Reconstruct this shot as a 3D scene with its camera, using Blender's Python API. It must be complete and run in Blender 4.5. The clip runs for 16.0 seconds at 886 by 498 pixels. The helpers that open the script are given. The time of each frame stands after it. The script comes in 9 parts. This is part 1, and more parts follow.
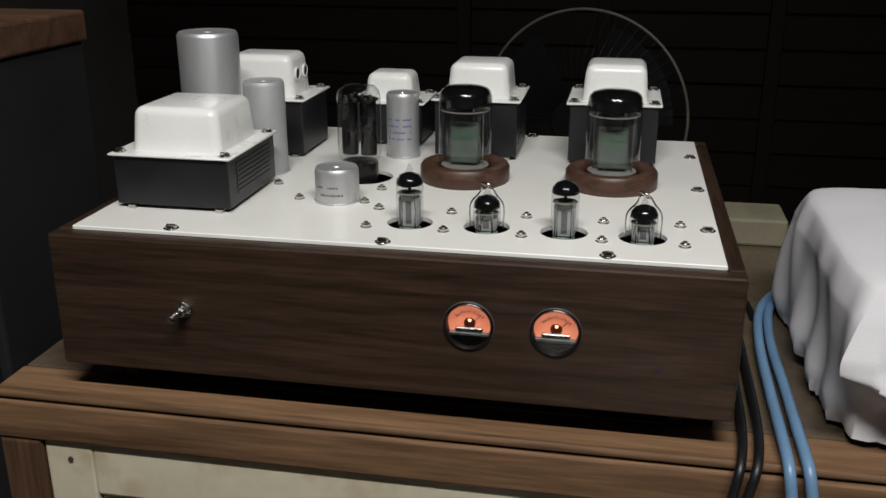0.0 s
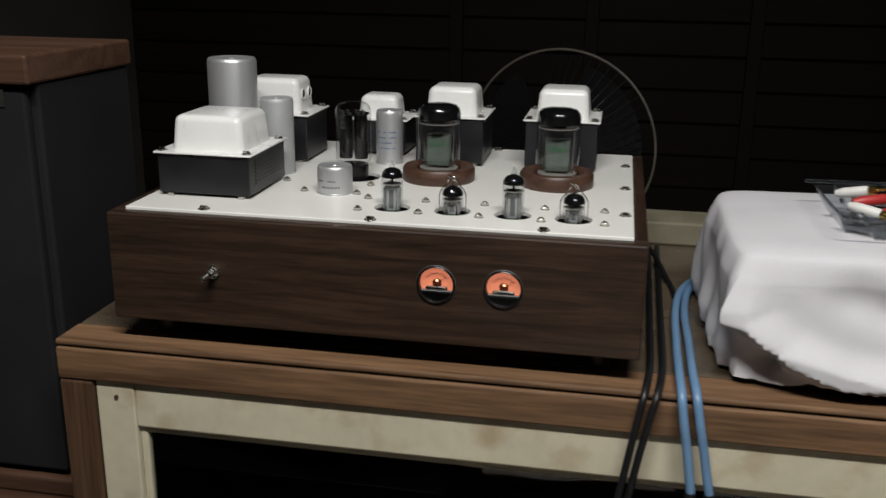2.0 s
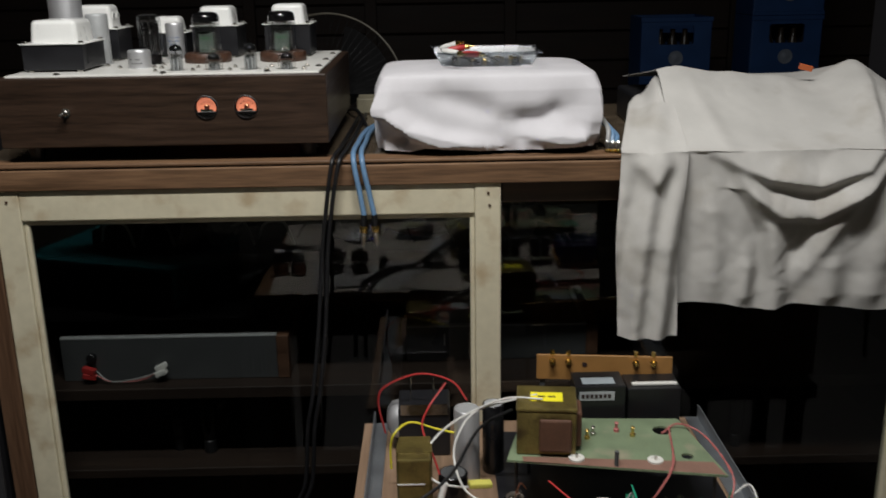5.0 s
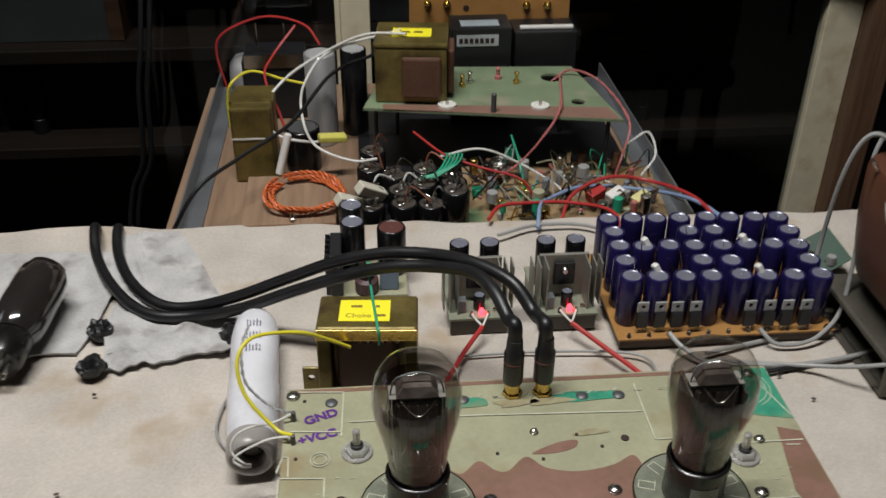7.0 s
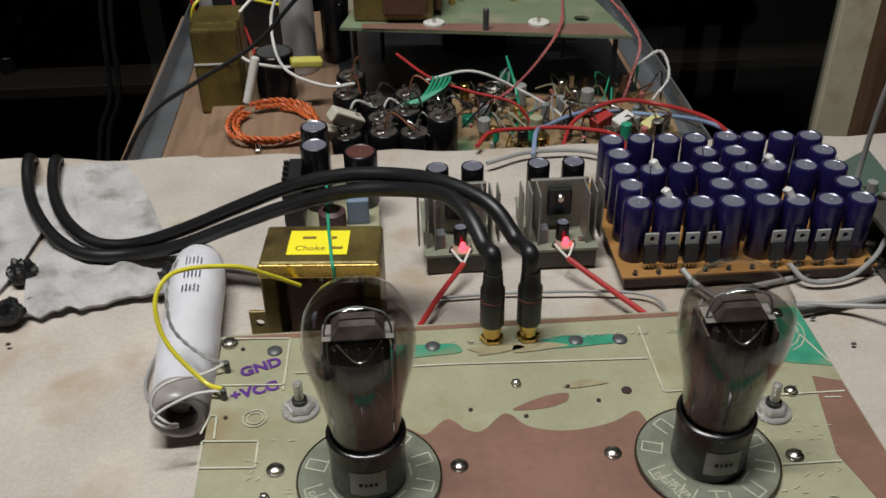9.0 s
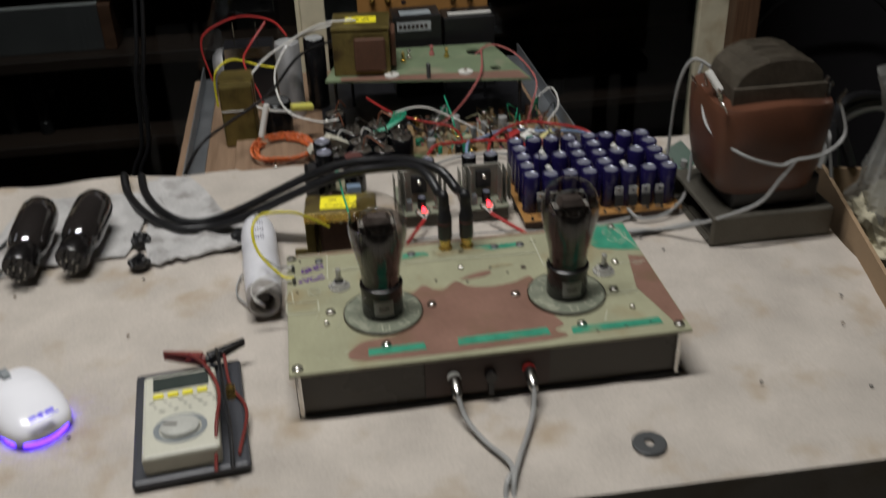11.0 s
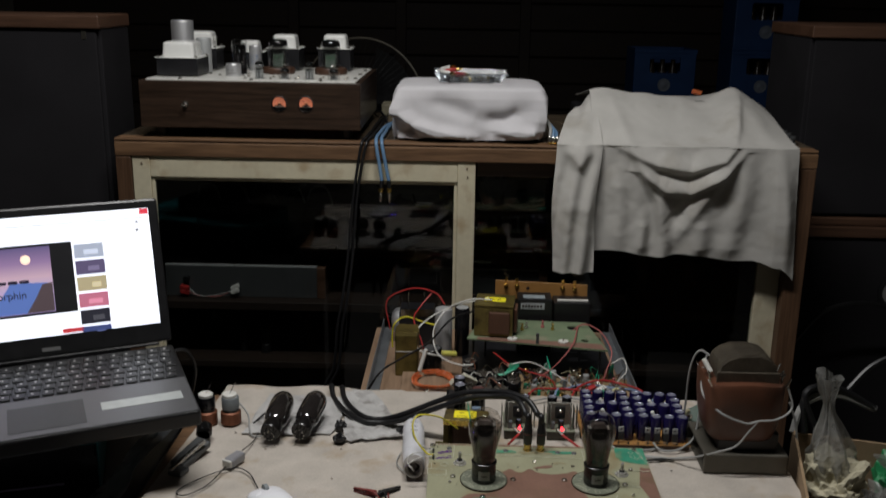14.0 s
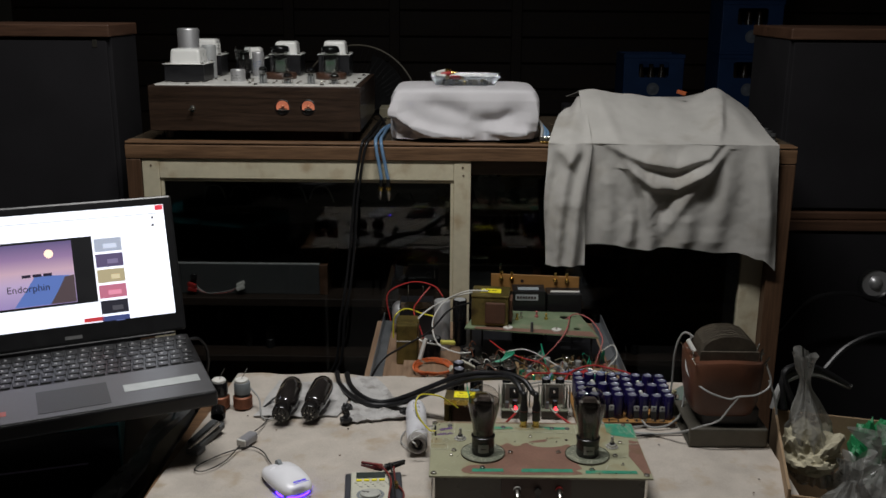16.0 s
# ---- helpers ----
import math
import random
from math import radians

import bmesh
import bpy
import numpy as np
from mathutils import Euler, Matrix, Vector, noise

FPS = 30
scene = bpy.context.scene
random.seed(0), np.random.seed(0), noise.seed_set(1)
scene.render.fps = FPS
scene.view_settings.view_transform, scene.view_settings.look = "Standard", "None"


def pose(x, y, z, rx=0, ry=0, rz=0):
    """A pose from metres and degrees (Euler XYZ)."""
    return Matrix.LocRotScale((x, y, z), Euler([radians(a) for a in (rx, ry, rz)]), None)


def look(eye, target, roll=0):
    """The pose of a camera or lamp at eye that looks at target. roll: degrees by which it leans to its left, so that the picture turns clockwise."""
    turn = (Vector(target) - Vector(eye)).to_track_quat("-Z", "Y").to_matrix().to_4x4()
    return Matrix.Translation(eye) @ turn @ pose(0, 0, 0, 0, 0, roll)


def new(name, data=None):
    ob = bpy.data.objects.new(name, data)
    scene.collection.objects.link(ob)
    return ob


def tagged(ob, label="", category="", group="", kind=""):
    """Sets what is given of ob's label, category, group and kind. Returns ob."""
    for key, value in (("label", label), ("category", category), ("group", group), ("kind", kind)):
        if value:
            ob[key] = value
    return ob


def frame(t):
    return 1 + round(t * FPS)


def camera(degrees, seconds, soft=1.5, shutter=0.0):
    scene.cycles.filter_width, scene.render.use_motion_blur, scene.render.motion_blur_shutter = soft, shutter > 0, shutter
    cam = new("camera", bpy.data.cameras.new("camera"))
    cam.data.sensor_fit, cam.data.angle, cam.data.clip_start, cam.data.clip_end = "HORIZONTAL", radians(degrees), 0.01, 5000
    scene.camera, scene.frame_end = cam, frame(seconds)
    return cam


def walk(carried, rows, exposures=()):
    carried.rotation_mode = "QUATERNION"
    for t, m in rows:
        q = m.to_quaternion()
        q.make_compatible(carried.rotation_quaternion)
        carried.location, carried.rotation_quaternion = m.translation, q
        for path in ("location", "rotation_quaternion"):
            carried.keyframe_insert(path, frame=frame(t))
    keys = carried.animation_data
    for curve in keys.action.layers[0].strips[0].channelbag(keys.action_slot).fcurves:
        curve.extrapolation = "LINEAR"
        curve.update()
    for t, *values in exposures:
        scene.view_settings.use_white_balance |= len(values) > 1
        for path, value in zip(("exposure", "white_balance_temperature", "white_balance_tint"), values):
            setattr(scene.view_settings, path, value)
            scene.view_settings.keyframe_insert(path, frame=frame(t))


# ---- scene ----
cam = camera(50.3, 16.0, shutter=0.5)
PATH = [
    (0, (0.528, -0.59, 1.498), (0.175, 1.264, 0.836), -0.0),
    (0.5, (0.53, -0.619, 1.501), (0.175, 1.24, 0.853), -0.0),
    (1, (0.541, -0.66, 1.497), (0.193, 1.205, 0.865), 0.1),
    (1.5, (0.555, -0.712, 1.497), (0.204, 1.16, 0.886), 0.2),
    (2, (0.583, -0.781, 1.506), (0.238, 1.101, 0.925), 0.8),
    (2.5, (0.628, -0.911, 1.505), (0.318, 0.984, 0.948), 1.0),
    (3, (0.678, -1.107, 1.486), (0.429, 0.792, 0.908), 1.0),
    (3.5, (0.734, -1.249, 1.458), (0.518, 0.668, 0.928), -0.5),
    (6, (0.802, -1.455, 1.364), (0.947, 0.41, 0.659), 0.8),
    (6.5, (0.837, -1.372, 1.296), (1.0, 0.403, 0.389), 1.5),
    (7, (0.871, -1.282, 1.216), (1.022, 0.407, 0.156), 0.4),
    (7.5, (0.895, -1.212, 1.161), (1.009, 0.477, 0.096), -2.0),
    (8, (0.915, -1.19, 1.133), (1.005, 0.455, -0.002), -1.8),
    (8.5, (0.915, -1.181, 1.121), (1.004, 0.453, -0.028), -0.8),
    (10.8, (0.854, -1.535, 1.258), (1.065, 0.196, 0.278), -2.8),
    (11, (0.854, -1.573, 1.257), (1.086, 0.133, 0.239), -1.9),
    (11.1, (0.85, -1.588, 1.255), (1.079, 0.11, 0.223), -1.5),
    (11.5, (0.858, -1.634, 1.29), (1.001, 0.13, 0.359), -2.6),
    (12, (0.831, -1.726, 1.309), (0.791, 0.07, 0.428), -0.8),
    (12.2, (0.836, -1.75, 1.315), (0.789, 0.056, 0.458), -1.1),
    (12.5, (0.834, -1.8, 1.333), (0.815, 0.067, 0.615), -1.1),
    (13, (0.845, -1.913, 1.404), (0.801, 0.002, 0.826), -0.8),
    (13.5, (0.845, -2.038, 1.442), (0.802, -0.136, 0.826), 0.8),
    (14, (0.852, -2.134, 1.484), (0.814, -0.206, 0.954), 0.9),
    (14.5, (0.84, -2.182, 1.499), (0.808, -0.244, 1.004), 1.1),
    (15, (0.841, -2.211, 1.489), (0.75, -0.282, 0.969), 0.9),
    (15.5, (0.837, -2.222, 1.482), (0.792, -0.286, 0.984), 0.8),
    (16, (0.845, -2.237, 1.48), (0.82, -0.304, 0.967), 0.4),
]
EXPOSURES = [(0, -0.2), (3.5, -0.14), (6, -0.1), (8.5, -0.2), (11, -0.46), (12, -0.75), (13, -0.78), (16, -0.74)]
walk(cam, [(t, look(eye, target, roll)) for t, eye, target, roll in PATH], EXPOSURES)

# ---- light ----
world = bpy.data.worlds.new("room_air")
world.use_nodes = True
world.node_tree.nodes["Background"].inputs[0].default_value = (0.55, 0.6, 0.7, 1)
world.node_tree.nodes["Background"].inputs[1].default_value = 0.004
scene.world = world


def area_lamp(name, eye, target, sx, sy, watts, colour):
    data = bpy.data.lights.new(name, "AREA")
    data.shape, data.size, data.size_y, data.energy, data.color = "RECTANGLE", sx, sy, watts, colour
    ob = new(name, data)
    ob.matrix_world = look(eye, target)
    return ob


area_lamp("ceiling_tube_light", (0.66, -0.88, 2.62), (0.66, -0.88, 0.0), 1.0, 0.09, 47.0, (0.975, 0.965, 0.95))

# ---- materials ----


def shader(name):
    m = bpy.data.materials.new(name)
    m.use_nodes = True
    return m, m.node_tree, m.node_tree.nodes["Principled BSDF"]


def mat(name, base, rough=0.5, metal=0.0, vary=0.25, scale=30.0, bump=0.15, fine=400.0, spec=0.5, stain=None, stain_scale=9.0, stretch=(1, 1, 1), emit=0.0, emit_col=None, trans=0.0, coat=0.0, own=0.0):
    """A surface with variation at two scales: base colour, broad stains, fine grain and relief."""
    m, nt, bs = shader(name)
    n, ln = nt.nodes, nt.links
    tc = n.new("ShaderNodeTexCoord")
    mp = n.new("ShaderNodeMapping")
    mp.inputs["Scale"].default_value = stretch
    ln.new(tc.outputs["Object"], mp.inputs[0])
    big = n.new("ShaderNodeTexNoise")
    big.inputs["Scale"].default_value, big.inputs["Detail"].default_value = scale, 5
    small = n.new("ShaderNodeTexNoise")
    small.inputs["Scale"].default_value, small.inputs["Detail"].default_value = fine, 3
    ln.new(mp.outputs[0], big.inputs["Vector"])
    ln.new(mp.outputs[0], small.inputs["Vector"])
    ramp = n.new("ShaderNodeValToRGB")
    lo = [c * (1 - vary) for c in base]
    hi = [min(1, c * (1 + vary * 0.7)) for c in base]
    ramp.color_ramp.elements[0].color, ramp.color_ramp.elements[1].color = (*lo, 1), (*hi, 1)
    ramp.color_ramp.elements[0].position, ramp.color_ramp.elements[1].position = 0.3, 0.7
    add = n.new("ShaderNodeMath")
    add.operation = "MULTIPLY_ADD"
    add.inputs[1].default_value = 0.35
    ln.new(small.outputs[0], add.inputs[0])
    sc = n.new("ShaderNodeMath")
    sc.operation = "MULTIPLY"
    sc.inputs[1].default_value = 0.68
    ln.new(big.outputs[0], sc.inputs[0])
    ln.new(sc.outputs[0], add.inputs[2])
    ln.new(add.outputs[0], ramp.inputs[0])
    col = ramp.outputs[0]
    if stain:
        st = n.new("ShaderNodeTexNoise")
        st.inputs["Scale"].default_value, st.inputs["Detail"].default_value = stain_scale, 6
        ln.new(tc.outputs["Object"], st.inputs["Vector"])
        sr = n.new("ShaderNodeValToRGB")
        sr.color_ramp.elements[0].position, sr.color_ramp.elements[1].position = 0.55, 0.72
        ln.new(st.outputs[0], sr.inputs[0])
        mx = n.new("ShaderNodeMixRGB")
        ln.new(sr.outputs[0], mx.inputs[0])
        ln.new(col, mx.inputs[1])
        mx.inputs[2].default_value = (*stain, 1)
        col = mx.outputs[0]
    if own:
        oi = n.new("ShaderNodeObjectInfo")
        hv = n.new("ShaderNodeHueSaturation")
        mr = n.new("ShaderNodeMapRange")
        mr.inputs[3].default_value, mr.inputs[4].default_value = 1 - own, 1 + own
        ln.new(oi.outputs["Random"], mr.inputs[0])
        ln.new(mr.outputs[0], hv.inputs["Value"])
        ln.new(col, hv.inputs["Color"])
        col = hv.outputs[0]
    ln.new(col, bs.inputs["Base Color"])
    rr = n.new("ShaderNodeMapRange")
    rr.inputs[3].default_value, rr.inputs[4].default_value = max(0.02, rough - 0.1), min(1, rough + 0.12)
    ln.new(big.outputs[0], rr.inputs[0])
    ln.new(rr.outputs[0], bs.inputs["Roughness"])
    bs.inputs["Metallic"].default_value = metal
    bs.inputs["Specular IOR Level"].default_value = spec
    bs.inputs["Transmission Weight"].default_value = trans
    bs.inputs["Coat Weight"].default_value = coat
    if bump:
        bp = n.new("ShaderNodeBump")
        bp.inputs["Strength"].default_value, bp.inputs["Distance"].default_value = bump, 0.002
        ln.new(add.outputs[0], bp.inputs["Height"])
        ln.new(bp.outputs[0], bs.inputs["Normal"])
    if emit:
        bs.inputs["Emission Color"].default_value = (*(emit_col or base), 1)
        bs.inputs["Emission Strength"].default_value = emit
    return m


def wood(name, dark, light, grain, rough=0.45, scale=18.0, bump=0.2, coat=0.0):
    """Timber with its grain along one axis (0, 1 or 2)."""
    m, nt, bs = shader(name)
    n, ln = nt.nodes, nt.links
    tc, mp = n.new("ShaderNodeTexCoord"), n.new("ShaderNodeMapping")
    s = [scale, scale, scale]
    s[grain] = scale * 0.06
    mp.inputs["Scale"].default_value = s
    ln.new(tc.outputs["Object"], mp.inputs[0])
    a, b = n.new("ShaderNodeTexNoise"), n.new("ShaderNodeTexNoise")
    a.inputs["Scale"].default_value, a.inputs["Detail"].default_value, a.inputs["Distortion"].default_value = 3, 8, 1.2
    b.inputs["Scale"].default_value, b.inputs["Detail"].default_value = 22, 4
    ln.new(mp.outputs[0], a.inputs["Vector"])
    ln.new(mp.outputs[0], b.inputs["Vector"])
    ad = n.new("ShaderNodeMath")
    ad.operation = "MULTIPLY_ADD"
    ad.inputs[1].default_value = 0.45
    ln.new(b.outputs[0], ad.inputs[0])
    sc = n.new("ShaderNodeMath")
    sc.operation = "MULTIPLY"
    sc.inputs[1].default_value = 0.6
    ln.new(a.outputs[0], sc.inputs[0])
    ln.new(sc.outputs[0], ad.inputs[2])
    r = n.new("ShaderNodeValToRGB")
    r.color_ramp.elements[0].color, r.color_ramp.elements[1].color = (*dark, 1), (*light, 1)
    r.color_ramp.elements[0].position, r.color_ramp.elements[1].position = 0.34, 0.68
    ln.new(ad.outputs[0], r.inputs[0])
    ln.new(r.outputs[0], bs.inputs["Base Color"])
    mr = n.new("ShaderNodeMapRange")
    mr.inputs[3].default_value, mr.inputs[4].default_value = rough - 0.12, rough + 0.18
    ln.new(a.outputs[0], mr.inputs[0])
    ln.new(mr.outputs[0], bs.inputs["Roughness"])
    bs.inputs["Coat Weight"].default_value = coat
    bp = n.new("ShaderNodeBump")
    bp.inputs["Strength"].default_value, bp.inputs["Distance"].default_value = bump, 0.001
    ln.new(ad.outputs[0], bp.inputs["Height"])
    ln.new(bp.outputs[0], bs.inputs["Normal"])
    return m


def glass(name, tint=(1, 1, 1), rough=0.02, clear=0.8):
    """Thin glass: clear with a mirror gloss that grows towards grazing angles."""
    m, nt, bs = shader(name)
    n, ln = nt.nodes, nt.links
    tr, gl, mx, fr = n.new("ShaderNodeBsdfTransparent"), n.new("ShaderNodeBsdfGlossy"), n.new("ShaderNodeMixShader"), n.new("ShaderNodeLayerWeight")
    pw, ad = n.new("ShaderNodeMath"), n.new("ShaderNodeMath")
    pw.operation, pw.inputs[1].default_value = "POWER", 4.0
    ad.operation, ad.inputs[1].default_value, ad.inputs[2].default_value = "MULTIPLY_ADD", 0.8, 0.045
    tr.inputs[0].default_value = (*[c * clear for c in tint], 1)
    gl.inputs["Roughness"].default_value = rough
    ln.new(fr.outputs["Facing"], pw.inputs[0])
    ln.new(pw.outputs[0], ad.inputs[0])
    ln.new(ad.outputs[0], mx.inputs[0])
    ln.new(tr.outputs[0], mx.inputs[1])
    ln.new(gl.outputs[0], mx.inputs[2])
    ln.new(mx.outputs[0], n["Material Output"].inputs[0])
    return m


WALNUT = wood("walnut_veneer", (0.012, 0.0065, 0.0037), (0.049, 0.026, 0.0145), 0, 0.42, 24, 0.15, 0.15)
WALNUT_Y = wood("walnut_edge", (0.014, 0.008, 0.005), (0.048, 0.026, 0.015), 1, 0.42, 16, 0.12, 0.15)
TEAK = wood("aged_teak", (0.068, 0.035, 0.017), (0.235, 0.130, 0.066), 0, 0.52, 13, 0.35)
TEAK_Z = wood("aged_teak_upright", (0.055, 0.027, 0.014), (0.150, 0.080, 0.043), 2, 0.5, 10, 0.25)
RINGWOOD = wood("turned_hardwood", (0.028, 0.012, 0.007), (0.085, 0.040, 0.023), 0, 0.4, 30, 0.2)
# Near-black brown timber; deep shade is put into its colour.
DARKWOOD = wood("shade_dark_boards", (0.011, 0.006, 0.004), (0.032, 0.018, 0.011), 0, 0.6, 4, 0.3)
RIMWOOD = wood("speaker_rim_wood", (0.05, 0.025, 0.015), (0.12, 0.06, 0.035), 0, 0.45, 10, 0.2)
CREAM = mat("cream_gloss_paint", (0.61, 0.555, 0.405), 0.42, vary=0.14, scale=9, bump=0.2, fine=70, stain=(0.44, 0.35, 0.225), stain_scale=17)
WHITE_PLATE = mat("white_powder_coat", (0.80, 0.79, 0.74), 0.32, vary=0.04, scale=12, bump=0.03, fine=600, coat=0.2)
WHITE_LID = mat("white_enamel", (0.80, 0.80, 0.77), 0.28, vary=0.04, scale=25, bump=0.05, fine=300, coat=0.3)
BLACK_STEEL = mat("black_enamel_steel", (0.012, 0.012, 0.014), 0.38, vary=0.3, scale=40, bump=0.1)
ALU = mat("brushed_aluminium", (0.60, 0.60, 0.61), 0.42, 0.72, 0.10, 40, 0.12, 900, stretch=(1, 1, 0.08))
ALU_DULL = mat("matt_grey_aluminium", (0.42, 0.43, 0.43), 0.55, 0.35, 0.10, 40, 0.1)
CHROME = mat("bright_steel", (0.62, 0.60, 0.56), 0.22, 1.0, 0.12, 120, 0.05)
BRASS = mat("gold_plate", (0.72, 0.50, 0.16), 0.26, 1.0, 0.15, 150, 0.08)
COPPER = mat("copper_winding", (0.20, 0.075, 0.04), 0.45, 0.55, 0.3, 200, 0.2)
TUBE_GLASS = glass("tube_glass", (0.96, 0.97, 0.97), 0.015, 0.93)
SMOKED = glass("smoked_tube_glass", (0.35, 0.32, 0.30), 0.03, 0.55)
PANE = glass("cabinet_glass", (0.9, 0.93, 0.92), 0.02, 0.70)
GETTER = mat("silvered_getter", (0.05, 0.05, 0.052), 0.12, 0.9, 0.2, 60, 0.0)
TUBE_GREY = mat("anode_grey", (0.16, 0.17, 0.17), 0.5, 0.5, 0.25, 90, 0.1)
TUBE_DARK = mat("anode_carbon", (0.060, 0.054, 0.050), 0.42, 0.3, 0.3, 90, 0.1)
MICA = mat("aged_mica_sheet", (0.22, 0.21, 0.19), 0.4, vary=0.2, scale=120, bump=0.0)
FROST = mat("pale_green_coating", (0.25, 0.30, 0.255), 0.5, 0.1, 0.45, 90, 0.15, stain=(0.13, 0.23, 0.14), stain_scale=110)
BAKELITE = mat("black_bakelite", (0.008, 0.007, 0.007), 0.24, vary=0.25, scale=60, bump=0.05)
RUBBER = mat("black_rubber", (0.007, 0.007, 0.008), 0.42, vary=0.3, scale=60, bump=0.1)
BLUE_PVC = mat("pale_blue_cable", (0.13, 0.235, 0.375), 0.35, vary=0.12, scale=60, bump=0.05)
WHITE_PVC = mat("white_cable", (0.68, 0.67, 0.63), 0.4, vary=0.1, scale=60, bump=0.05)
GREY_PVC = mat("grey_cable", (0.30, 0.30, 0.29), 0.45, vary=0.15, scale=60, bump=0.05)
RED_PVC = mat("red_wire", (0.40, 0.03, 0.028), 0.4, vary=0.15, scale=60, bump=0.05)
PINK_PVC = mat("faded_red_wire", (0.42, 0.13, 0.12), 0.45, vary=0.15, scale=60, bump=0.05)
ORANGE_PVC = mat("orange_wire", (0.60, 0.14, 0.04), 0.45, vary=0.2, scale=60, bump=0.1)
YELLOW_PVC = mat("yellow_wire", (0.70, 0.62, 0.04), 0.4, vary=0.12, scale=60, bump=0.05)
GREEN_PVC = mat("green_wire", (0.02, 0.32, 0.18), 0.4, vary=0.12, scale=60, bump=0.05)
TOWEL = mat("white_cotton", (0.60, 0.585, 0.60), 0.9, vary=0.06, scale=20, bump=0.35, fine=900, spec=0.1)
SHIRT = mat("worn_white_cotton", (0.50, 0.485, 0.455), 0.92, vary=0.12, scale=14, bump=0.4, fine=900, spec=0.1, stain=(0.40, 0.375, 0.335), stain_scale=9)
BENCHCLOTH = mat("soiled_white_cloth", (0.47, 0.425, 0.375), 0.9, vary=0.22, scale=16, bump=0.6, fine=420, spec=0.15, stain=(0.385, 0.315, 0.235), stain_scale=19)
SPEAKER_CLOTH = mat("black_speaker_cloth", (0.016, 0.015, 0.017), 0.85, vary=0.25, scale=9, bump=0.3, fine=700, spec=0.2)
BLUE_PLASTIC = mat("blue_crate_plastic", (0.009, 0.052, 0.175), 0.45, vary=0.2, scale=10, bump=0.1)
# Grey of the unseen walls and ceiling, chosen for how much light they bounce.
PLASTER = mat("grey_fill_plaster", (0.22, 0.21, 0.185), 0.85, vary=0.2, scale=3, bump=0.3, fine=80)
CONCRETE = mat("worn_concrete", (0.13, 0.125, 0.12), 0.8, vary=0.2, scale=4, bump=0.3, fine=90)
GREY_METAL = mat("grey_case_steel", (0.085, 0.088, 0.09), 0.42, 0.3, 0.12, 20, 0.1)
BLACK_PLASTIC = mat("black_plastic", (0.011, 0.011, 0.012), 0.34, vary=0.2, scale=50, bump=0.1)
PCB_BROWN = mat("phenolic_board", (0.33, 0.165, 0.048), 0.5, vary=0.15, scale=40, bump=0.1)
ETCHED = mat("etched_copper_board", (0.24, 0.135, 0.10), 0.38, 0.1, 0.22, 24, 0.1, 200, stain=(0.19, 0.12, 0.075), stain_scale=26)
MASK_PALE = mat("pale_green_board", (0.33, 0.325, 0.215), 0.36, 0.0, 0.16, 26, 0.08, 300, stain=(0.27, 0.215, 0.115), stain_scale=17, coat=0.15)
MASK_GREEN = mat("green_solder_mask", (0.045, 0.27, 0.17), 0.34, 0.0, 0.3, 60, 0.05, stain=(0.20, 0.26, 0.15), stain_scale=34)
LAMINATE = mat("olive_laminate", (0.036, 0.028, 0.016), 0.28, 0.0, 0.2, 14, 0.1)
CARDBOARD = mat("cardboard", (0.32, 0.22, 0.13), 0.85, vary=0.15, scale=15, bump=0.2, fine=200)
PLYBOARD = wood("raw_plywood", (0.16, 0.098, 0.058), (0.29, 0.19, 0.12), 1, 0.65, 8, 0.25)

# ---- mesh helpers ----


def part(name, bm, material, parent, label="", smooth=False):
    """Links a bmesh as one mesh object under a thing or a part."""
    me = bpy.data.meshes.new(name)
    bm.to_mesh(me)
    bm.free()
    if smooth:
        for p in me.polygons:
            p.use_smooth = True
        me.set_sharp_from_angle(angle=0.7)
    me.materials.append(material)
    ob = new(name, me)
    if parent:
        ob.parent = parent
    if label:
        ob["label"] = label
    return ob


def single(name, bm, material, label, category, kind="", group="", smooth=False):
    return tagged(part(name, bm, material, None, "", smooth), label, category, group, kind)


def thing(name, label, category, group="", kind=""):
    return tagged(new(name), label, category, group, kind)


def box(x0, x1, y0, y1, z0, z1, bev=0.0, seg=2, bm=None):
    b = bmesh.new()
    bmesh.ops.create_cube(b, size=1)
    for v in b.verts:
        v.co = Vector((x0 + (v.co.x + 0.5) * (x1 - x0), y0 + (v.co.y + 0.5) * (y1 - y0), z0 + (v.co.z + 0.5) * (z1 - z0)))
    if bev:
        bmesh.ops.bevel(b, geom=b.edges[:], offset=bev, segments=seg, affect="EDGES", profile=0.5)
    return joined(bm, b) if bm else b


def joined(bm, other):
    """Adds a bmesh to another."""
    me = bpy.data.meshes.new("tmp")
    other.to_mesh(me)
    other.free()
    bm.from_mesh(me)
    bpy.data.meshes.remove(me)
    return bm


def lathe(profile, x=0.0, y=0.0, seg=28, bm=None):
    """A turned body from (radius, height) pairs round an upright axis."""
    b = bmesh.new()
    rings = []
    for r, z in profile:
        rings.append([b.verts.new((x + r * math.cos(a), y + r * math.sin(a), z)) for a in (2 * math.pi * k / seg for k in range(seg))] if r > 1e-6 else [b.verts.new((x, y, z))])
    for p, q in zip(rings, rings[1:]):
        for k in range(seg):
            j = (k + 1) % seg
            if len(p) > 1 and len(q) > 1:
                b.faces.new((p[k], p[j], q[j], q[k]))
            elif len(p) > 1:
                b.faces.new((p[k], p[j], q[0]))
            elif len(q) > 1:
                b.faces.new((p[0], q[j], q[k]))
    bmesh.ops.recalc_face_normals(b, faces=b.faces[:])
    return joined(bm, b) if bm else b


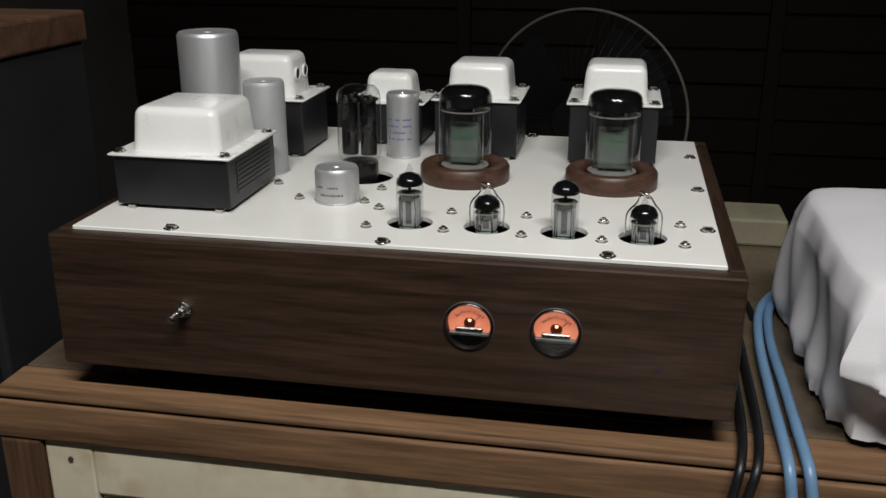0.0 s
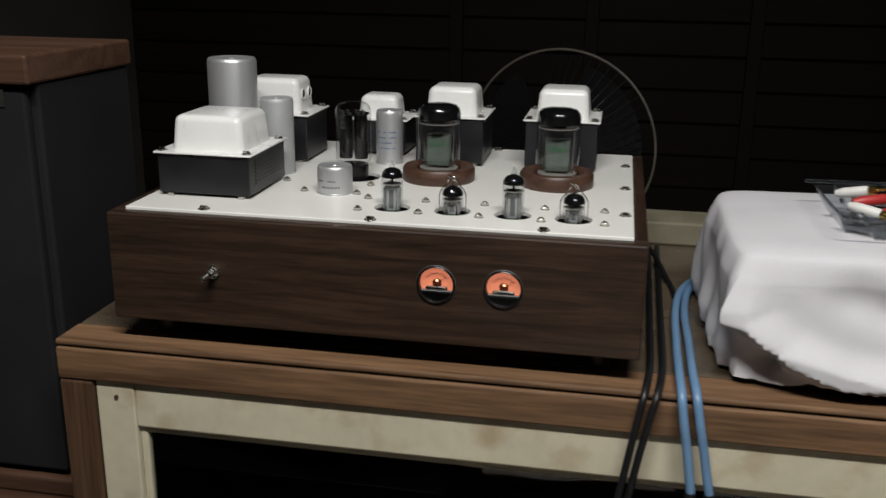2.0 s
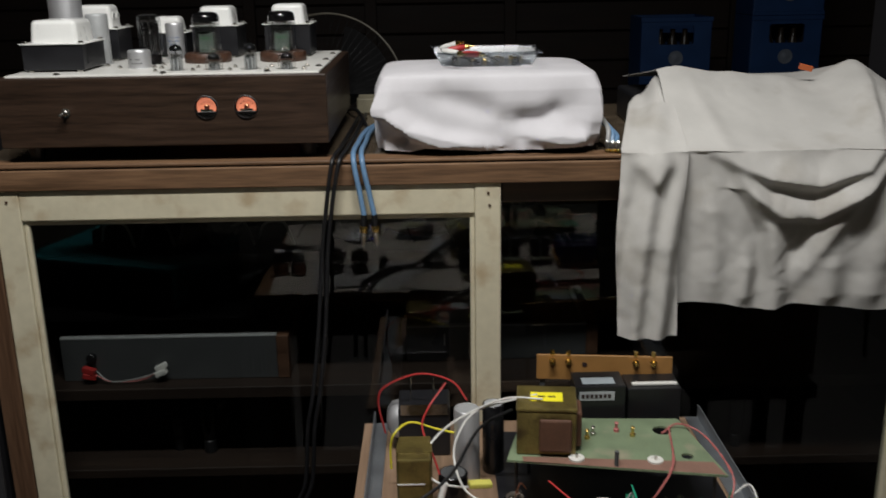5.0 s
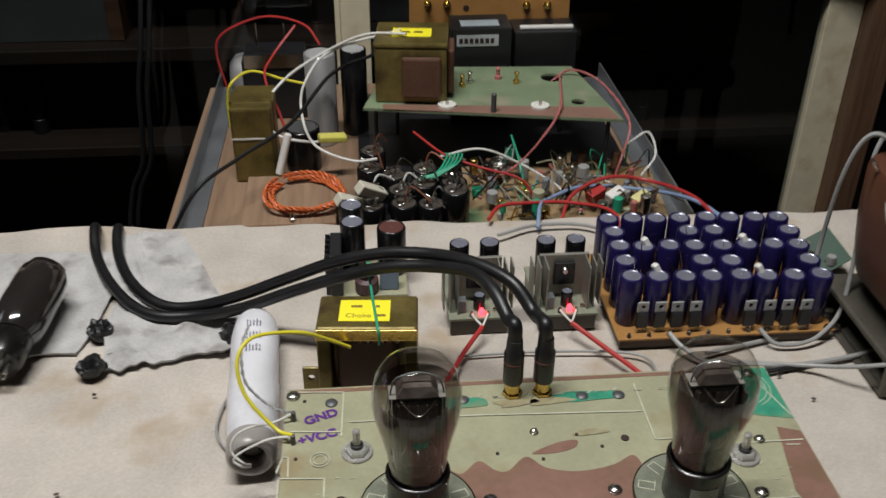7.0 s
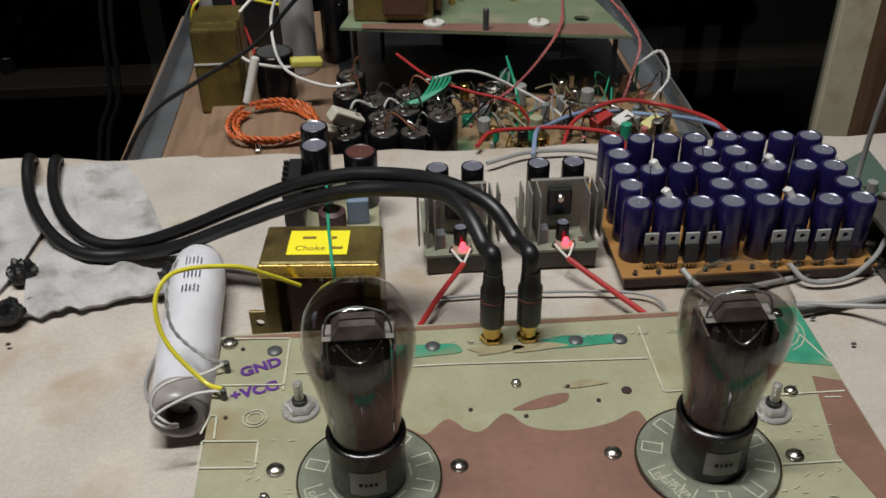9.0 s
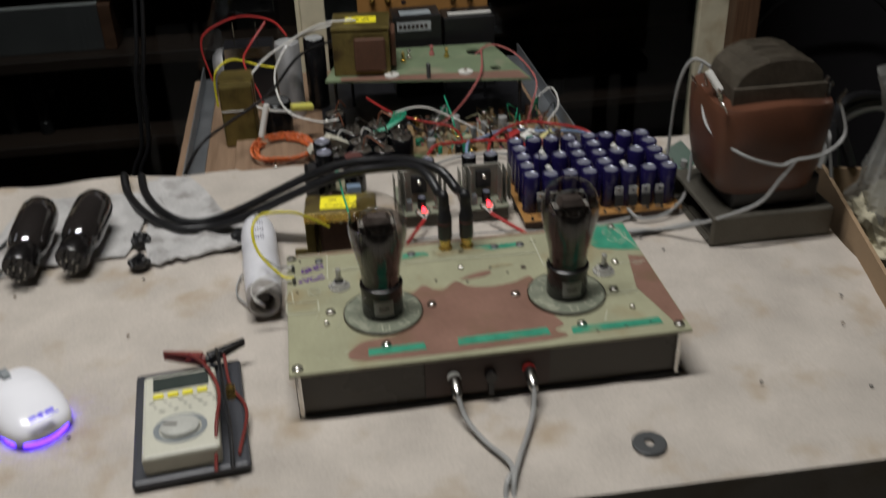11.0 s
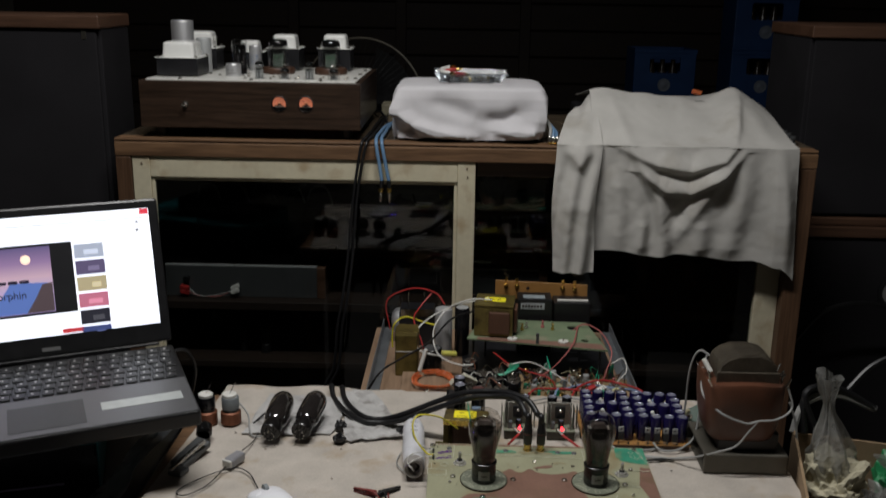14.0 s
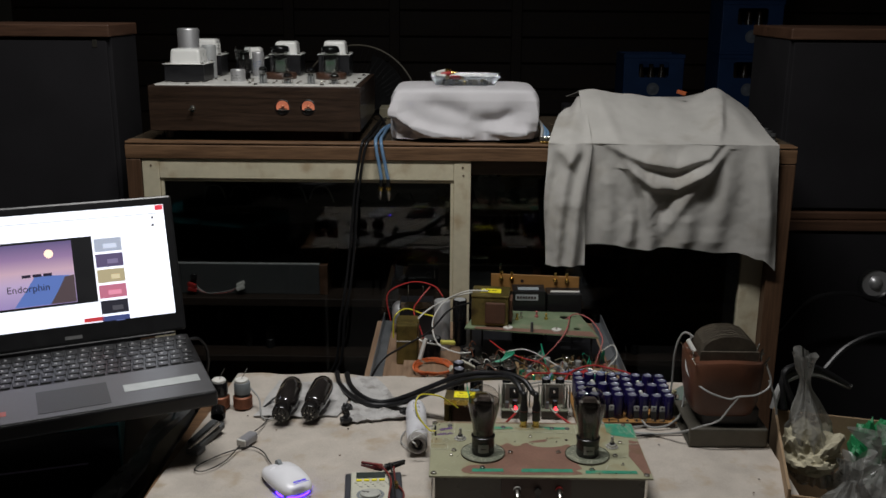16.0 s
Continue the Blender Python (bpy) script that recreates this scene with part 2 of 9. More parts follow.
def cylinder(r, z0, z1, x=0.0, y=0.0, bev=0.0, seg=28, bm=None):
    e = min(bev, r * 0.9)
    pr = [(0, z0), (r - e, z0), (r, z0 + e), (r, z1 - e), (r - e, z1), (0, z1)] if e else [(0, z0), (r, z0), (r, z1), (0, z1)]
    return lathe(pr, x, y, seg, bm)


def turned(bm, m):
    bmesh.ops.transform(bm, matrix=m, verts=bm.verts[:])
    return bm


def spline(points, steps=8):
    p = [Vector(q) for q in points]
    p = [2 * p[0] - p[1]] + p + [2 * p[-1] - p[-2]]
    out = []
    for a, b, c, d in zip(p, p[1:], p[2:], p[3:]):
        for k in range(steps):
            t = k / steps
            out.append(0.5 * (2 * b + (c - a) * t + (2 * a - 5 * b + 4 * c - d) * t * t + (3 * b - a - 3 * c + d) * t ** 3))
    return out + [p[-2]]


def tube(points, r, seg=8, steps=8, bm=None, twist=0.0):
    """A round cable through points."""
    path = spline(points, steps)
    b = bmesh.new()
    side = None
    rings = []
    for k, q in enumerate(path):
        d = (path[min(k + 1, len(path) - 1)] - path[max(k - 1, 0)]).normalized()
        if side is None:
            side = d.orthogonal().normalized()
        side = (side - d * side.dot(d)).normalized()
        up = d.cross(side)
        rings.append([b.verts.new(q + r * (math.cos(a) * side + math.sin(a) * up)) for a in (2 * math.pi * j / seg for j in range(seg))])
    for p, q in zip(rings, rings[1:]):
        for j in range(seg):
            b.faces.new((p[j], p[(j + 1) % seg], q[(j + 1) % seg], q[j]))
    b.faces.new(rings[0][::-1])
    b.faces.new(rings[-1])
    return joined(bm, b) if bm else b


def cable(name, points, r, material, label, category="cable", group="", seg=8):
    return single(name, tube(points, r, seg), material, label, category, group=group, smooth=True)


def twisted(points, r, lay=0.012):
    """Two strands wound round a path."""
    path = spline(points, 10)
    out = bmesh.new()
    length, strands = 0.0, ([], [])
    for k, q in enumerate(path):
        d = (path[min(k + 1, len(path) - 1)] - path[max(k - 1, 0)]).normalized()
        s = d.cross(Vector((0.3, 0.2, 1))).normalized()
        u = d.cross(s)
        if k:
            length += (q - path[k - 1]).length
        a = 2 * math.pi * length / lay
        for n, st in enumerate(strands):
            st.append(q + r * (math.cos(a + n * math.pi) * s + math.sin(a + n * math.pi) * u))
    for st in strands:
        tube(st, r, 5, 2, out)
    return out


def cut(bm, cutters):
    """Real holes through a body."""
    me = bpy.data.meshes.new("tmp")
    bm.to_mesh(me)
    bm.free()
    ob = new("tmp", me)
    for c in cutters:
        cm = bpy.data.meshes.new("tmp_cut")
        c.to_mesh(cm)
        c.free()
        co = new("tmp_cut", cm)
        md = ob.modifiers.new("b", "BOOLEAN")
        md.operation, md.object, md.solver = "DIFFERENCE", co, "EXACT"
    bpy.context.view_layer.update()
    res = bpy.data.meshes.new_from_object(ob.evaluated_get(bpy.context.evaluated_depsgraph_get()))
    out = bmesh.new()
    out.from_mesh(res)
    for md in list(ob.modifiers):
        bpy.data.objects.remove(md.object)
    bpy.data.objects.remove(ob)
    return out


def sheet(nu, nv, at, thick=0.003):
    """A cloth: at(u, v) gives places for u, v in 0..1."""
    b = bmesh.new()
    g = [[b.verts.new(at(i / nu, j / nv)) for j in range(nv + 1)] for i in range(nu + 1)]
    for i in range(nu):
        for j in range(nv):
            b.faces.new((g[i][j], g[i + 1][j], g[i + 1][j + 1], g[i][j + 1]))
    bmesh.ops.recalc_face_normals(b, faces=b.faces[:])
    bmesh.ops.solidify(b, geom=b.faces[:], thickness=thick)
    return b


def rough_noise(p, s):
    return noise.noise(Vector(p) * s)


# ---- room ----
single("floor", box(-2.2, 4.0, -3.6, 4.4, -0.1, 0.0), CONCRETE, "worn grey concrete floor of the workshop", "floor", "structure")
# Ceiling and three plaster walls are unseen, added to close the room and bounce light.
single("ceiling", box(-2.2, 4.0, -3.6, 4.4, 2.8, 2.9), PLASTER, "unseen grey plaster ceiling over the workshop", "ceiling", "structure")
single("wall_west", box(-2.3, -2.2, -3.6, 4.4, 0, 2.8), PLASTER, "unseen grey plaster side wall on the left", "wall", "structure")
single("wall_east", box(4.0, 4.1, -3.6, 4.4, 0, 2.8), PLASTER, "unseen grey plaster side wall on the right", "wall", "structure")
single("wall_south", box(-2.3, 4.1, -3.7, -3.6, 0, 2.8), PLASTER, "unseen grey plaster wall behind the bench", "wall", "structure")
# Far board wall: the room's deep shade is carried by its dark colour.
wall_n = single("wall_north", box(-2.3, 4.1, 4.4, 4.5, 0, 2.8), DARKWOOD, "dark timber board wall with deep shade in its colour", "wall", "structure")
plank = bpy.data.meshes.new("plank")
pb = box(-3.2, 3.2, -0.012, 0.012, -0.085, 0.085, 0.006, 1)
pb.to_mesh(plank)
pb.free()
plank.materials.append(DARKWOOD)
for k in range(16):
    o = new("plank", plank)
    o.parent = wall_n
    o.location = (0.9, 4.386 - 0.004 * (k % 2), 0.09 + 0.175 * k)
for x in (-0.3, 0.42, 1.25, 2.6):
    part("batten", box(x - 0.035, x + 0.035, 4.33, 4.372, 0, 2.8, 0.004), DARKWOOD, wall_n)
single("lamp_fitting", box(0.04, 1.28, -0.94, -0.82, 2.635, 2.80, 0.006), WHITE_LID, "white batten lamp fitting under the ceiling", "lamp")

# ---- display cabinet ----
X0, X1, TOP = 0.051, 1.657, 1.146
cab = thing("display_cabinet", "old teak display cabinet with cream painted glazed doors", "cabinet")
# Top board is near-black: the groove's shade is put into its colour.
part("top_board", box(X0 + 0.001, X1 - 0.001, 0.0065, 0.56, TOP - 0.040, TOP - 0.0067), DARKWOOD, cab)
part("front_lip", box(X0, X1, 0.0, 0.0445, TOP - 0.0065, TOP - 0.0005, 0.002), TEAK, cab, "worn wooden lip")
part("glass_top", box(X0 + 0.002, X1 - 0.002, 0.045, 0.56, TOP - 0.004, TOP, 0.0012), mat("dusty_plate_glass", (0.10, 0.075, 0.05), 0.22, 0, 0.3, 30, 0.03, 300, spec=0.6), cab, "dusty plate glass laid over the top")
part("fascia", box(X0, X1, -0.001, 0.0063, TOP - 0.042, TOP - 0.0090, 0.0020), TEAK, cab)
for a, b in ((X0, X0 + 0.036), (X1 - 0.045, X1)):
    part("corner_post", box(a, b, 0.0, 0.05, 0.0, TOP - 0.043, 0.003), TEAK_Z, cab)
# Sides, back and shelves take the inside's shade as near-black timber.
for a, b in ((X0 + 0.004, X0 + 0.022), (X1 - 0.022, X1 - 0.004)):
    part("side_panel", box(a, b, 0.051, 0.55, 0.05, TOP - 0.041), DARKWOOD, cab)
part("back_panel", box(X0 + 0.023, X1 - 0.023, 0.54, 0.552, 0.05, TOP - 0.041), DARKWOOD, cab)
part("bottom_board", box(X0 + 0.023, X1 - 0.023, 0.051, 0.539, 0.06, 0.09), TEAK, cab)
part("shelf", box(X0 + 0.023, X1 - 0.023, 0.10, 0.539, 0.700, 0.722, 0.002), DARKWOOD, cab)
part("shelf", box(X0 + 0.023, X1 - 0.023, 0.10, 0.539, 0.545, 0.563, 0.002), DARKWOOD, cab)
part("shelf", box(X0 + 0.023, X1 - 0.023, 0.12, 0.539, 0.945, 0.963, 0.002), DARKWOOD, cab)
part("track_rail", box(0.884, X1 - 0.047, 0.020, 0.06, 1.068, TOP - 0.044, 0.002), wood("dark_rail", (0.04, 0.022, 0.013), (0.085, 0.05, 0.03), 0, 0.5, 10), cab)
part("track_rail", box(0.884, X1 - 0.047, 0.006, 0.03, 0.30, 0.33, 0.002), TEAK, cab)


def door(x0, x1, z0, z1, y, w, rail, parent, stile_right_only=False):
    d = new("glazed_door")
    d.parent = parent
    d["label"] = "cream painted door frame with a glass pane"
    if not stile_right_only:
        part("stile", box(x0, x0 + w, y, y + 0.022, z0, z1, 0.002), CREAM, d)
        part("rail", box(x0 + w, x1 - w, y + 0.001, y + 0.021, z1 - rail, z1, 0.002), CREAM, d)
        part("rail", box(x0 + w, x1 - w, y + 0.001, y + 0.021, z0, z0 + rail, 0.002), CREAM, d)
        part("glazing_bead", box(x0 + w, x0 + w + 0.008, y + 0.006, y + 0.016, z0 + rail, z1 - rail, 0.002), CREAM, d)
        part("glazing_bead", box(x1 - w - 0.008, x1 - w, y + 0.006, y + 0.016, z0 + rail, z1 - rail, 0.002), CREAM, d)
        part("glazing_bead", box(x0 + w + 0.008, x1 - w - 0.008, y + 0.006, y + 0.016, z1 - rail - 0.008, z1 - rail, 0.002), CREAM, d)
    part("stile", box(x1 - w, x1, y, y + 0.022, z0, z1, 0.002), CREAM, d)
    p = part("pane", box(x0 + (w if not stile_right_only else 0) - 0.004, x1 - w + 0.004, y + 0.0095, y + 0.0125, z0 + rail - 0.004, z1 - rail + 0.004), PANE, d)
    p.visible_shadow = False
    return d


dr = door(0.088, 0.882, 0.30, 1.104, 0.004, 0.041, 0.049, cab)
for x, z in ((0.110, 1.087), (0.862, 1.088), (0.864, 1.068)):
    part("nail_hole", turned(cylinder(0.0022, -0.001, 0.0012, seg=8), pose(x, 0.0035, z, 90)), mat("rust_spot", (0.06, 0.03, 0.015), 0.8), dr)
door(0.884, 1.612, 0.335, 1.066, 0.032, 0.055, 0.012, cab, True)

# ---- valve amplifier on the cabinet ----
AX0, AX1, AY0, AY1, AZ0, AZ1 = 0.113, 0.617, 0.010, 0.415, 1.170, 1.2765
PZ = 1.279
amp = thing("valve_amplifier", "walnut valve amplifier with white top plate and glass valves", "amplifier")
meters = [(0.432, 1.228), (0.493, 1.228)]
fb = cut(box(AX0, AX1, AY0, AY0 + 0.014, AZ0, AZ1, 0.002), [turned(cylinder(0.0168, -0.02, 0.02, seg=40), pose(x, AY0 + 0.004, z, 90)) for x, z in meters])
part("front_board", fb, WALNUT, amp, "figured walnut front board")
part("back_board", box(AX0, AX1, AY1 - 0.012, AY1, AZ0, AZ1, 0.002), WALNUT, amp)
for a, b in ((AX0, AX0 + 0.012), (AX1 - 0.012, AX1)):
    part("side_board", box(a, b, AY0 + 0.0142, AY1 - 0.0122, AZ0, AZ1, 0.002), WALNUT_Y, amp)
SOCKETS = [(0.375, 0.079, 1), (0.434, 0.079, 0), (0.492, 0.077, 1), (0.549, 0.075, 0)]
POWER = [(0.395, 0.213), (0.523, 0.215)]
holes = [cylinder(0.0175, 1.26, 1.30, x, y, seg=36) for x, y, _ in SOCKETS] + [cylinder(0.026, 1.26, 1.30, 0.305, 0.203, seg=40)]
part("top_plate", cut(box(0.1255, 0.6045, 0.0245, 0.4025, 1.2755, PZ, 0.0006, 1), holes), WHITE_PLATE, amp, "glossy white metal top plate")
part("inner_deck", box(0.126, 0.604, 0.026, 0.402, 1.235, 1.238), BLACK_STEEL, amp)
for x in (0.15, 0.58):
    for y in (0.05, 0.375):
        part("foot", lathe([(0, AZ0), (0.014, AZ0), (0.011, TOP + 0.001), (0, TOP + 0.001)], x, y, 20), RUBBER, amp)


def screw(x, y, z, parent, r=0.0042, name="screw"):
    b = lathe([(r * 1.3, z), (r * 1.3, z + 0.0006), (r, z + 0.0007), (r * 0.95, z + 0.0022), (r * 0.5, z + 0.003), (0, z + 0.0031)], x, y, 14)
    joined(b, box(x - r * 0.8, x + r * 0.8, y - 0.0005, y + 0.0005, z + 0.0024, z + 0.0034))
    return part(name, b, CHROME, parent, smooth=True)


def hexnut(x, y, z, parent, r=0.0038):
    b = lathe([(r * 1.25, z), (r * 1.25, z + 0.0006), (r, z + 0.0007), (r, z + 0.0026), (r * 0.55, z + 0.003), (r * 0.5, z + 0.0042), (0, z + 0.0042)], x, y, 6)
    return part("nut", b, CHROME, parent)


for x, y in ((0.203, 0.031), (0.366, 0.030), (0.525, 0.030), (0.5965, 0.099), (0.596, 0.211), (0.596, 0.329), (0.437, 0.396), (0.235, 0.396)):
    screw(x, y, PZ, amp, 0.0045)
for x, y in ((0.345, 0.062), (0.343, 0.109), (0.404, 0.062), (0.402, 0.108), (0.462, 0.061), (0.461, 0.108), (0.520, 0.060), (0.520, 0.105), (0.578, 0.059), (0.577, 0.106), (0.271, 0.125), (0.327, 0.124), (0.331, 0.165), (0.350, 0.176), (0.238, 0.166)):
    hexnut(x, y, PZ, amp)

# switch on the front board
sw = new("toggle_switch")
sw.parent, sw["label"] = amp, "nickel toggle switch"
part("bush", turned(lathe([(0.0070, 0), (0.0070, 0.0012), (0.0055, 0.0014), (0.0055, 0.004), (0.0042, 0.0045), (0.0042, 0.0085), (0.0030, 0.0100), (0, 0.0104)], seg=12), pose(0.218, AY0, 1.224, 90)), CHROME, sw)
part("lever", turned(lathe([(0.0018, 0), (0.0027, 0.006), (0.0029, 0.0085), (0, 0.0105)], seg=14), pose(0.217, AY0 - 0.009, 1.2235, 104, 0, -18)), CHROME, sw, smooth=True)

DIAL = mat("glowing_dial", (0.9, 0.30, 0.13), 0.6, vary=0.15, scale=60, bump=0, emit=1.7, emit_col=(1.0, 0.29, 0.17))
HOT = mat("dial_lamp", (1, 0.75, 0.5), 0.5, bump=0, emit=6, emit_col=(1.0, 0.5, 0.25))
INK = mat("dark_print", (0.03, 0.015, 0.012), 0.7, bump=0)
for x, z in meters:
    vu = new("level_meter")
    vu.parent, vu["label"] = amp, "round level meter with glowing orange dial"

    def disc_at(bm, dy):
        return turned(bm, pose(x, AY0 + dy, z, 90))

    part("bezel", disc_at(lathe([(0.0168, -0.010), (0.0180, 0.0012), (0.0176, 0.0020), (0.0168, 0.0026), (0.0156, 0.0012), (0.0155, -0.010)], seg=40), 0), BAKELITE, vu, smooth=True)
    part("bezel_edge", disc_at(lathe([(0.0179, 0.0), (0.0184, 0.0003), (0.0184, 0.0009), (0.0179, 0.0012)], seg=40), 0), GREY_METAL, vu)
    part("dial", disc_at(cylinder(0.0154, -0.0065, -0.0050, seg=40), 0), DIAL, vu, "glowing orange scale")
    part("lower_cover", box(x - 0.0152, x + 0.0152, AY0 + 0.001, AY0 + 0.0048, z - 0.0154, z - 0.0072, 0.0008, 1), BAKELITE, vu)
    part("shelf_edge", box(x - 0.0140, x + 0.0140, AY0 + 0.0008, AY0 + 0.0046, z - 0.0071, z - 0.0062, 0.0003, 1), ALU_DULL, vu)
    part("movement", box(x - 0.0100, x + 0.0100, AY0 + 0.0016, AY0 + 0.0046, z - 0.0060, z - 0.0026, 0.0008, 1), CHROME, vu)
    for dx in (-0.0075, -0.0010, 0.0072):
        part("movement_screw", turned(lathe([(0.0012, 0), (0.0010, 0.0006), (0, 0.0008)], seg=10), pose(x + dx, AY0 + 0.0016, z - 0.0042, 90)), BRASS, vu)
    part("coil_cover", disc_at(lathe([(0.0044, -0.0049), (0.0041, -0.0040), (0.0024, -0.0034), (0, -0.0032)], seg=9), 0), mat("dark_red_coil", (0.20, 0.04, 0.02), 0.35, bump=0), vu)
    part("bulb", turned(lathe([(0, 0), (0.0010, 0.0004), (0.0013, 0.0012), (0, 0.0018)], seg=10), pose(x + 0.0004, AY0 + 0.0036, z + 0.0030, 90)), HOT, vu)
    nd = box(-0.0002, 0.0002, 0, 0.0004, 0, 0.0135)
    part("needle", turned(nd, pose(x - 0.001, AY0 + 0.0042, z - 0.003, 0, 44, 0)), INK, vu)
    arc = bmesh.new()
    for k in range(13):
        a = math.radians(40 + 100 * k / 12)
        rr = 0.0118
        t = box(-0.00025, 0.00025, 0, 0.0003, -0.0009, 0.0009 + (0.0007 if k % 3 == 0 else 0))
        turned(t, pose(x + rr * math.cos(a), AY0 + 0.0046, z - 0.003 + rr * math.sin(a), 0, 90 - math.degrees(a), 0))
        joined(arc, t)
    part("scale_marks", arc, INK, vu)
    part("glass", disc_at(cylinder(0.0157, 0.0, 0.0006, seg=40), 0), PANE, vu).visible_shadow = False


def transformer(x0, x1, y0, y1, zp, zt, parent, inset_x=0.010, inset_y=0.011, rings=0, louvres=True, both=True):
    """A boxed transformer: black core on small feet, white flanged lid with screws."""
    t = new("transformer")
    t.parent, t["label"] = parent, "black transformer under a white enamel cover"
    part("core", box(x0, x1, y0, y1, PZ + 0.003, zp - 0.002, 0.0012), BLACK_STEEL, t)
    for k in range(7 if louvres else 0):
        z = PZ + 0.012 + (zp - PZ - 0.022) * k / 6
        part("lamination", box(x1 - 0.0002, x1 + 0.0006, y0 + 0.016, y1 - 0.012, z, z + 0.0022), BLACK_STEEL, t)
    for x in (x0 + 0.01, x1 - 0.012):
        part("foot", box(x, x + 0.006, y0 - 0.002, y0 + 0.006, PZ, PZ + 0.003), CHROME, t)
        part("foot", box(x, x + 0.006, y1 - 0.006, y1 + 0.002, PZ, PZ + 0.003), CHROME, t)
    lid = box(x0 - 0.003, x1 + 0.003, y0 - 0.003, y1 + 0.003, zp - 0.002, zp, 0.0007, 1)
    a, b, c, d = x0 + inset_x, x1 - inset_x, y0 + inset_y, y1 - inset_y
    cap = bmesh.new()
    bmesh.ops.create_cube(cap, size=1)
    for v in cap.verts:
        top = v.co.z > 0
        k = 0.003 if top else 0.0
        v.co = Vector(((a + k if v.co.x < 0 else b - k), (c + k if v.co.y < 0 else d - k), zt if top else zp - 0.001))
    bmesh.ops.bevel(cap, geom=[e for e in cap.edges if max(e.verts[0].co.z, e.verts[1].co.z) > zp + 0.01], offset=0.0075, segments=5, affect="EDGES", profile=0.5)
    joined(lid, cap)
    lid_ob = part("cover", lid, WHITE_LID, t, "white enamel cover", True)
    for x in (x0 + 0.004, x1 - 0.004):
        for y in (y0 + 0.005, y1 - 0.005):
            screw(x, y, zp, t, 0.0040)
    for k in range(rings):
        yy = c + (d - c) * (0.28 + 0.42 * k)
        tor = lathe([(0.0062, 0), (0.0068, 0.0012), (0.0056, 0.002), (0.0050, 0.0012), (0.0050, -0.002), (0, -0.002)], seg=20)
        part("cable_hole", turned(tor, pose(b - 0.0015, yy, (zp + zt) / 2 + 0.001, 0, 90, 0)), WHITE_LID, lid_ob, smooth=True)
        part("cable_hole", turned(cylinder(0.0049, -0.001, 0.0012, seg=18), pose(b - 0.0012, yy, (zp + zt) / 2 + 0.001, 0, 90, 0)), BLACK_STEEL, lid_ob, "dark hole")
    return t


transformer(0.136, 0.232, 0.075, 0.176, 1.3235, 1.358, amp)
transformer(0.136, 0.229, 0.262, 0.340, 1.3350, 1.374, amp, 0.012, 0.012, 2, False)
transformer(0.258, 0.331, 0.328, 0.395, 1.3230, 1.350, amp, 0.011, 0.011, 0, False)
transformer(0.353, 0.432, 0.287, 0.372, 1.3360, 1.368, amp, 0.009, 0.012)
transformer(0.481, 0.562, 0.285, 0.372, 1.3370, 1.370, amp, 0.010, 0.012)


def can(x, y, r, zt, material, label, parent, band=None):
    c = part("capacitor_can", lathe([(0, PZ), (r * 1.06, PZ), (r * 1.06, PZ + 0.0012), (r, PZ + 0.0016), (r, zt - 0.004), (r * 0.97, zt - 0.0015), (r * 0.92, zt), (r * 0.86, zt - 0.0008), (r * 0.2, zt - 0.001), (r * 0.16, zt - 0.0022), (0, zt - 0.0022)], x, y, 36), material, parent, label, True)
    return c


can(0.161, 0.2135, 0.0270, 1.403, ALU, "large bare aluminium capacitor can", amp)
can(0.2135, 0.207, 0.0183, 1.362, ALU_DULL, "tall matt grey capacitor can", amp)
blue = can(0.3215, 0.288, 0.0158, 1.341, ALU, "aluminium capacitor can with faint blue print", amp)
low = can(0.303, 0.128, 0.0180, 1.3075, ALU, "short aluminium capacitor can with worn print", amp)


def print_on(c, x, y, r, z, rows, material):
    """Worn unreadable print: small bars that follow the can's round wall."""
    random.seed(int(z * 1000))
    for row in range(rows):
        b = bmesh.new()
        a = -2.35
        while a < -0.9:
            w = random.uniform(0.03, 0.12)
            if random.random() < 0.7:
                q = []
                for aa in (a, a + w):
                    for dz in (0, 0.0016):
                        q.append(b.verts.new((x + (r + 0.00015) * math.cos(aa), y + (r + 0.00015) * math.sin(aa), z - row * 0.0062 + dz)))
                b.faces.new((q[0], q[2], q[3], q[1]))
            a += w + 0.05
        part("print", b, material, c)


print_on(blue, 0.3215, 0.288, 0.0158, 1.316, 4, mat("blue_ink", (0.05, 0.14, 0.36), 0.6, bump=0))
print_on(low, 0.303, 0.128, 0.0180, 1.2925, 2, mat("grey_ink", (0.09, 0.09, 0.09), 0.6, bump=0))


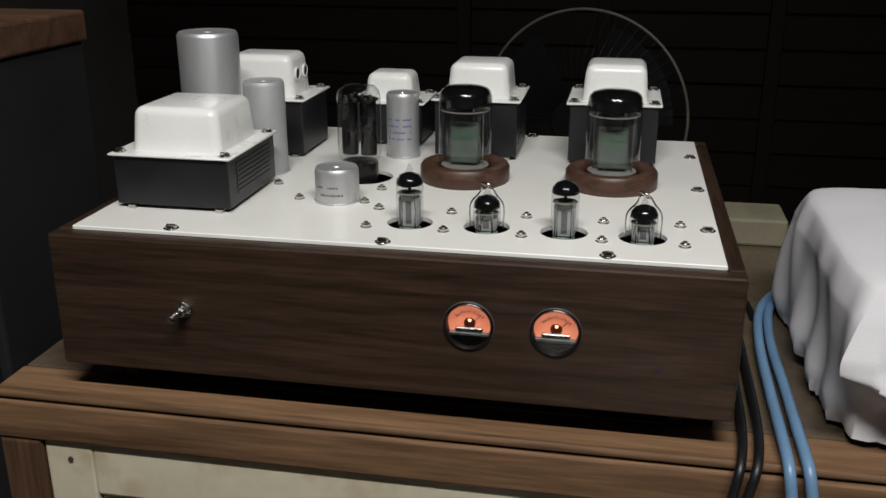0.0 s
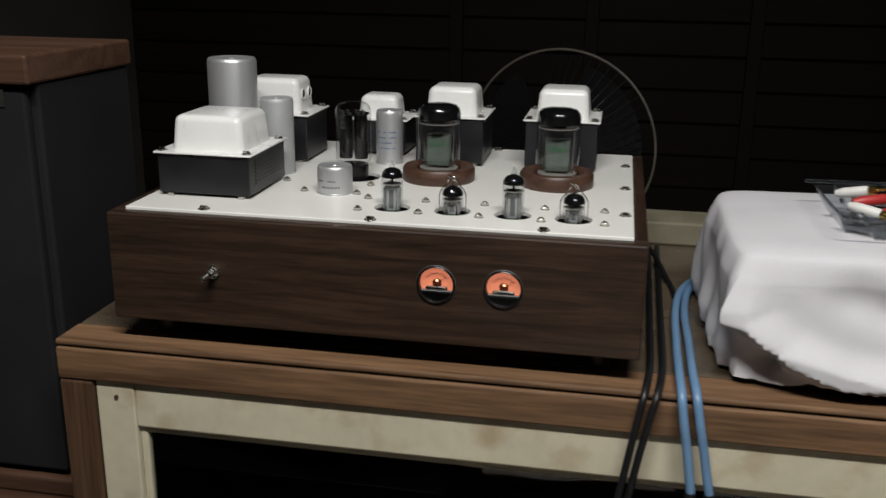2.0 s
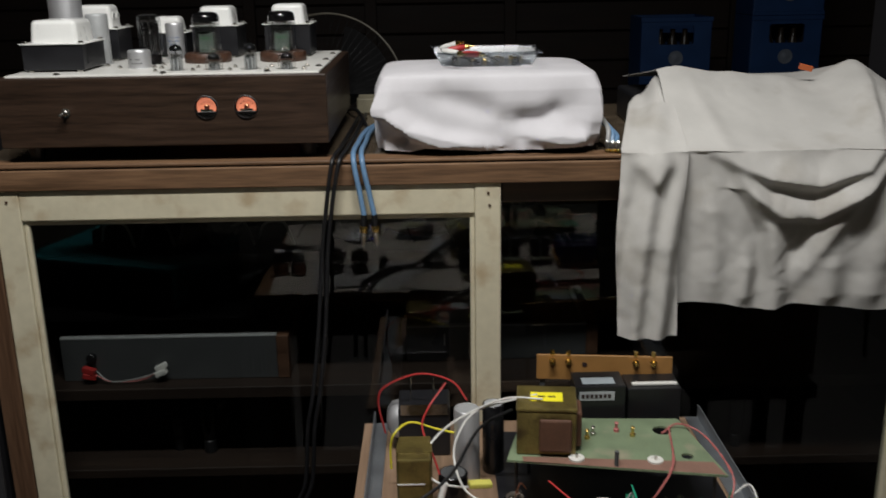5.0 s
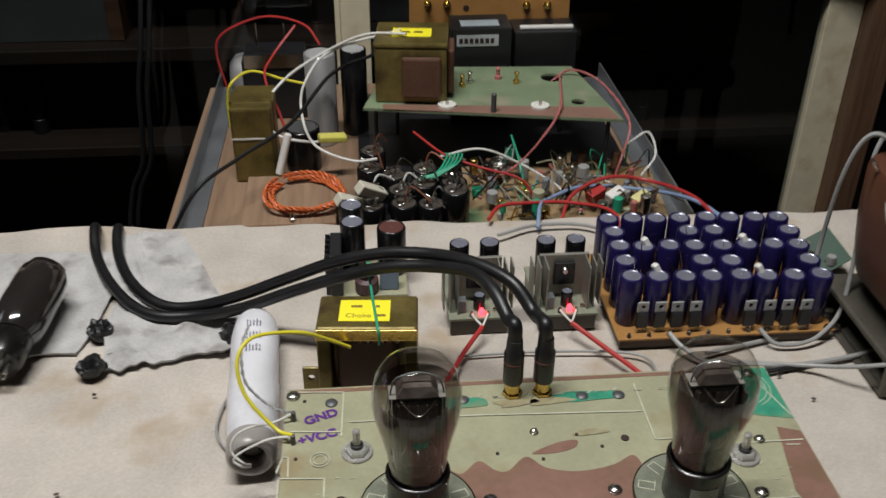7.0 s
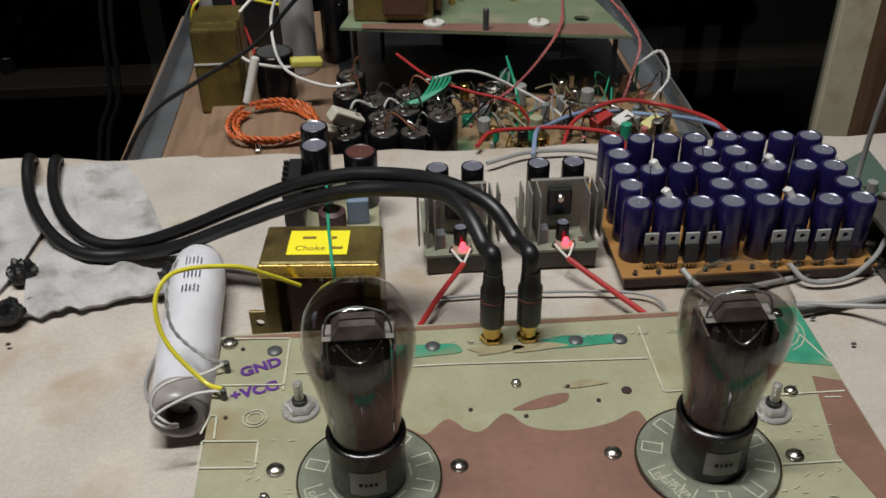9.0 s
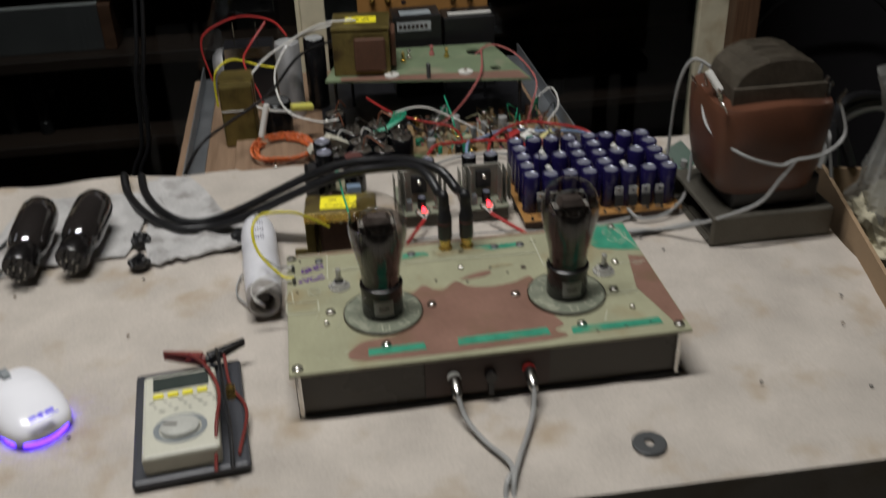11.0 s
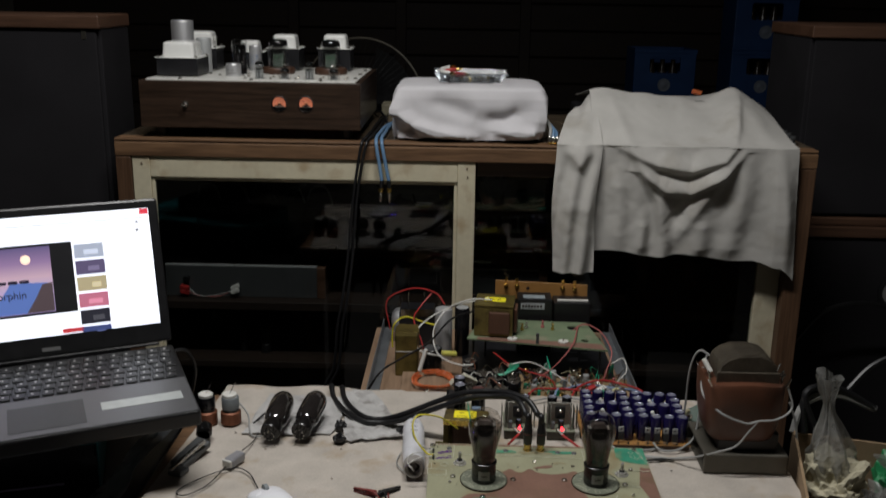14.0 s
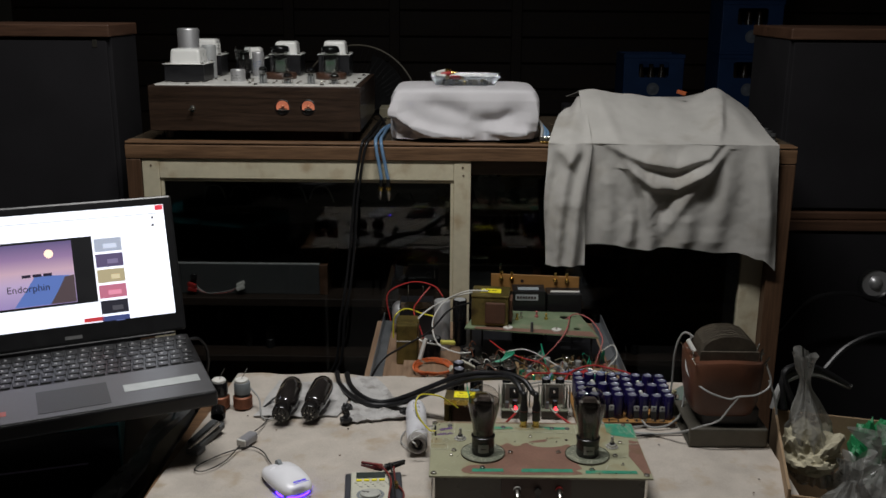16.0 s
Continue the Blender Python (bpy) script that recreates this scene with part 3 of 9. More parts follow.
def small_valve(x, y, tall, parent):
    v = new("small_valve")
    v.parent, v["label"] = parent, "small clear glass valve with silvered top"
    z0 = 1.2705
    zt = 1.3185 if tall else 1.304
    r = 0.0103
    part("socket", cylinder(0.011, 1.2381, z0 - 0.0002, x, y, 0.001, 20), BAKELITE, v)
    g = part("envelope", lathe([(r * 0.9, z0), (r, z0 + 0.002), (r, zt - 0.008), (r * 0.93, zt - 0.005), (r * 0.72, zt - 0.002), (0.0030, zt), (0.0020, zt + 0.003), (0.0008, zt + 0.0065), (0, zt + 0.007)], x, y, 28), TUBE_GLASS, v, "clear glass", True)
    g.visible_shadow = False
    part("getter", lathe([(r * 0.955, zt - 0.0092), (r * 0.955, zt - 0.0078), (r * 0.89, zt - 0.0053), (r * 0.68, zt - 0.0024), (0.0026, zt - 0.0004), (0, zt - 0.0002)], x, y, 24), GETTER, v, "dark mirror getter", True)
    part("plate", box(x - 0.0066, x + 0.0066, y - 0.0042, y + 0.0042, z0 + 0.006, z0 + (0.031 if tall else 0.019), 0.0010, 1), ALU_DULL, v)
    for dx in (-0.0078, 0.0072):
        part("plate_fin", box(x + dx, x + dx + 0.0006, y - 0.0050, y + 0.0050, z0 + 0.008, z0 + (0.029 if tall else 0.017)), ALU_DULL, v)
    for dx in (-0.0050, 0.0050):
        part("grid_rod", cylinder(0.0005, z0 + 0.002, z0 + (0.0345 if tall else 0.0225), x + dx, y - 0.0048, seg=6), CHROME, v)
    part("plate_window", box(x - 0.0022, x + 0.0022, y - 0.0047, y - 0.0043, z0 + 0.009, z0 + (0.026 if tall else 0.0155)), TUBE_GREY, v)
    part("grid_post", cylinder(0.0012, z0 + (0.0325 if tall else 0.0205), zt - 0.0085, x, y, seg=8), TUBE_DARK, v)
    part("mica", cylinder(r * 0.9, z0 + (0.0318 if tall else 0.0198), z0 + (0.0323 if tall else 0.0203), x, y, seg=20), MICA, v)
    part("base_glass", lathe([(0, z0 + 0.001), (r * 0.85, z0 + 0.001), (r * 0.8, z0 + 0.005), (0, z0 + 0.0055)], x, y, 20), FROST, v)
    if not tall:
        for k in range(5):
            a = k * 1.256 + 0.4
            part("pin_wire", tube([(x + 0.006 * math.cos(a), y + 0.006 * math.sin(a), z0 + 0.004), (x + 0.007 * math.cos(a), y + 0.007 * math.sin(a), z0 + 0.011), (x + 0.004 * math.cos(a), y + 0.004 * math.sin(a), z0 + 0.02)], 0.0004, 5, 3), CHROME, v)
        part("retainer", tube([(x - 0.0125, y, z0 + 0.008), (x - 0.0125, y, zt - 0.008), (x - 0.006, y, zt + 0.001), (x - 0.003, y + 0.002, zt + 0.006), (x + 0.003, y, zt + 0.006), (x + 0.007, y, zt + 0.0005), (x + 0.0125, y, zt - 0.008), (x + 0.0125, y, z0 + 0.008)], 0.0006, 6, 5), CHROME, v, "bent spring wire clip", True)
        part("retainer", tube([(x, y - 0.003, zt + 0.0075), (x - 0.004, y, zt + 0.009), (x, y + 0.003, zt + 0.0075), (x + 0.004, y, zt + 0.005), (x, y - 0.003, zt + 0.006)], 0.0006, 6, 5), CHROME, v, "", True)
    return v


for x, y, tall in SOCKETS:
    small_valve(x, y, tall, amp)


def power_valve(x, y, parent):
    v = new("power_valve")
    v.parent, v["label"] = parent, "large clear power valve with dark silvered dome"
    part("base_ring", lathe([(0.0245, PZ), (0.039, PZ), (0.0395, PZ + 0.002), (0.0395, PZ + 0.0125), (0.0375, PZ + 0.0155), (0.030, PZ + 0.016), (0.0265, PZ + 0.0145), (0.0245, PZ + 0.012), (0.0245, PZ)], x, y, 48), RINGWOOD, v, "turned dark hardwood ring", True)
    part("socket", cylinder(0.0243, PZ, PZ + 0.006, x, y, 0.001, 32), BAKELITE, v)
    z0, zt, r = PZ + 0.007, 1.3625, 0.0232
    g = part("envelope", lathe([(r * 0.9, z0), (r, z0 + 0.004), (r, zt - 0.012), (r * 0.985, zt - 0.009), (r * 0.93, zt - 0.005), (r * 0.8, zt - 0.002), (r * 0.5, zt - 0.0004), (0, zt)], x, y, 40), TUBE_GLASS, v, "clear glass", True)
    g.visible_shadow = False
    part("getter", lathe([(r * 0.965, zt - 0.0165), (r * 0.96, zt - 0.0105), (r * 0.9, zt - 0.0057), (r * 0.77, zt - 0.0027), (r * 0.48, zt - 0.0011), (0, zt - 0.0007)], x, y, 32), GETTER, v, "dark mirror getter", True)
    part("mica", cylinder(r * 0.93, zt - 0.0215, zt - 0.0208, x, y, seg=32), MICA, v)
    part("mica", cylinder(r * 0.9, z0 + 0.006, z0 + 0.0067, x, y, seg=32), MICA, v)
    part("anode", box(x - 0.0125, x + 0.0125, y - 0.008, y + 0.008, z0 + 0.009, z0 + 0.043, 0.002), FROST, v, "pale green frosted anode")
    for k, dx in enumerate((-0.0165, -0.0065, 0.0065, 0.0165)):
        part("support_rod", cylinder(0.0006, z0 + 0.004, zt - 0.014, x + dx, y - 0.005 * (1 if k % 2 else -1), seg=8), CHROME, v)
    part("getter_ring", lathe([(0.012, zt - 0.019), (0.013, zt - 0.019), (0.013, zt - 0.0165), (0.012, zt - 0.0165), (0.012, zt - 0.019)], x, y, 24), TUBE_DARK, v)
    for k in range(4):
        a = k * 1.57 + 0.6
        part("spring_leaf", box(x + 0.0165 * math.cos(a) - 0.001, x + 0.0165 * math.cos(a) + 0.001, y + 0.0165 * math.sin(a) - 0.0004, y + 0.0165 * math.sin(a) + 0.0004, zt - 0.0208, zt - 0.012), CHROME, v)
    part("anode_print", box(x - 0.0105, x + 0.0105, y - 0.0086, y - 0.0082, z0 + 0.031, z0 + 0.0345), mat("faded_green_print", (0.10, 0.30, 0.14), 0.6), v, "faded green print")
    part("skirt", box(x - 0.0165, x + 0.0165, y - 0.0105, y - 0.0098, z0 + 0.010, zt - 0.0215), PANE, v).visible_shadow = False
    return v


for x, y in POWER:
    power_valve(x, y, amp)

rv = new("rectifier_valve")
rv.parent, rv["label"] = amp, "dark glass rectifier valve in a black base"
rx, ry, rr = 0.3005, 0.2075, 0.0194
part("base", lathe([(0, 1.2385), (0.0150, 1.2385), (0.0155, 1.260), (0.0165, 1.290), (0.0160, 1.2925), (0, 1.2925)], rx, ry, 28), BAKELITE, rv, smooth=True)
g = part("envelope", lathe([(0.0150, 1.2927), (rr * 0.95, 1.296), (rr, 1.300), (rr, 1.349), (rr * 0.94, 1.3555), (rr * 0.75, 1.3592), (rr * 0.4, 1.3606), (0, 1.361)], rx, ry, 32), TUBE_GLASS, rv, "clear glass", True)
g.visible_shadow = False
for dx in (-0.0085, 0.0085):
    part("anode", lathe([(0.0072, 1.299), (0.0074, 1.3005), (0.0074, 1.3445), (0.0072, 1.346), (0, 1.346)], rx + dx, ry, 16), BAKELITE, rv)
    part("anode_fin", box(rx + dx - 0.0006, rx + dx + 0.0006, ry - 0.012, ry + 0.012, 1.3005, 1.3445), BAKELITE, rv)
part("mica", cylinder(rr * 0.92, 1.3475, 1.3482, rx, ry, seg=28), GETTER, rv)
for k in range(8):
    a = k * 0.785
    part("stud", cylinder(0.0016, 1.3482, 1.3505, rx + 0.012 * math.cos(a), ry + 0.012 * math.sin(a), seg=8), TUBE_DARK, rv)

# ---- things on and round the cabinet ----


def ridge(px, pz, line, amp, wide, under):
    """Height of a fold along a line of (x, z): soft above, steeper below."""
    best, h = 1e9, 0.0
    n = len(line) - 1
    for k in range(n):
        (x0, z0), (x1, z1) = line[k], line[k + 1]
        dx, dz = x1 - x0, z1 - z0
        q = max(0.0, min(1.0, ((px - x0) * dx + (pz - z0) * dz) / (dx * dx + dz * dz)))
        ex, ez = px - x0 - q * dx, pz - z0 - q * dz
        d = math.hypot(ex, ez)
        if d < best:
            best = d
            w = wide if ez >= 0 else under
            run = (k + q) / n
            h = amp * math.exp(-(d / w) ** 2) * min(1.0, 0.35 + 3.2 * run, 0.35 + 3.2 * (1 - run))
    return h


TOWEL_FOLDS = (
    ([(0.700, 1.262), (0.715, 1.210), (0.745, 1.184), (0.795, 1.166), (0.870, 1.158)], 0.025, 0.014, 0.010),
    ([(0.722, 1.178), (0.740, 1.163)], -0.020, 0.016, 0.014),
    ([(0.770, 1.240), (0.830, 1.222), (0.880, 1.205)], -0.010, 0.022, 0.018),
    ([(0.895, 1.196), (0.945, 1.198), (0.985, 1.216)], -0.015, 0.016, 0.014),
    ([(0.930, 1.172), (0.985, 1.166), (1.010, 1.172)], 0.020, 0.014, 0.010),
    ([(1.030, 1.262), (1.022, 1.215), (1.010, 1.180)], 0.010, 0.012, 0.012),
)


def towel_at(u, v):
    a = 2 * math.pi * u
    c, s = math.cos(a), math.sin(a)
    e = (abs(c) ** 9 + abs(s) ** 9) ** (-1 / 9)
    sq = (c * e, s * e)
    hx, hy, zt = 0.168, 0.128, 1.2715
    cx, cy = 0.866, 0.167
    if v < 0.4:
        f = v / 0.4
        x, y = cx + sq[0] * hx * f, cy + sq[1] * hy * f
        z = zt - 0.005 * f ** 9 + 0.0015 * rough_noise((x, y, 0), 14)
    else:
        g = (v - 0.4) / 0.6
        low = 1.1515 + 0.006 * max(0, math.sin(6 * a + 0.6)) + 0.004 * rough_noise((c * 2, s * 2, 1), 2.2)
        z = zt - 0.005 - (zt - 0.005 - low) * g
        x, y = cx + sq[0] * hx, cy + sq[1] * hy
        flank = min(1.0, max(0.0, abs(sq[0]) - 0.9) * 12)
        soft = 0.007 * rough_noise((x * 1.2, y * 1.2, z * 0.6), 9) + 0.002 * rough_noise((x, y, z * 0.5), 24)
        side = (0.006 * math.sin(y * 62 + 6 * g + 2 * math.sin(y * 25)) + 0.003 * math.sin(y * 131 + 1 + 4 * g)) * g ** 0.8
        front = 0.0
        if s < 0:
            for line, amp, wide, under in TOWEL_FOLDS:
                front += ridge(x, z, line, amp, wide, under)
        ruffle = (0.0022 * math.sin(70 * a + 6 * math.sin(7 * a)) + 0.003 * rough_noise((c * 9, s * 9, 2), 3)) * max(0, (g - 0.86) / 0.14)
        tuck = -0.010 * max(0, (g - 0.80) / 0.20) ** 2 * flank
        out = 0.010 * min(1, g * 5) ** 0.5 + 0.006 * g + soft * min(1, 3 * g) + side * flank + front * (1 - flank) + ruffle + tuck
        x, y = x + sq[0] * out * (1 if abs(sq[0]) > 0.9 else 0.5), y + sq[1] * out
    return (x, max(y, 0.004), z)


cover = thing("cloth_covered_box", "box under a draped white cotton towel on the cabinet", "cloth")
part("towel", sheet(260, 84, towel_at, 0.0022), TOWEL, cover, "draped white cotton towel with frayed hem", True)
part("case", box(0.712, 1.018, 0.062, 0.28, 1.1465, 1.258, 0.004), BLACK_STEEL, cover)

CLEAR = glass("clear_tray_plastic", (0.9, 0.93, 0.95), 0.12, 0.82)
tray = thing("plastic_tray", "clear plastic tray of loose audio plugs on the towel", "tray")
tb = bmesh.new()
bmesh.ops.create_cube(tb, size=1)
for v in tb.verts:
    f = 1.0 if v.co.z > 0 else 0.86
    v.co = Vector((0.866 + v.co.x * 0.168 * f, 0.143 + v.co.y * 0.150 * f, 1.2755 if v.co.z < 0 else 1.297))
bmesh.ops.bevel(tb, geom=[e for e in tb.edges if abs(e.verts[0].co.z - e.verts[1].co.z) > 0.005], offset=0.018, segments=4, affect="EDGES")
bmesh.ops.delete(tb, geom=[f for f in tb.faces if f.normal.z > 0.9], context="FACES")
bmesh.ops.solidify(tb, geom=tb.faces[:], thickness=0.0012)
part("shell", tb, CLEAR, tray, smooth=True).visible_shadow = False
part("rim", tube([(0.79, 0.070, 1.297), (0.87, 0.068, 1.2975), (0.943, 0.070, 1.297), (0.951, 0.084, 1.297), (0.951, 0.204, 1.297), (0.943, 0.218, 1.297), (0.79, 0.218, 1.297), (0.782, 0.204, 1.297), (0.782, 0.084, 1.297), (0.79, 0.070, 1.297)], 0.0018, 6, 5), CLEAR, tray, smooth=True)


def plug(m, body, parent=None, name="audio_plug", long=0.030, collar=None):
    """A coaxial plug along +x: barrel, tip and cable boot."""
    p = parent or new(name)
    b = lathe([(0, -0.2 * long), (0.003, -0.2 * long), (0.0046, 0), (0.0050, 0.1 * long), (0.0050, 0.75 * long), (0.0042, 0.8 * long), (0, 0.8 * long)], seg=16)
    part("barrel", turned(b, m @ pose(0, 0, 0, 0, 90, 0)), body, p, smooth=True)
    t = lathe([(0.0042, 0.8 * long), (0.0044, 0.82 * long), (0.0044, 1.05 * long), (0.0036, 1.05 * long), (0.0015, 1.05 * long), (0.0015, 1.3 * long), (0, 1.33 * long)], seg=16)
    part("tip", turned(t, m @ pose(0, 0, 0, 0, 90, 0)), BRASS, p, "gold plated tip", smooth=True)
    return p


for m, body, lab in ((pose(0.808, 0.125, 1.2990, 0, -8, 8), RED_PVC, "red audio plug with gold tip in the tray"), (pose(0.800, 0.105, 1.2985, 0, 6, -35), WHITE_PVC, "white audio plug with gold tip in the tray"), (pose(0.798, 0.150, 1.3010, 0, -14, -28), WHITE_PVC, "white audio plug with gold tip in the tray"), (pose(0.832, 0.115, 1.2930, 0, 5, 30), RED_PVC, "red audio plug with gold tip in the tray")):
    tagged(plug(m, body), lab, "plug", "plugs in the tray")
random.seed(5)
for k in range(26):
    x, y = random.uniform(0.805, 0.93), random.uniform(0.125, 0.205)
    b = cylinder(random.uniform(0.0025, 0.006), 0, random.uniform(0.002, 0.006), seg=6) if k % 3 else box(-0.009, 0.009, -0.003, 0.003, 0, 0.003, 0.0006, 1)
    single("metal_part", turned(b, pose(x, y, 1.2768 + random.uniform(0, 0.003), random.uniform(-25, 25), random.uniform(-25, 25), random.uniform(0, 180))), random.choice([CHROME, CHROME, BLACK_PLASTIC, BRASS, GREY_METAL]), "small loose metal part in the plastic tray", "hardware", group="loose parts in the tray")
cable("signal_lead", [(0.806, 0.165, 1.297), (0.82, 0.14, 1.293), (0.85, 0.15, 1.288), (0.88, 0.16, 1.284)], 0.0012, RUBBER, "thin black lead in the plastic tray")

# cables over the cabinet's edge
for k, dx in enumerate((0.0, 0.011)):
    cable("mains_lead", [(0.634 + dx, 0.44, 1.1515), (0.632 + dx, 0.30, 1.1515), (0.630 + dx, 0.16, 1.1515), (0.628 + dx, 0.05, 1.1525), (0.623 + dx, -0.004, 1.1490), (0.618 + dx * 0.9, -0.014, 1.125), (0.610 + dx * 0.8, -0.016, 1.075), (0.600 + dx * 0.8, -0.018, 1.00), (0.590 + dx, -0.035, 0.88), (0.578 + dx, -0.055, 0.78), (0.567 + dx, -0.06, 0.72), (0.557 + dx, -0.06, 0.62), (0.532 + dx, -0.06, 0.56), (0.52 + dx, -0.07, 0.45), (0.52 + dx, -0.10, 0.05)], 0.0034, RUBBER, "black mains lead hanging over the cabinet front", group="black mains leads", seg=10)
for k, pts in enumerate(([(0.6, -0.435, 0.62), (0.606, -0.462, 0.72), (0.615, -0.5, 0.765), (0.623, -0.537, 0.76), (0.641, -0.579, 0.76), (0.667, -0.619, 0.76), (0.694, -0.64, 0.76), (0.729, -0.645, 0.762), (0.764, -0.66, 0.777), (0.806, -0.675, 0.801), (0.845, -0.69, 0.823), (0.881, -0.705, 0.84), (0.914, -0.72, 0.849), (0.939, -0.745, 0.859), (0.951, -0.77, 0.86), (0.958, -0.79, 0.852), (0.9610, -0.799, 0.853), (0.9615, -0.8, 0.842)],
                         [(0.622, -0.435, 0.62), (0.626, -0.462, 0.72), (0.634, -0.495, 0.76), (0.643, -0.539, 0.76), (0.66, -0.581, 0.76), (0.681, -0.612, 0.76), (0.702, -0.628, 0.76), (0.727, -0.635, 0.764), (0.764, -0.65, 0.783), (0.806, -0.665, 0.808), (0.845, -0.68, 0.831), (0.881, -0.695, 0.846), (0.914, -0.71, 0.853), (0.94, -0.735, 0.861), (0.964, -0.76, 0.86), (0.977, -0.78, 0.848), (0.9808, -0.799, 0.853), (0.9815, -0.8, 0.842)])):
    cable("signal_cable", pts, 0.0047, RUBBER, "thick black signal cable arching over the bench", group="black signal cables", seg=10)
for k, dx in enumerate((0.0, 0.016)):
    b = cable("audio_cable", [(0.720 + dx * 0.2, 0.335, 1.1520), (0.690 + dx * 0.3, 0.315, 1.1525), (0.667 + dx * 0.5, 0.265, 1.1530), (0.657 + dx * 0.6, 0.19, 1.1535), (0.654 + dx * 0.75, 0.10, 1.1535), (0.653 + dx * 0.75, 0.03, 1.1545), (0.654 + dx * 0.8, -0.004, 1.1490), (0.657 + dx * 0.85, -0.0135, 1.128), (0.662 + dx * 0.9, -0.016, 1.100), (0.666 + dx * 0.95, -0.018, 1.075), (0.668 + dx, -0.019, 1.062)], 0.0042, BLUE_PVC, "pale blue audio cable hanging over the cabinet edge", group="blue audio cables", seg=10)
    pl = thing("cable_plug", "gold and steel audio plug on a blue cable", "plug", "plugs on the blue cables")
    x = 0.668 + dx
    mm = pose(x, -0.019, 1.062, 0, 94 - 6 * k, 0)
    part("sleeve", turned(lathe([(0.0046, 0), (0.0048, 0.002), (0.0048, 0.016), (0.0044, 0.018), (0, 0.018)], seg=14), mm @ pose(0, 0, 0, 0, 90, 0)), RUBBER, pl, smooth=True)
    part("collar", turned(lathe([(0.0056, 0.018), (0.0060, 0.019), (0.0060, 0.027), (0.0054, 0.028), (0, 0.028)], seg=16), mm @ pose(0, 0, 0, 0, 90, 0)), BRASS, pl, "gold plated collar", smooth=True)
    part("barrel", turned(lathe([(0.0052, 0.028), (0.0052, 0.043), (0.0045, 0.044), (0.0042, 0.048), (0.0036, 0.048), (0.0012, 0.048), (0.0012, 0.053), (0, 0.053)], seg=16), mm @ pose(0, 0, 0, 0, 90, 0)), CHROME, pl, smooth=True)
for k in range(3):
    cable("audio_cable", [(1.028, 0.16, 1.19 + 0.004 * k), (1.043 + 0.004 * k, 0.08, 1.196 - 0.006 * k), (1.052 + 0.007 * k, 0.035, 1.182 - 0.006 * k), (1.050 + 0.006 * k, 0.020, 1.160)], 0.0038, BLUE_PVC if k else GREY_PVC, "short blue audio cable between towel and shirt", group="short audio cables", seg=8)
    tagged(plug(pose(1.050 + 0.008 * k, 0.022 - 0.003 * k, 1.162, 0, 80, -90), CHROME, None, "cable_plug", 0.014), "steel and gold audio plug on the cabinet", "plug", "plugs by the shirt")
cable("lamp_lead", [(0.598, 0.52, 1.147), (0.630, 0.40, 1.165), (0.655, 0.30, 1.150), (0.66, 0.25, 1.15)], 0.003, RUBBER, "black lead behind the amplifier on the cabinet")
jar = thing("paint_box", "dull cream box behind the cables on the cabinet", "box")
part("body", box(0.625, 0.72, 0.47, 0.54, 1.1465, 1.178, 0.003), mat("dull_cream_card", (0.20, 0.18, 0.12), 0.7), jar)

# worn shirt over hidden cases
hid = thing("equipment_case", "dark equipment case under the worn shirt", "case")
part("body", box(1.135, 1.50, 0.15, 0.40, 1.1465, 1.205, 0.006), BLACK_STEEL, hid)


SHIRT_FOLDS = (
    ([(1.205, 1.150), (1.290, 1.112), (1.369, 1.100), (1.437, 1.126), (1.485, 1.185), (1.511, 1.239)], 0.030, 0.030, 0.010),
    ([(1.255, 1.094), (1.310, 1.054), (1.373, 1.050), (1.439, 1.090), (1.480, 1.140)], 0.024, 0.026, 0.010),
    ([(1.480, 1.150), (1.426, 1.060), (1.375, 0.985), (1.350, 0.930)], 0.014, 0.024, 0.016),
    ([(1.203, 1.230), (1.231, 1.144), (1.296, 1.027), (1.310, 0.960)], 0.015, 0.018, 0.012),
    ([(1.200, 1.100), (1.205, 1.000), (1.200, 0.905)], 0.012, 0.018, 0.018),
    ([(1.519, 1.239), (1.560, 1.147), (1.575, 1.030), (1.580, 0.900)], 0.014, 0.022, 0.022),
    ([(1.490, 1.216), (1.492, 1.060), (1.471, 0.933), (1.468, 0.890)], 0.013, 0.022, 0.022),
    ([(1.410, 0.985), (1.412, 0.900)], 0.009, 0.018, 0.018),
    ([(1.262, 0.985), (1.258, 0.900)], 0.009, 0.016, 0.016),
    ([(1.330, 1.000), (1.345, 0.985), (1.380, 1.000)], -0.008, 0.03, 0.03),
)


def folds(x, z):
    return sum(ridge(x, z, line, amp, wide, under) for line, amp, wide, under in SHIRT_FOLDS)


def hang(x, s, z, edge):
    """How far the cloth stands off the cabinet front at x, s below the edge."""
    low = min(1.0, s * 5)
    wave = 0.006 * math.sin(x * 58 + 1.8 * math.sin(x * 19) + 3.0 * s) * low
    crease = 0.005 * rough_noise((x * 1.3, z * 0.6, 0), 9) + 0.0022 * abs(rough_noise((x, z * 0.7, 7), 24)) + 0.0006 * rough_noise((x, z, 3), 60)
    return 0.016 + wave + folds(x, z) * min(1.0, 0.45 + 8 * s) + crease


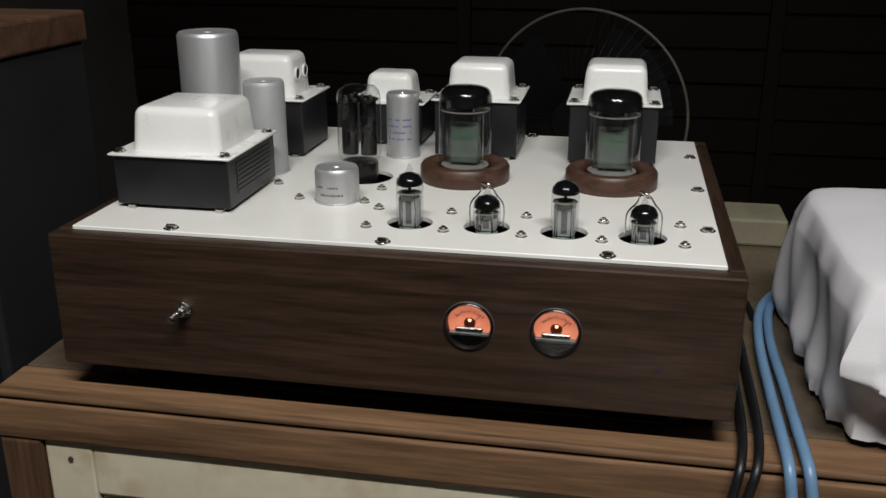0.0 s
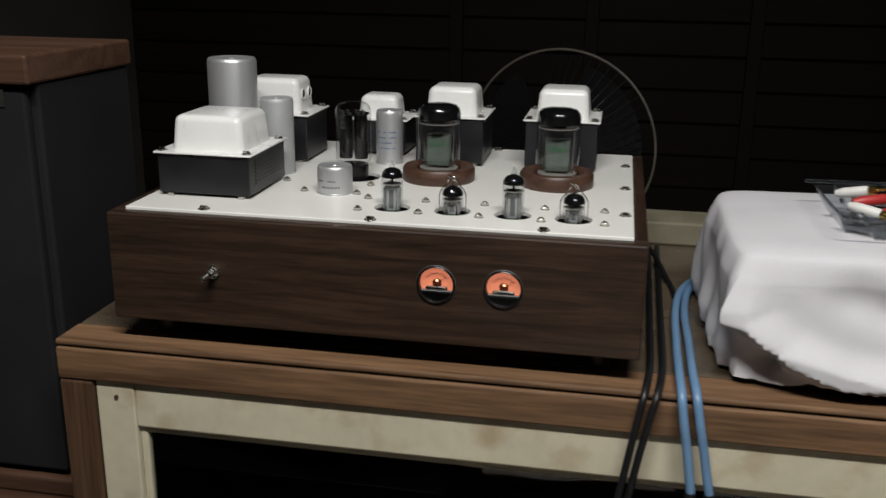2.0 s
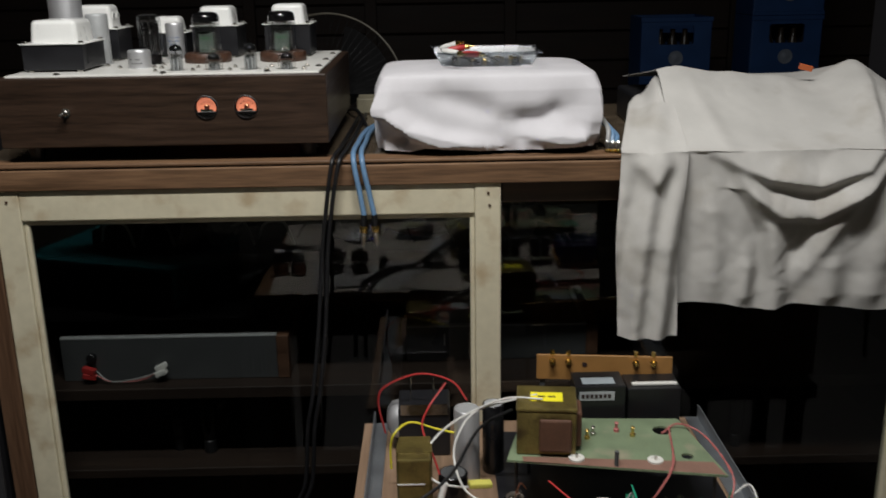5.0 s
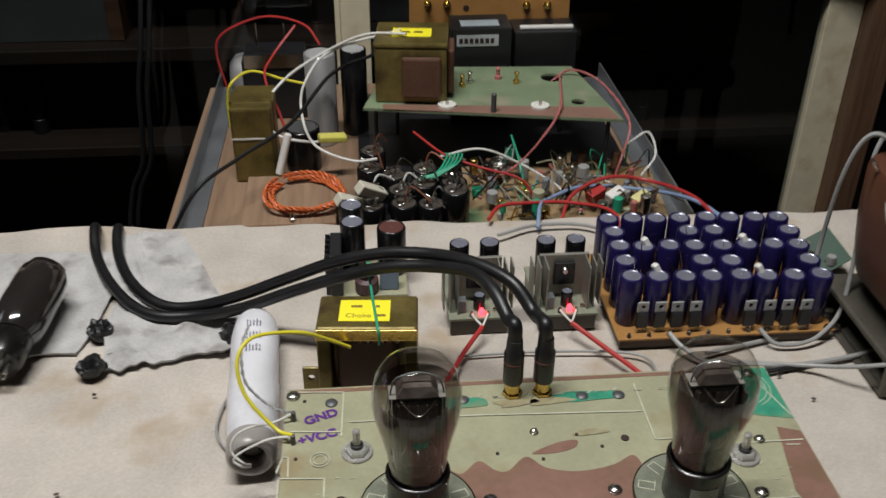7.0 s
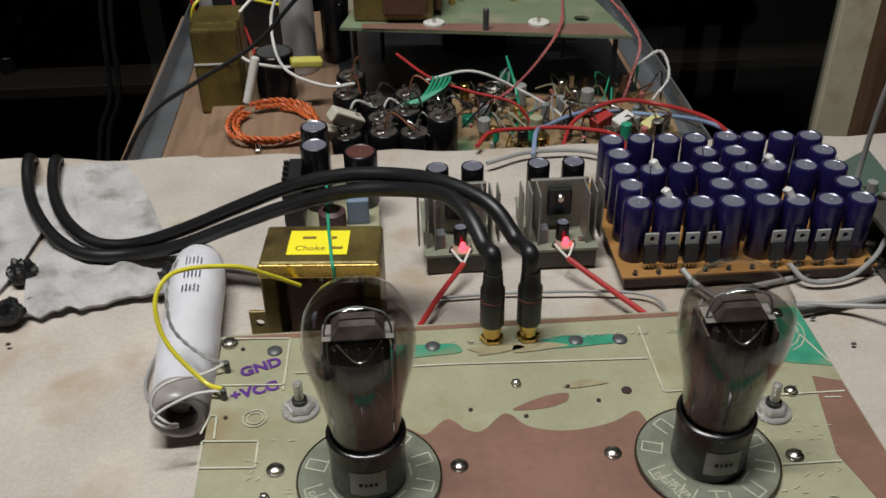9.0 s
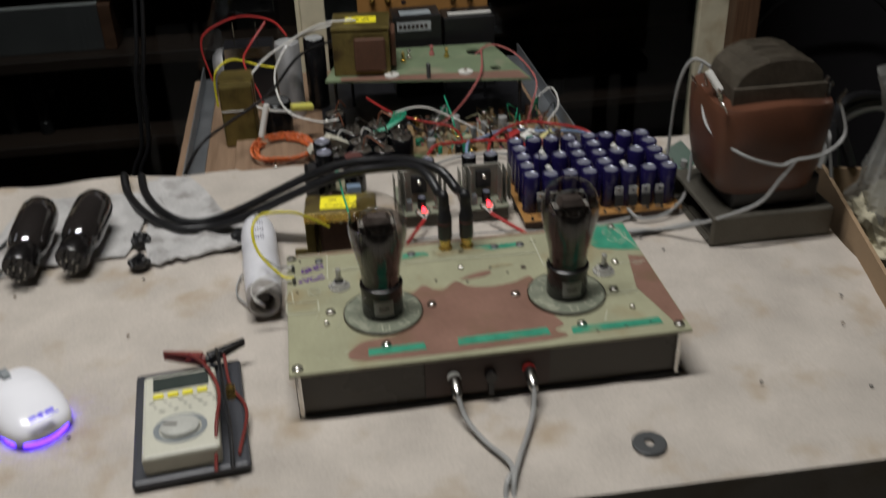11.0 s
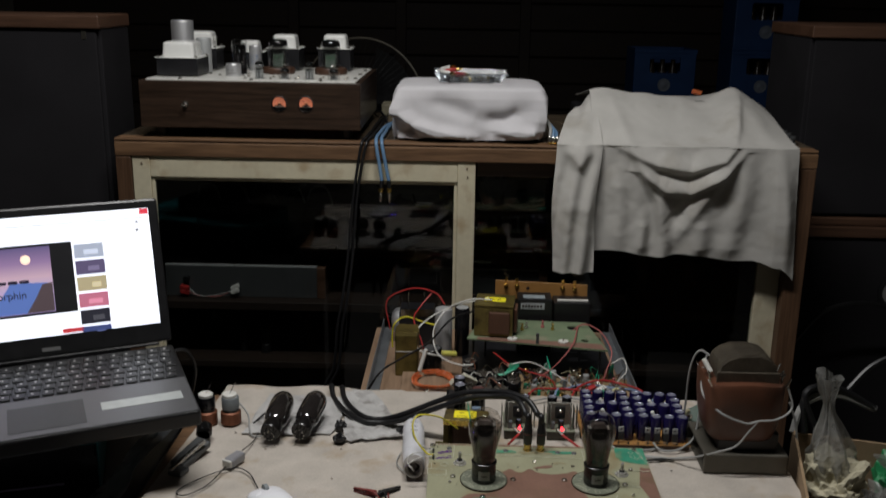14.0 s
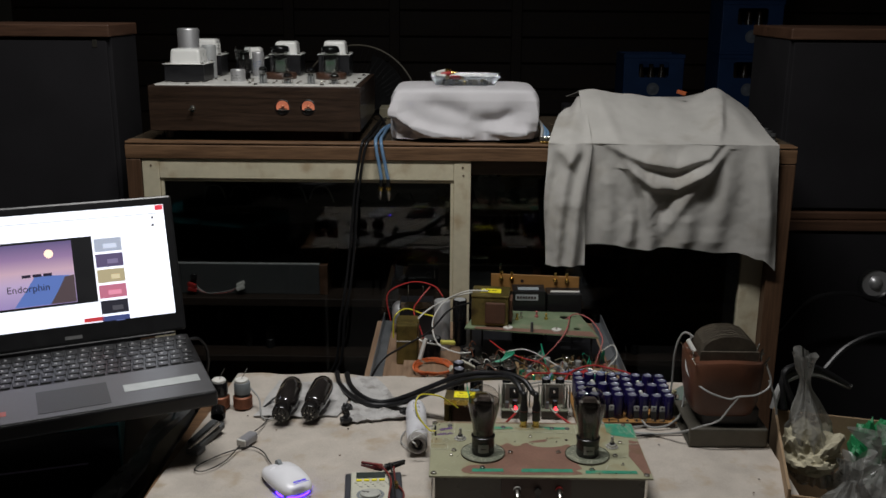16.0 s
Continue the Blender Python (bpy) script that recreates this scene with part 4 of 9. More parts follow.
def shirt_at(u, v):
    x = 1.150 + 0.455 * u
    sag = 0.010 * math.sin(u * 7 + 1) + 0.006 * rough_noise((u * 4, 0, 0), 1.7) - 0.010 * math.exp(-((u - 0.62) / 0.1) ** 2)
    top = 1.250 + sag - 0.05 * max(0, (u - 0.78) / 0.22) ** 1.5 + 0.006 * math.exp(-((u - 0.73) / 0.08) ** 2)
    back, ridge = 0.42, 0.15 + 0.11 * u
    bottom = 0.905 + 0.006 * math.sin(u * 15) - 0.015 * u - 0.05 * max(0, (u - 0.80) / 0.20) ** 1.3
    if v < 0.15:
        f = v / 0.15
        return (x, back + (ridge - back) * f, 1.22 + (top - 1.22) * f)
    if v < 0.42:
        f = (v - 0.15) / 0.27
        e = f * f * (3 - 2 * f)
        z = top + (TOP + 0.006 - top) * (0.35 * f + 0.65 * e)
        y = ridge + (-0.020 - ridge) * f
        wr = 0.005 * math.sin(x * 30 + 3 * f) * f + 0.006 * rough_noise((x, y * 0.5, z * 0.5), 9) + 0.002 * abs(rough_noise((x, y, z), 30)) + folds(x, z) * 0.75
        if f > 0.75:
            wr += (0.016 + hang(x, 0.0, z, u) - 0.016 - wr) * (f - 0.75) * 2
        return (x, y - wr * 0.7, z + wr * 0.7 * (1 - f))
    s = (v - 0.42) / 0.58
    z = TOP + 0.006 + (bottom - TOP - 0.006) * s
    out = hang(x, TOP - z, z, u)
    x2 = x + 0.012 * s * math.sin(u * 9) + (0.014 * s if u > 0.9 else 0)
    return (x2, -0.005 - out, z)


def sleeve_at(u, v):
    x = 1.052 + 0.105 * u + 0.012 * v * (1 - u) + 0.010 * math.sin(v * 7) * (1 - v)
    if v < 0.22:
        f = v / 0.22
        return (x + 0.06 * (1 - f) * (1 - u), 0.17 - 0.19 * f, 1.245 - 0.09 * f ** 1.6 - 0.045 * (1 - u) * (1 - f) + 0.004 * math.sin(u * 9 + f * 4))
    s = (v - 0.22) / 0.78
    z = 1.155 + (0.862 - 1.155) * s
    out = 0.040 + 0.016 * math.sin(math.pi * u) + 0.006 * math.sin(u * 14 + 5 * s) + 0.010 * abs(rough_noise((x, z * 0.5, 3), 12)) + 0.003 * abs(rough_noise((x, z, 5), 28)) + ridge(x, z, [(1.085, 1.150), (1.114, 1.115), (1.142, 1.150)], 0.022, 0.035, 0.014)
    return (x, -0.004 - out * min(1, 0.5 + s), z)


shirt = thing("worn_shirt", "worn off-white cotton shirt draped over the cabinet's edge", "shirt")
part("body", sheet(130, 150, shirt_at, 0.002), SHIRT, shirt, smooth=True)
part("sleeve", sheet(26, 90, sleeve_at, 0.002), SHIRT, shirt, "hanging sleeve", True)
part("collar_tag", turned(box(-0.012, 0.012, -0.001, 0.001, 0, 0.010, 0.0004, 1), pose(1.415, 0.19, 1.249, 20, 14, 0)), ORANGE_PVC, shirt, "small orange tag")
for k in range(3):
    bn = thing("binding_post", "dark metal binding post beside the shirt", "terminal", "posts by the shirt")
    part("body", lathe([(0.009, 1.1465), (0.009, 1.150), (0.006, 1.151), (0.006, 1.158), (0.008, 1.159), (0.008, 1.166), (0, 1.167)], 1.622 + 0.006 * k, 0.08 + 0.05 * k, 16), GREY_METAL, bn, smooth=True)

# ---- inside the cabinet ----


def rack_case(x0, x1, y0, z0, z1, ends, label):
    c = thing("rack_case", label, "case")
    part("front_panel", box(x0, x1, y0, y0 + 0.006, z0, z1, 0.001), GREY_METAL, c)
    part("top_edge", box(x0, x1, y0 - 0.001, y0 + 0.012, z1, z1 + 0.004, 0.001), ALU_DULL, c)
    part("body", box(x0 + 0.004, x1 - 0.004, y0 + 0.0065, y0 + 0.22, z0, z1 - 0.004), BLACK_STEEL, c)
    if ends:
        part("side_cheek", box(x1, x1 + 0.022, y0 - 0.004, y0 + 0.22, z0, z1 + 0.002, 0.002), RIMWOOD, c)
    part("knob", turned(cylinder(0.008, 0, 0.012, seg=18, bev=0.001), pose(x0 + 0.055, y0, (z0 + z1) / 2 + 0.008, 90)), BLACK_PLASTIC, c)
    return c


rack_case(0.105, 0.490, 0.137, 0.7225, 0.802, True, "grey metal rack case with wooden end cheek in the cabinet")
c2 = rack_case(0.72, 1.055, 0.200, 0.7225, 0.788, True, "low grey rack case with wooden end on the cabinet shelf")
for x in (0.79, 0.84):
    part("marker", box(x, x + 0.0025, 0.1990, 0.1998, 0.752, 0.775), WHITE_PVC, c2)
rack_case(0.30, 0.62, 0.30, 0.963, 1.02, False, "dark case on the upper cabinet shelf")


def crumple(name, cx, cy, z0, rx, ry, h, seed, material, label, cat="bag", amp=0.35, sub=4):
    """A crumpled bag or cloth heap."""
    b = bmesh.new()
    bmesh.ops.create_icosphere(b, subdivisions=sub, radius=1)
    for v in b.verts:
        p = v.co.copy()
        d = 1 + amp * noise.noise(p * 2.1 + Vector((seed, seed, 0))) + amp * 0.6 * abs(noise.noise(p * 5.3 + Vector((0, seed, seed)))) - amp * 0.25
        v.co = Vector((cx + p.x * rx * d, cy + p.y * ry * d, z0 + max(0, (p.z * 0.5 + 0.42)) * h * d))
    return single(name, b, material, label, cat)


BAGP = mat("pale_plastic_film", (0.42, 0.43, 0.42), 0.35, vary=0.2, scale=30, bump=0.4, fine=120)
crumple("plastic_bag", 0.64, 0.20, 0.9635, 0.055, 0.05, 0.060, 2, BAGP, "crumpled pale plastic bag on the upper shelf")
crumple("plastic_bag", 0.76, 0.22, 0.9635, 0.06, 0.05, 0.05, 7, BAGP, "crumpled pale plastic bag beside stacked parts")
crumple("plastic_bag", 0.40, 0.20, 0.9635, 0.04, 0.05, 0.075, 11, mat("dark_film", (0.12, 0.12, 0.13), 0.4, bump=0.4), "dark crumpled plastic bag on the upper shelf")
crumple("plastic_bag", 0.93, 0.20, 0.9635, 0.04, 0.05, 0.09, 13, BAGP, "clear crumpled bag beside a cardboard box")
crumple("cloth_heap", 1.02, 0.16, 0.9635, 0.07, 0.03, 0.045, 17, mat("green_film", (0.02, 0.10, 0.06), 0.5, bump=0.4), "dark green crumpled film on the upper shelf", "cloth")
single("cardboard_box", box(0.965, 1.07, 0.20, 0.32, 0.9635, 1.055, 0.002), mat("buff_card", (0.36, 0.31, 0.19), 0.85, bump=0.2), "buff cardboard box on the upper shelf", "box")
pale = single("paper_pad", turned(box(-0.06, 0.06, -0.04, 0.04, 0, 0.012, 0.001, 1), pose(0.73, 0.17, 1.002, 4, 0, 6)), mat("grey_paper", (0.40, 0.40, 0.39), 0.8), "grey paper pad lying on a bag", "paper")
for k in range(9):
    random.seed(40 + k)
    x = 0.18 + 0.07 * k
    cable("loose_lead", [(x, 0.20, 0.967), (x + 0.02, 0.17, 0.99 + 0.03 * random.random()), (x + 0.05, 0.18, 1.0), (x + 0.07, 0.16, 0.966)], 0.0025, random.choice([GREY_PVC, RUBBER, WHITE_PVC]), "loose lead coiled on the upper cabinet shelf", group="loose leads on the shelf")
pig = thing("connector_lead", "short lead with red and white plastic connectors", "lead")
for k in range(2):
    part("wire", tube([(0.168, 0.122 + 0.006 * k, 0.740 + 0.004 * k), (0.195, 0.118, 0.729), (0.245, 0.119, 0.730 + 0.004 * k), (0.278, 0.123, 0.744)], 0.0014, 6, 6), GREY_PVC if k else PINK_PVC, pig, smooth=True)
    part("red_connector", turned(box(-0.013, 0.010, -0.006, 0.006, -0.005, 0.005, 0.0015), pose(0.158, 0.122, 0.738 + 0.011 * k, 0, 14, 10 - 20 * k)), RED_PVC, pig)
    part("white_connector", turned(box(-0.010, 0.012, -0.006, 0.006, -0.005, 0.005, 0.002), pose(0.283, 0.122 + 0.004 * k, 0.742 + 0.010 * k, 0, -24, 0)), WHITE_PVC, pig)
random.seed(21)
for k in range(14):
    x = random.choice([random.uniform(0.14, 0.40), random.uniform(1.17, 1.50)])
    v = thing("spare_valve", "spare glass valve standing in the dark cabinet", "valve", "spare valves")
    y, r, h = random.uniform(0.14, 0.34), random.uniform(0.012, 0.018), random.uniform(0.06, 0.1)
    part("base", cylinder(r * 0.8, 0.5632, 0.5880, x, y, 0.001, 16), BLACK_PLASTIC, v) if k % 2 else part("base", cylinder(r * 0.8, 0.7225, 0.7425, x, y + 0.12, 0.001, 16), BLACK_PLASTIC, v)
    z = 0.588 if k % 2 else 0.7425
    part("envelope", lathe([(r * 0.7, z), (r, z + 0.3 * h), (r, z + 0.8 * h), (r * 0.6, z + 0.97 * h), (0, z + h)], x, y if k % 2 else y + 0.12, 18), SMOKED, v, smooth=True)

# ---- loudspeakers, fan and crates behind ----


def speaker(x0, x1, y0, y1, z0, z1, cone, label):
    s = thing("loudspeaker", label, "loudspeaker", "loudspeakers")
    part("body", box(x0, x1, y0 + 0.012, y1, z0 + 0.022, z1 - 0.03, 0.003), SPEAKER_CLOTH, s)
    part("grille", box(x0 + 0.008, x1 - 0.008, y0, y0 + 0.0115, z0 + 0.03, z1 - 0.035, 0.003), SPEAKER_CLOTH, s, "black cloth grille")
    part("top_rim", box(x0 - 0.004, x1 + 0.003, y0 - 0.008, y1 + 0.004, z1 - 0.0295, z1, 0.003), RIMWOOD, s, "brown wooden top board")
    part("bottom_rim", box(x0 - 0.004, x1 + 0.003, y0 - 0.004, y1 + 0.004, z0, z0 + 0.0215, 0.003), RIMWOOD, s, "brown wooden bottom board")
    if cone:
        cx, cz, r = cone
        part("driver_ring", turned(lathe([(r * 1.25, 0), (r * 1.25, 0.004), (r * 1.05, 0.007), (r, 0.004), (r * 0.9, 0.001)], seg=36), pose(cx, y0, cz, 90)), BLACK_PLASTIC, s, smooth=True)
        part("driver_cone", turned(lathe([(r * 0.95, 0.002), (r * 0.5, -0.006 + 0.007), (r * 0.42, 0.006), (r * 0.25, 0.012), (0, 0.014)], seg=36), pose(cx, y0, cz, 90)), ALU, s, "pale metal dome", smooth=True)
    return s


L1 = speaker(-0.40, 0.012, 0.065, 0.258, 0.925, 1.415, None, "black loudspeaker with brown wooden top board")
part("badge", box(-0.030, -0.018, 0.0635, 0.0645, 1.362, 1.380, 0.0004, 1), CHROME, L1, "small steel badge")
speaker(-0.42, 0.012, 0.055, 0.30, 0.02, 0.924, None, "tall black loudspeaker under a smaller one")
speaker(1.72, 2.16, 0.300, 0.62, 0.902, 1.412, None, "black loudspeaker with worn brown top board")
speaker(1.72, 2.20, 0.295, 0.62, 0.02, 0.901, (2.017, 0.723, 0.040), "tall black loudspeaker with a pale dome driver")
cable("loudspeaker_lead", [(1.73, 0.22, 0.60), (1.80, 0.20, 0.70), (1.92, 0.20, 0.72), (2.05, 0.22, 0.66), (2.15, 0.25, 0.5)], 0.006, RUBBER, "dark lead looped in front of the loudspeaker")

fan = thing("pedestal_fan", "old pedestal fan with a pale wire guard", "fan")
fx, fy, fz, fr = 0.431, 1.784, 1.027, 0.263
FM = pose(fx, fy, fz, 0, 0, -13)
ring = [(fr * math.cos(a), 0, fr * math.sin(a)) for a in (2 * math.pi * k / 48 for k in range(49))]
part("guard_ring", turned(tube(ring, 0.0036, 8, 2), FM), mat("cream_wire", (0.20, 0.18, 0.14), 0.5, bump=0.05), fan, "cream guard ring", True)
for k in range(60):
    a = 2 * math.pi * k / 60
    part("guard_wire", turned(tube([(0.06 * math.cos(a), -0.06, 0.06 * math.sin(a)), (0.16 * math.cos(a), -0.062, 0.16 * math.sin(a)), (fr * math.cos(a), 0, fr * math.sin(a))], 0.0008, 4, 3), FM), BLACK_STEEL, fan)
part("hub", turned(cylinder(0.06, 0, 0.02, seg=32, bev=0.006), FM @ pose(0, -0.06, 0, 90)), BLACK_PLASTIC, fan, smooth=True)
for k in range(3):
    blade = sheet(8, 8, lambda u, v: ((0.03 + 0.20 * u) * math.cos(v * 1.3), 0.03 * v - 0.015, (0.03 + 0.20 * u) * math.sin(v * 1.3)), 0.002)
    part("blade", turned(blade, FM @ pose(0, 0, 0, 0, 120 * k, 0)), BLACK_PLASTIC, fan)
part("motor", turned(cylinder(0.065, 0, 0.14, seg=28, bev=0.015), FM @ pose(0, 0.16, 0, 90)), BLACK_STEEL, fan, smooth=True)
part("pole", turned(cylinder(0.016, 0.03 - fz, -0.05, 0, 0.1, seg=18), FM), BLACK_STEEL, fan)
part("foot", turned(lathe([(0, 0), (0.20, 0), (0.20, 0.012), (0.12, 0.03), (0.02, 0.034), (0, 0.034)], 0, 0.1, 36), FM @ pose(0, 0, -fz)), BLACK_STEEL, fan, smooth=True)


def crate(x, y, z):
    c = thing("bottle_crate", "blue plastic bottle crate with round white emblem", "crate", "stacked bottle crates")
    w, d, h = 0.34, 0.28, 0.295
    wall = cut(box(-w / 2, w / 2, 0, 0.012, 0, h, 0.004), [box(-0.085, 0.085, -0.02, 0.03, 0.165, 0.255, 0.012)])
    part("front_wall", turned(wall, pose(x, y, z)), BLUE_PLASTIC, c)
    part("side_wall", box(x - w / 2, x - w / 2 + 0.012, y + 0.0125, y + d, z, z + h, 0.003), BLUE_PLASTIC, c)
    part("side_wall", box(x + w / 2 - 0.012, x + w / 2, y + 0.0125, y + d, z, z + h, 0.003), BLUE_PLASTIC, c)
    part("back_wall", box(x - w / 2 + 0.0125, x + w / 2 - 0.0125, y + d - 0.012, y + d, z, z + h, 0.003), BLUE_PLASTIC, c)
    part("floor", box(x - w / 2 + 0.0125, x + w / 2 - 0.0125, y + 0.0125, y + d - 0.0125, z, z + 0.012), BLUE_PLASTIC, c)
    part("rim", box(x - w / 2 - 0.004, x + w / 2 + 0.004, y - 0.005, y - 0.0005, z + h - 0.022, z + h, 0.002), BLUE_PLASTIC, c)
    part("rim", box(x - w / 2 - 0.004, x + w / 2 + 0.004, y - 0.005, y - 0.0005, z, z + 0.018, 0.002), BLUE_PLASTIC, c)
    em = part("emblem", turned(lathe([(0.034, 0), (0.036, 0.002), (0.034, 0.004), (0.029, 0.0035), (0.027, 0.0015), (0.012, 0.0015), (0.010, 0.003), (0, 0.003)], seg=28), pose(x, y - 0.0005, z + 0.10, 90)), mat("faded_white_print", (0.20, 0.23, 0.28), 0.6), c, "round white emblem", True)
    for k in range(5):
        bx = x - 0.12 + 0.06 * k
        part("bottle_neck", lathe([(0.026, z + 0.0125), (0.026, z + 0.16), (0.013, z + 0.20), (0.013, z + 0.235), (0, z + 0.236)], bx, y + 0.08, 14), mat("bottle_brown", (0.03, 0.02, 0.012), 0.2, bump=0), c, "brown bottle", True)
    return c


for k in range(4):
    crate(1.965, 3.22, 0.001 + 0.296 * k)
for k in range(7):
    crate(2.50, 3.22, 0.001 + 0.296 * k)

# ---- workbench ----
BZ = 0.75


def bench_at(u, v):
    """The soiled cloth: flat over the bench, ruffled at the back edge, falling over the front."""
    x = 0.368 + 0.045 * (1 - v) * (1 - u) + (1.395 - 0.368 - 0.03 * v) * u
    y0, y1 = -0.478 - 0.022 * u, -1.078 - 0.012 * u
    if v < 0.86:
        f = v / 0.86
        y = y0 + (y1 - y0) * f
        z = BZ - 0.0012 + 0.0022 * rough_noise((x, y, 0), 9) + 0.0010 * rough_noise((x, y, 5), 30)
        z += 0.010 * math.exp(-((y - y0) / 0.016) ** 2) * (0.35 + 0.65 * rough_noise((x, 0, 2), 11)) * (1 if x < 0.75 else 0.3)
        y += 0.006 * rough_noise((x, 0, 0), 18) * (1 if f < 0.03 or f > 0.97 else 0)
        return (x, y, z)
    s = (v - 0.86) / 0.14
    return (x, y1 - 0.006 - 0.004 * math.sin(x * 60) * s, BZ - 0.002 - 0.06 * s - 0.012 * rough_noise((x, 0, 1), 14) * s)


bench = thing("workbench", "low wooden workbench under a soiled pale cloth", "table")
part("tabletop", box(0.375, 1.375, -1.076, -0.505, 0.715, 0.7435, 0.003), TEAK, bench)
part("cloth", sheet(150, 100, bench_at, 0.0022), BENCHCLOTH, bench, "soiled pale cotton cloth with brown stains", True)
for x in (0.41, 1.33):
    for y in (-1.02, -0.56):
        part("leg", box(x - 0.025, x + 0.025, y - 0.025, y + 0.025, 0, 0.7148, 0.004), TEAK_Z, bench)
for y in (-1.05, -0.52):
    part("apron", box(0.44, 1.30, y - 0.009, y + 0.009, 0.64, 0.7146, 0.002), DARKWOOD, bench)


def text_mesh(body, size, m, bold=0.0):
    cu = bpy.data.curves.new("lettering", "FONT")
    cu.body, cu.size, cu.extrude, cu.offset = body, size, 0.00008, bold
    ob = bpy.data.objects.new("tmp_text", cu)
    scene.collection.objects.link(ob)
    bpy.context.view_layer.update()
    me = bpy.data.meshes.new_from_object(ob.evaluated_get(bpy.context.evaluated_depsgraph_get()))
    bpy.data.objects.remove(ob)
    b = bmesh.new()
    b.from_mesh(me)
    return turned(b, m)


def flat(poly, z0, z1):
    b = bmesh.new()
    f = b.faces.new([b.verts.new((x, y, z0)) for x, y in poly])
    r = bmesh.ops.extrude_face_region(b, geom=[f])
    for v in r["geom"]:
        if isinstance(v, bmesh.types.BMVert):
            v.co.z = z1
    bmesh.ops.recalc_face_normals(b, faces=b.faces[:])
    return b


def softened(poly, steps=5):
    """A closed outline rounded through its corners."""
    n = len(poly)
    out = []
    for k in range(n):
        a, b, c, d = (Vector(poly[(k + j - 1) % n]) for j in range(4))
        for j in range(steps):
            t = j / steps
            q = 0.5 * (2 * b + (c - a) * t + (2 * a - 5 * b + 4 * c - d) * t * t + (3 * b - a - 3 * c + d) * t ** 3)
            out.append((q.x, q.y))
    return out


# valve preamplifier on an etched board
pre = thing("valve_preamplifier", "home-made valve preamplifier on an etched circuit board", "amplifier")
WX0, WX1, WY0, WY1, WZ = 0.810, 1.143, -0.970, -0.783, 0.7955
part("circuit_board", box(WX0, WX1, WY0, WY1, WZ - 0.0032, WZ, 0.0004, 1), MASK_PALE, pre, "pale green etched circuit board")
part("front_wall", box(WX0 + 0.006, WX1 - 0.012, WY0 + 0.004, WY0 + 0.006, BZ + 0.002, WZ - 0.0034), LAMINATE, pre, "olive laminate front wall")
part("side_wall", box(WX0 + 0.004, WX0 + 0.0058, WY0 + 0.006, WY1 - 0.006, BZ + 0.002, WZ - 0.0034), LAMINATE, pre)
part("side_wall", box(WX1 - 0.0118, WX1 - 0.010, WY0 + 0.006, WY1 - 0.006, BZ + 0.002, WZ - 0.0034), LAMINATE, pre)
part("back_wall", box(WX0 + 0.006, WX1 - 0.012, WY1 - 0.006, WY1 - 0.004, BZ + 0.002, WZ - 0.0034), LAMINATE, pre)
part("base_sheet", box(WX0 + 0.004, WX1 - 0.004, WY0 + 0.001, WY1 - 0.002, BZ + 0.0004, BZ + 0.0019), BLACK_PLASTIC, pre)
for x in (WX0 + 0.007, WX1 - 0.010):
    for y in (WY0 + 0.008, WY1 - 0.008):
        part("standoff", cylinder(0.0022, BZ + 0.002, WZ - 0.0033, x, y if y > -0.9 else WY0 + 0.0025, seg=10), CHROME, pre)
T1, T2 = (0.892, -0.897), (1.054, -0.899)
part("copper_area", flat(softened([(0.872, -0.962), (0.868, -0.938), (0.903, -0.930), (0.914, -0.900), (0.909, -0.866), (0.920, -0.8705), (0.9317, -0.8605), (0.941, -0.869), (0.949, -0.870), (0.9616, -0.8590), (0.972, -0.8690), (0.988, -0.8735), (1.004, -0.8725), (1.0165, -0.869), (1.029, -0.8630), (1.032, -0.878), (1.027, -0.905), (1.036, -0.930), (1.040, -0.943), (1.031, -0.949), (1.028, -0.962)]), WZ + 0.00005, WZ + 0.0003), ETCHED, pre, "bare brown etched area")
part("copper_area", flat(softened([(0.966, -0.857), (0.973, -0.8525), (0.986, -0.8475), (0.996, -0.8470), (0.994, -0.853), (0.982, -0.857)]), WZ + 0.00005, WZ + 0.0003), ETCHED, pre)
part("copper_area", flat([(1.118, -0.90), (1.128, -0.845), (1.142, -0.850), (1.142, -0.955), (1.132, -0.958)], WZ + 0.00005, WZ + 0.0003), ETCHED, pre)
part("copper_area", flat([(0.812, -0.785), (1.098, -0.785), (1.098, -0.7885), (0.812, -0.7885)], WZ + 0.00005, WZ + 0.0003), ETCHED, pre)
part("green_area", flat([(1.098, -0.786), (1.142, -0.786), (1.142, -0.838), (1.122, -0.834), (1.104, -0.828), (1.096, -0.815)], WZ + 0.0001, WZ + 0.0004), MASK_GREEN, pre, "green lacquered corner")
for a, b, c, d in ((0.874, 0.922, -0.9565, -0.947), (0.948, 1.026, -0.956, -0.9455), (1.044, 1.122, -0.958, -0.9485)):
    part("green_area", flat([(a, c), (b, c + 0.0008), (b - 0.001, d + 0.0006), (a + 0.001, d)], WZ + 0.0004, WZ + 0.0006), MASK_GREEN, pre)
SILK = mat("silkscreen_white", (0.50, 0.50, 0.385), 0.5, vary=0.25, scale=90, bump=0)


def silk_line(x0, y0, x1, y1, w=0.0005, parent=None, z=None):
    d = Vector((x1 - x0, y1 - y0))
    n = Vector((-d.y, d.x)).normalized() * w
    z = z or WZ + 0.0007
    return flat([(x0 - n.x, y0 - n.y), (x1 - n.x, y1 - n.y), (x1 + n.x, y1 + n.y), (x0 + n.x, y0 + n.y)], z, z + 0.0001)


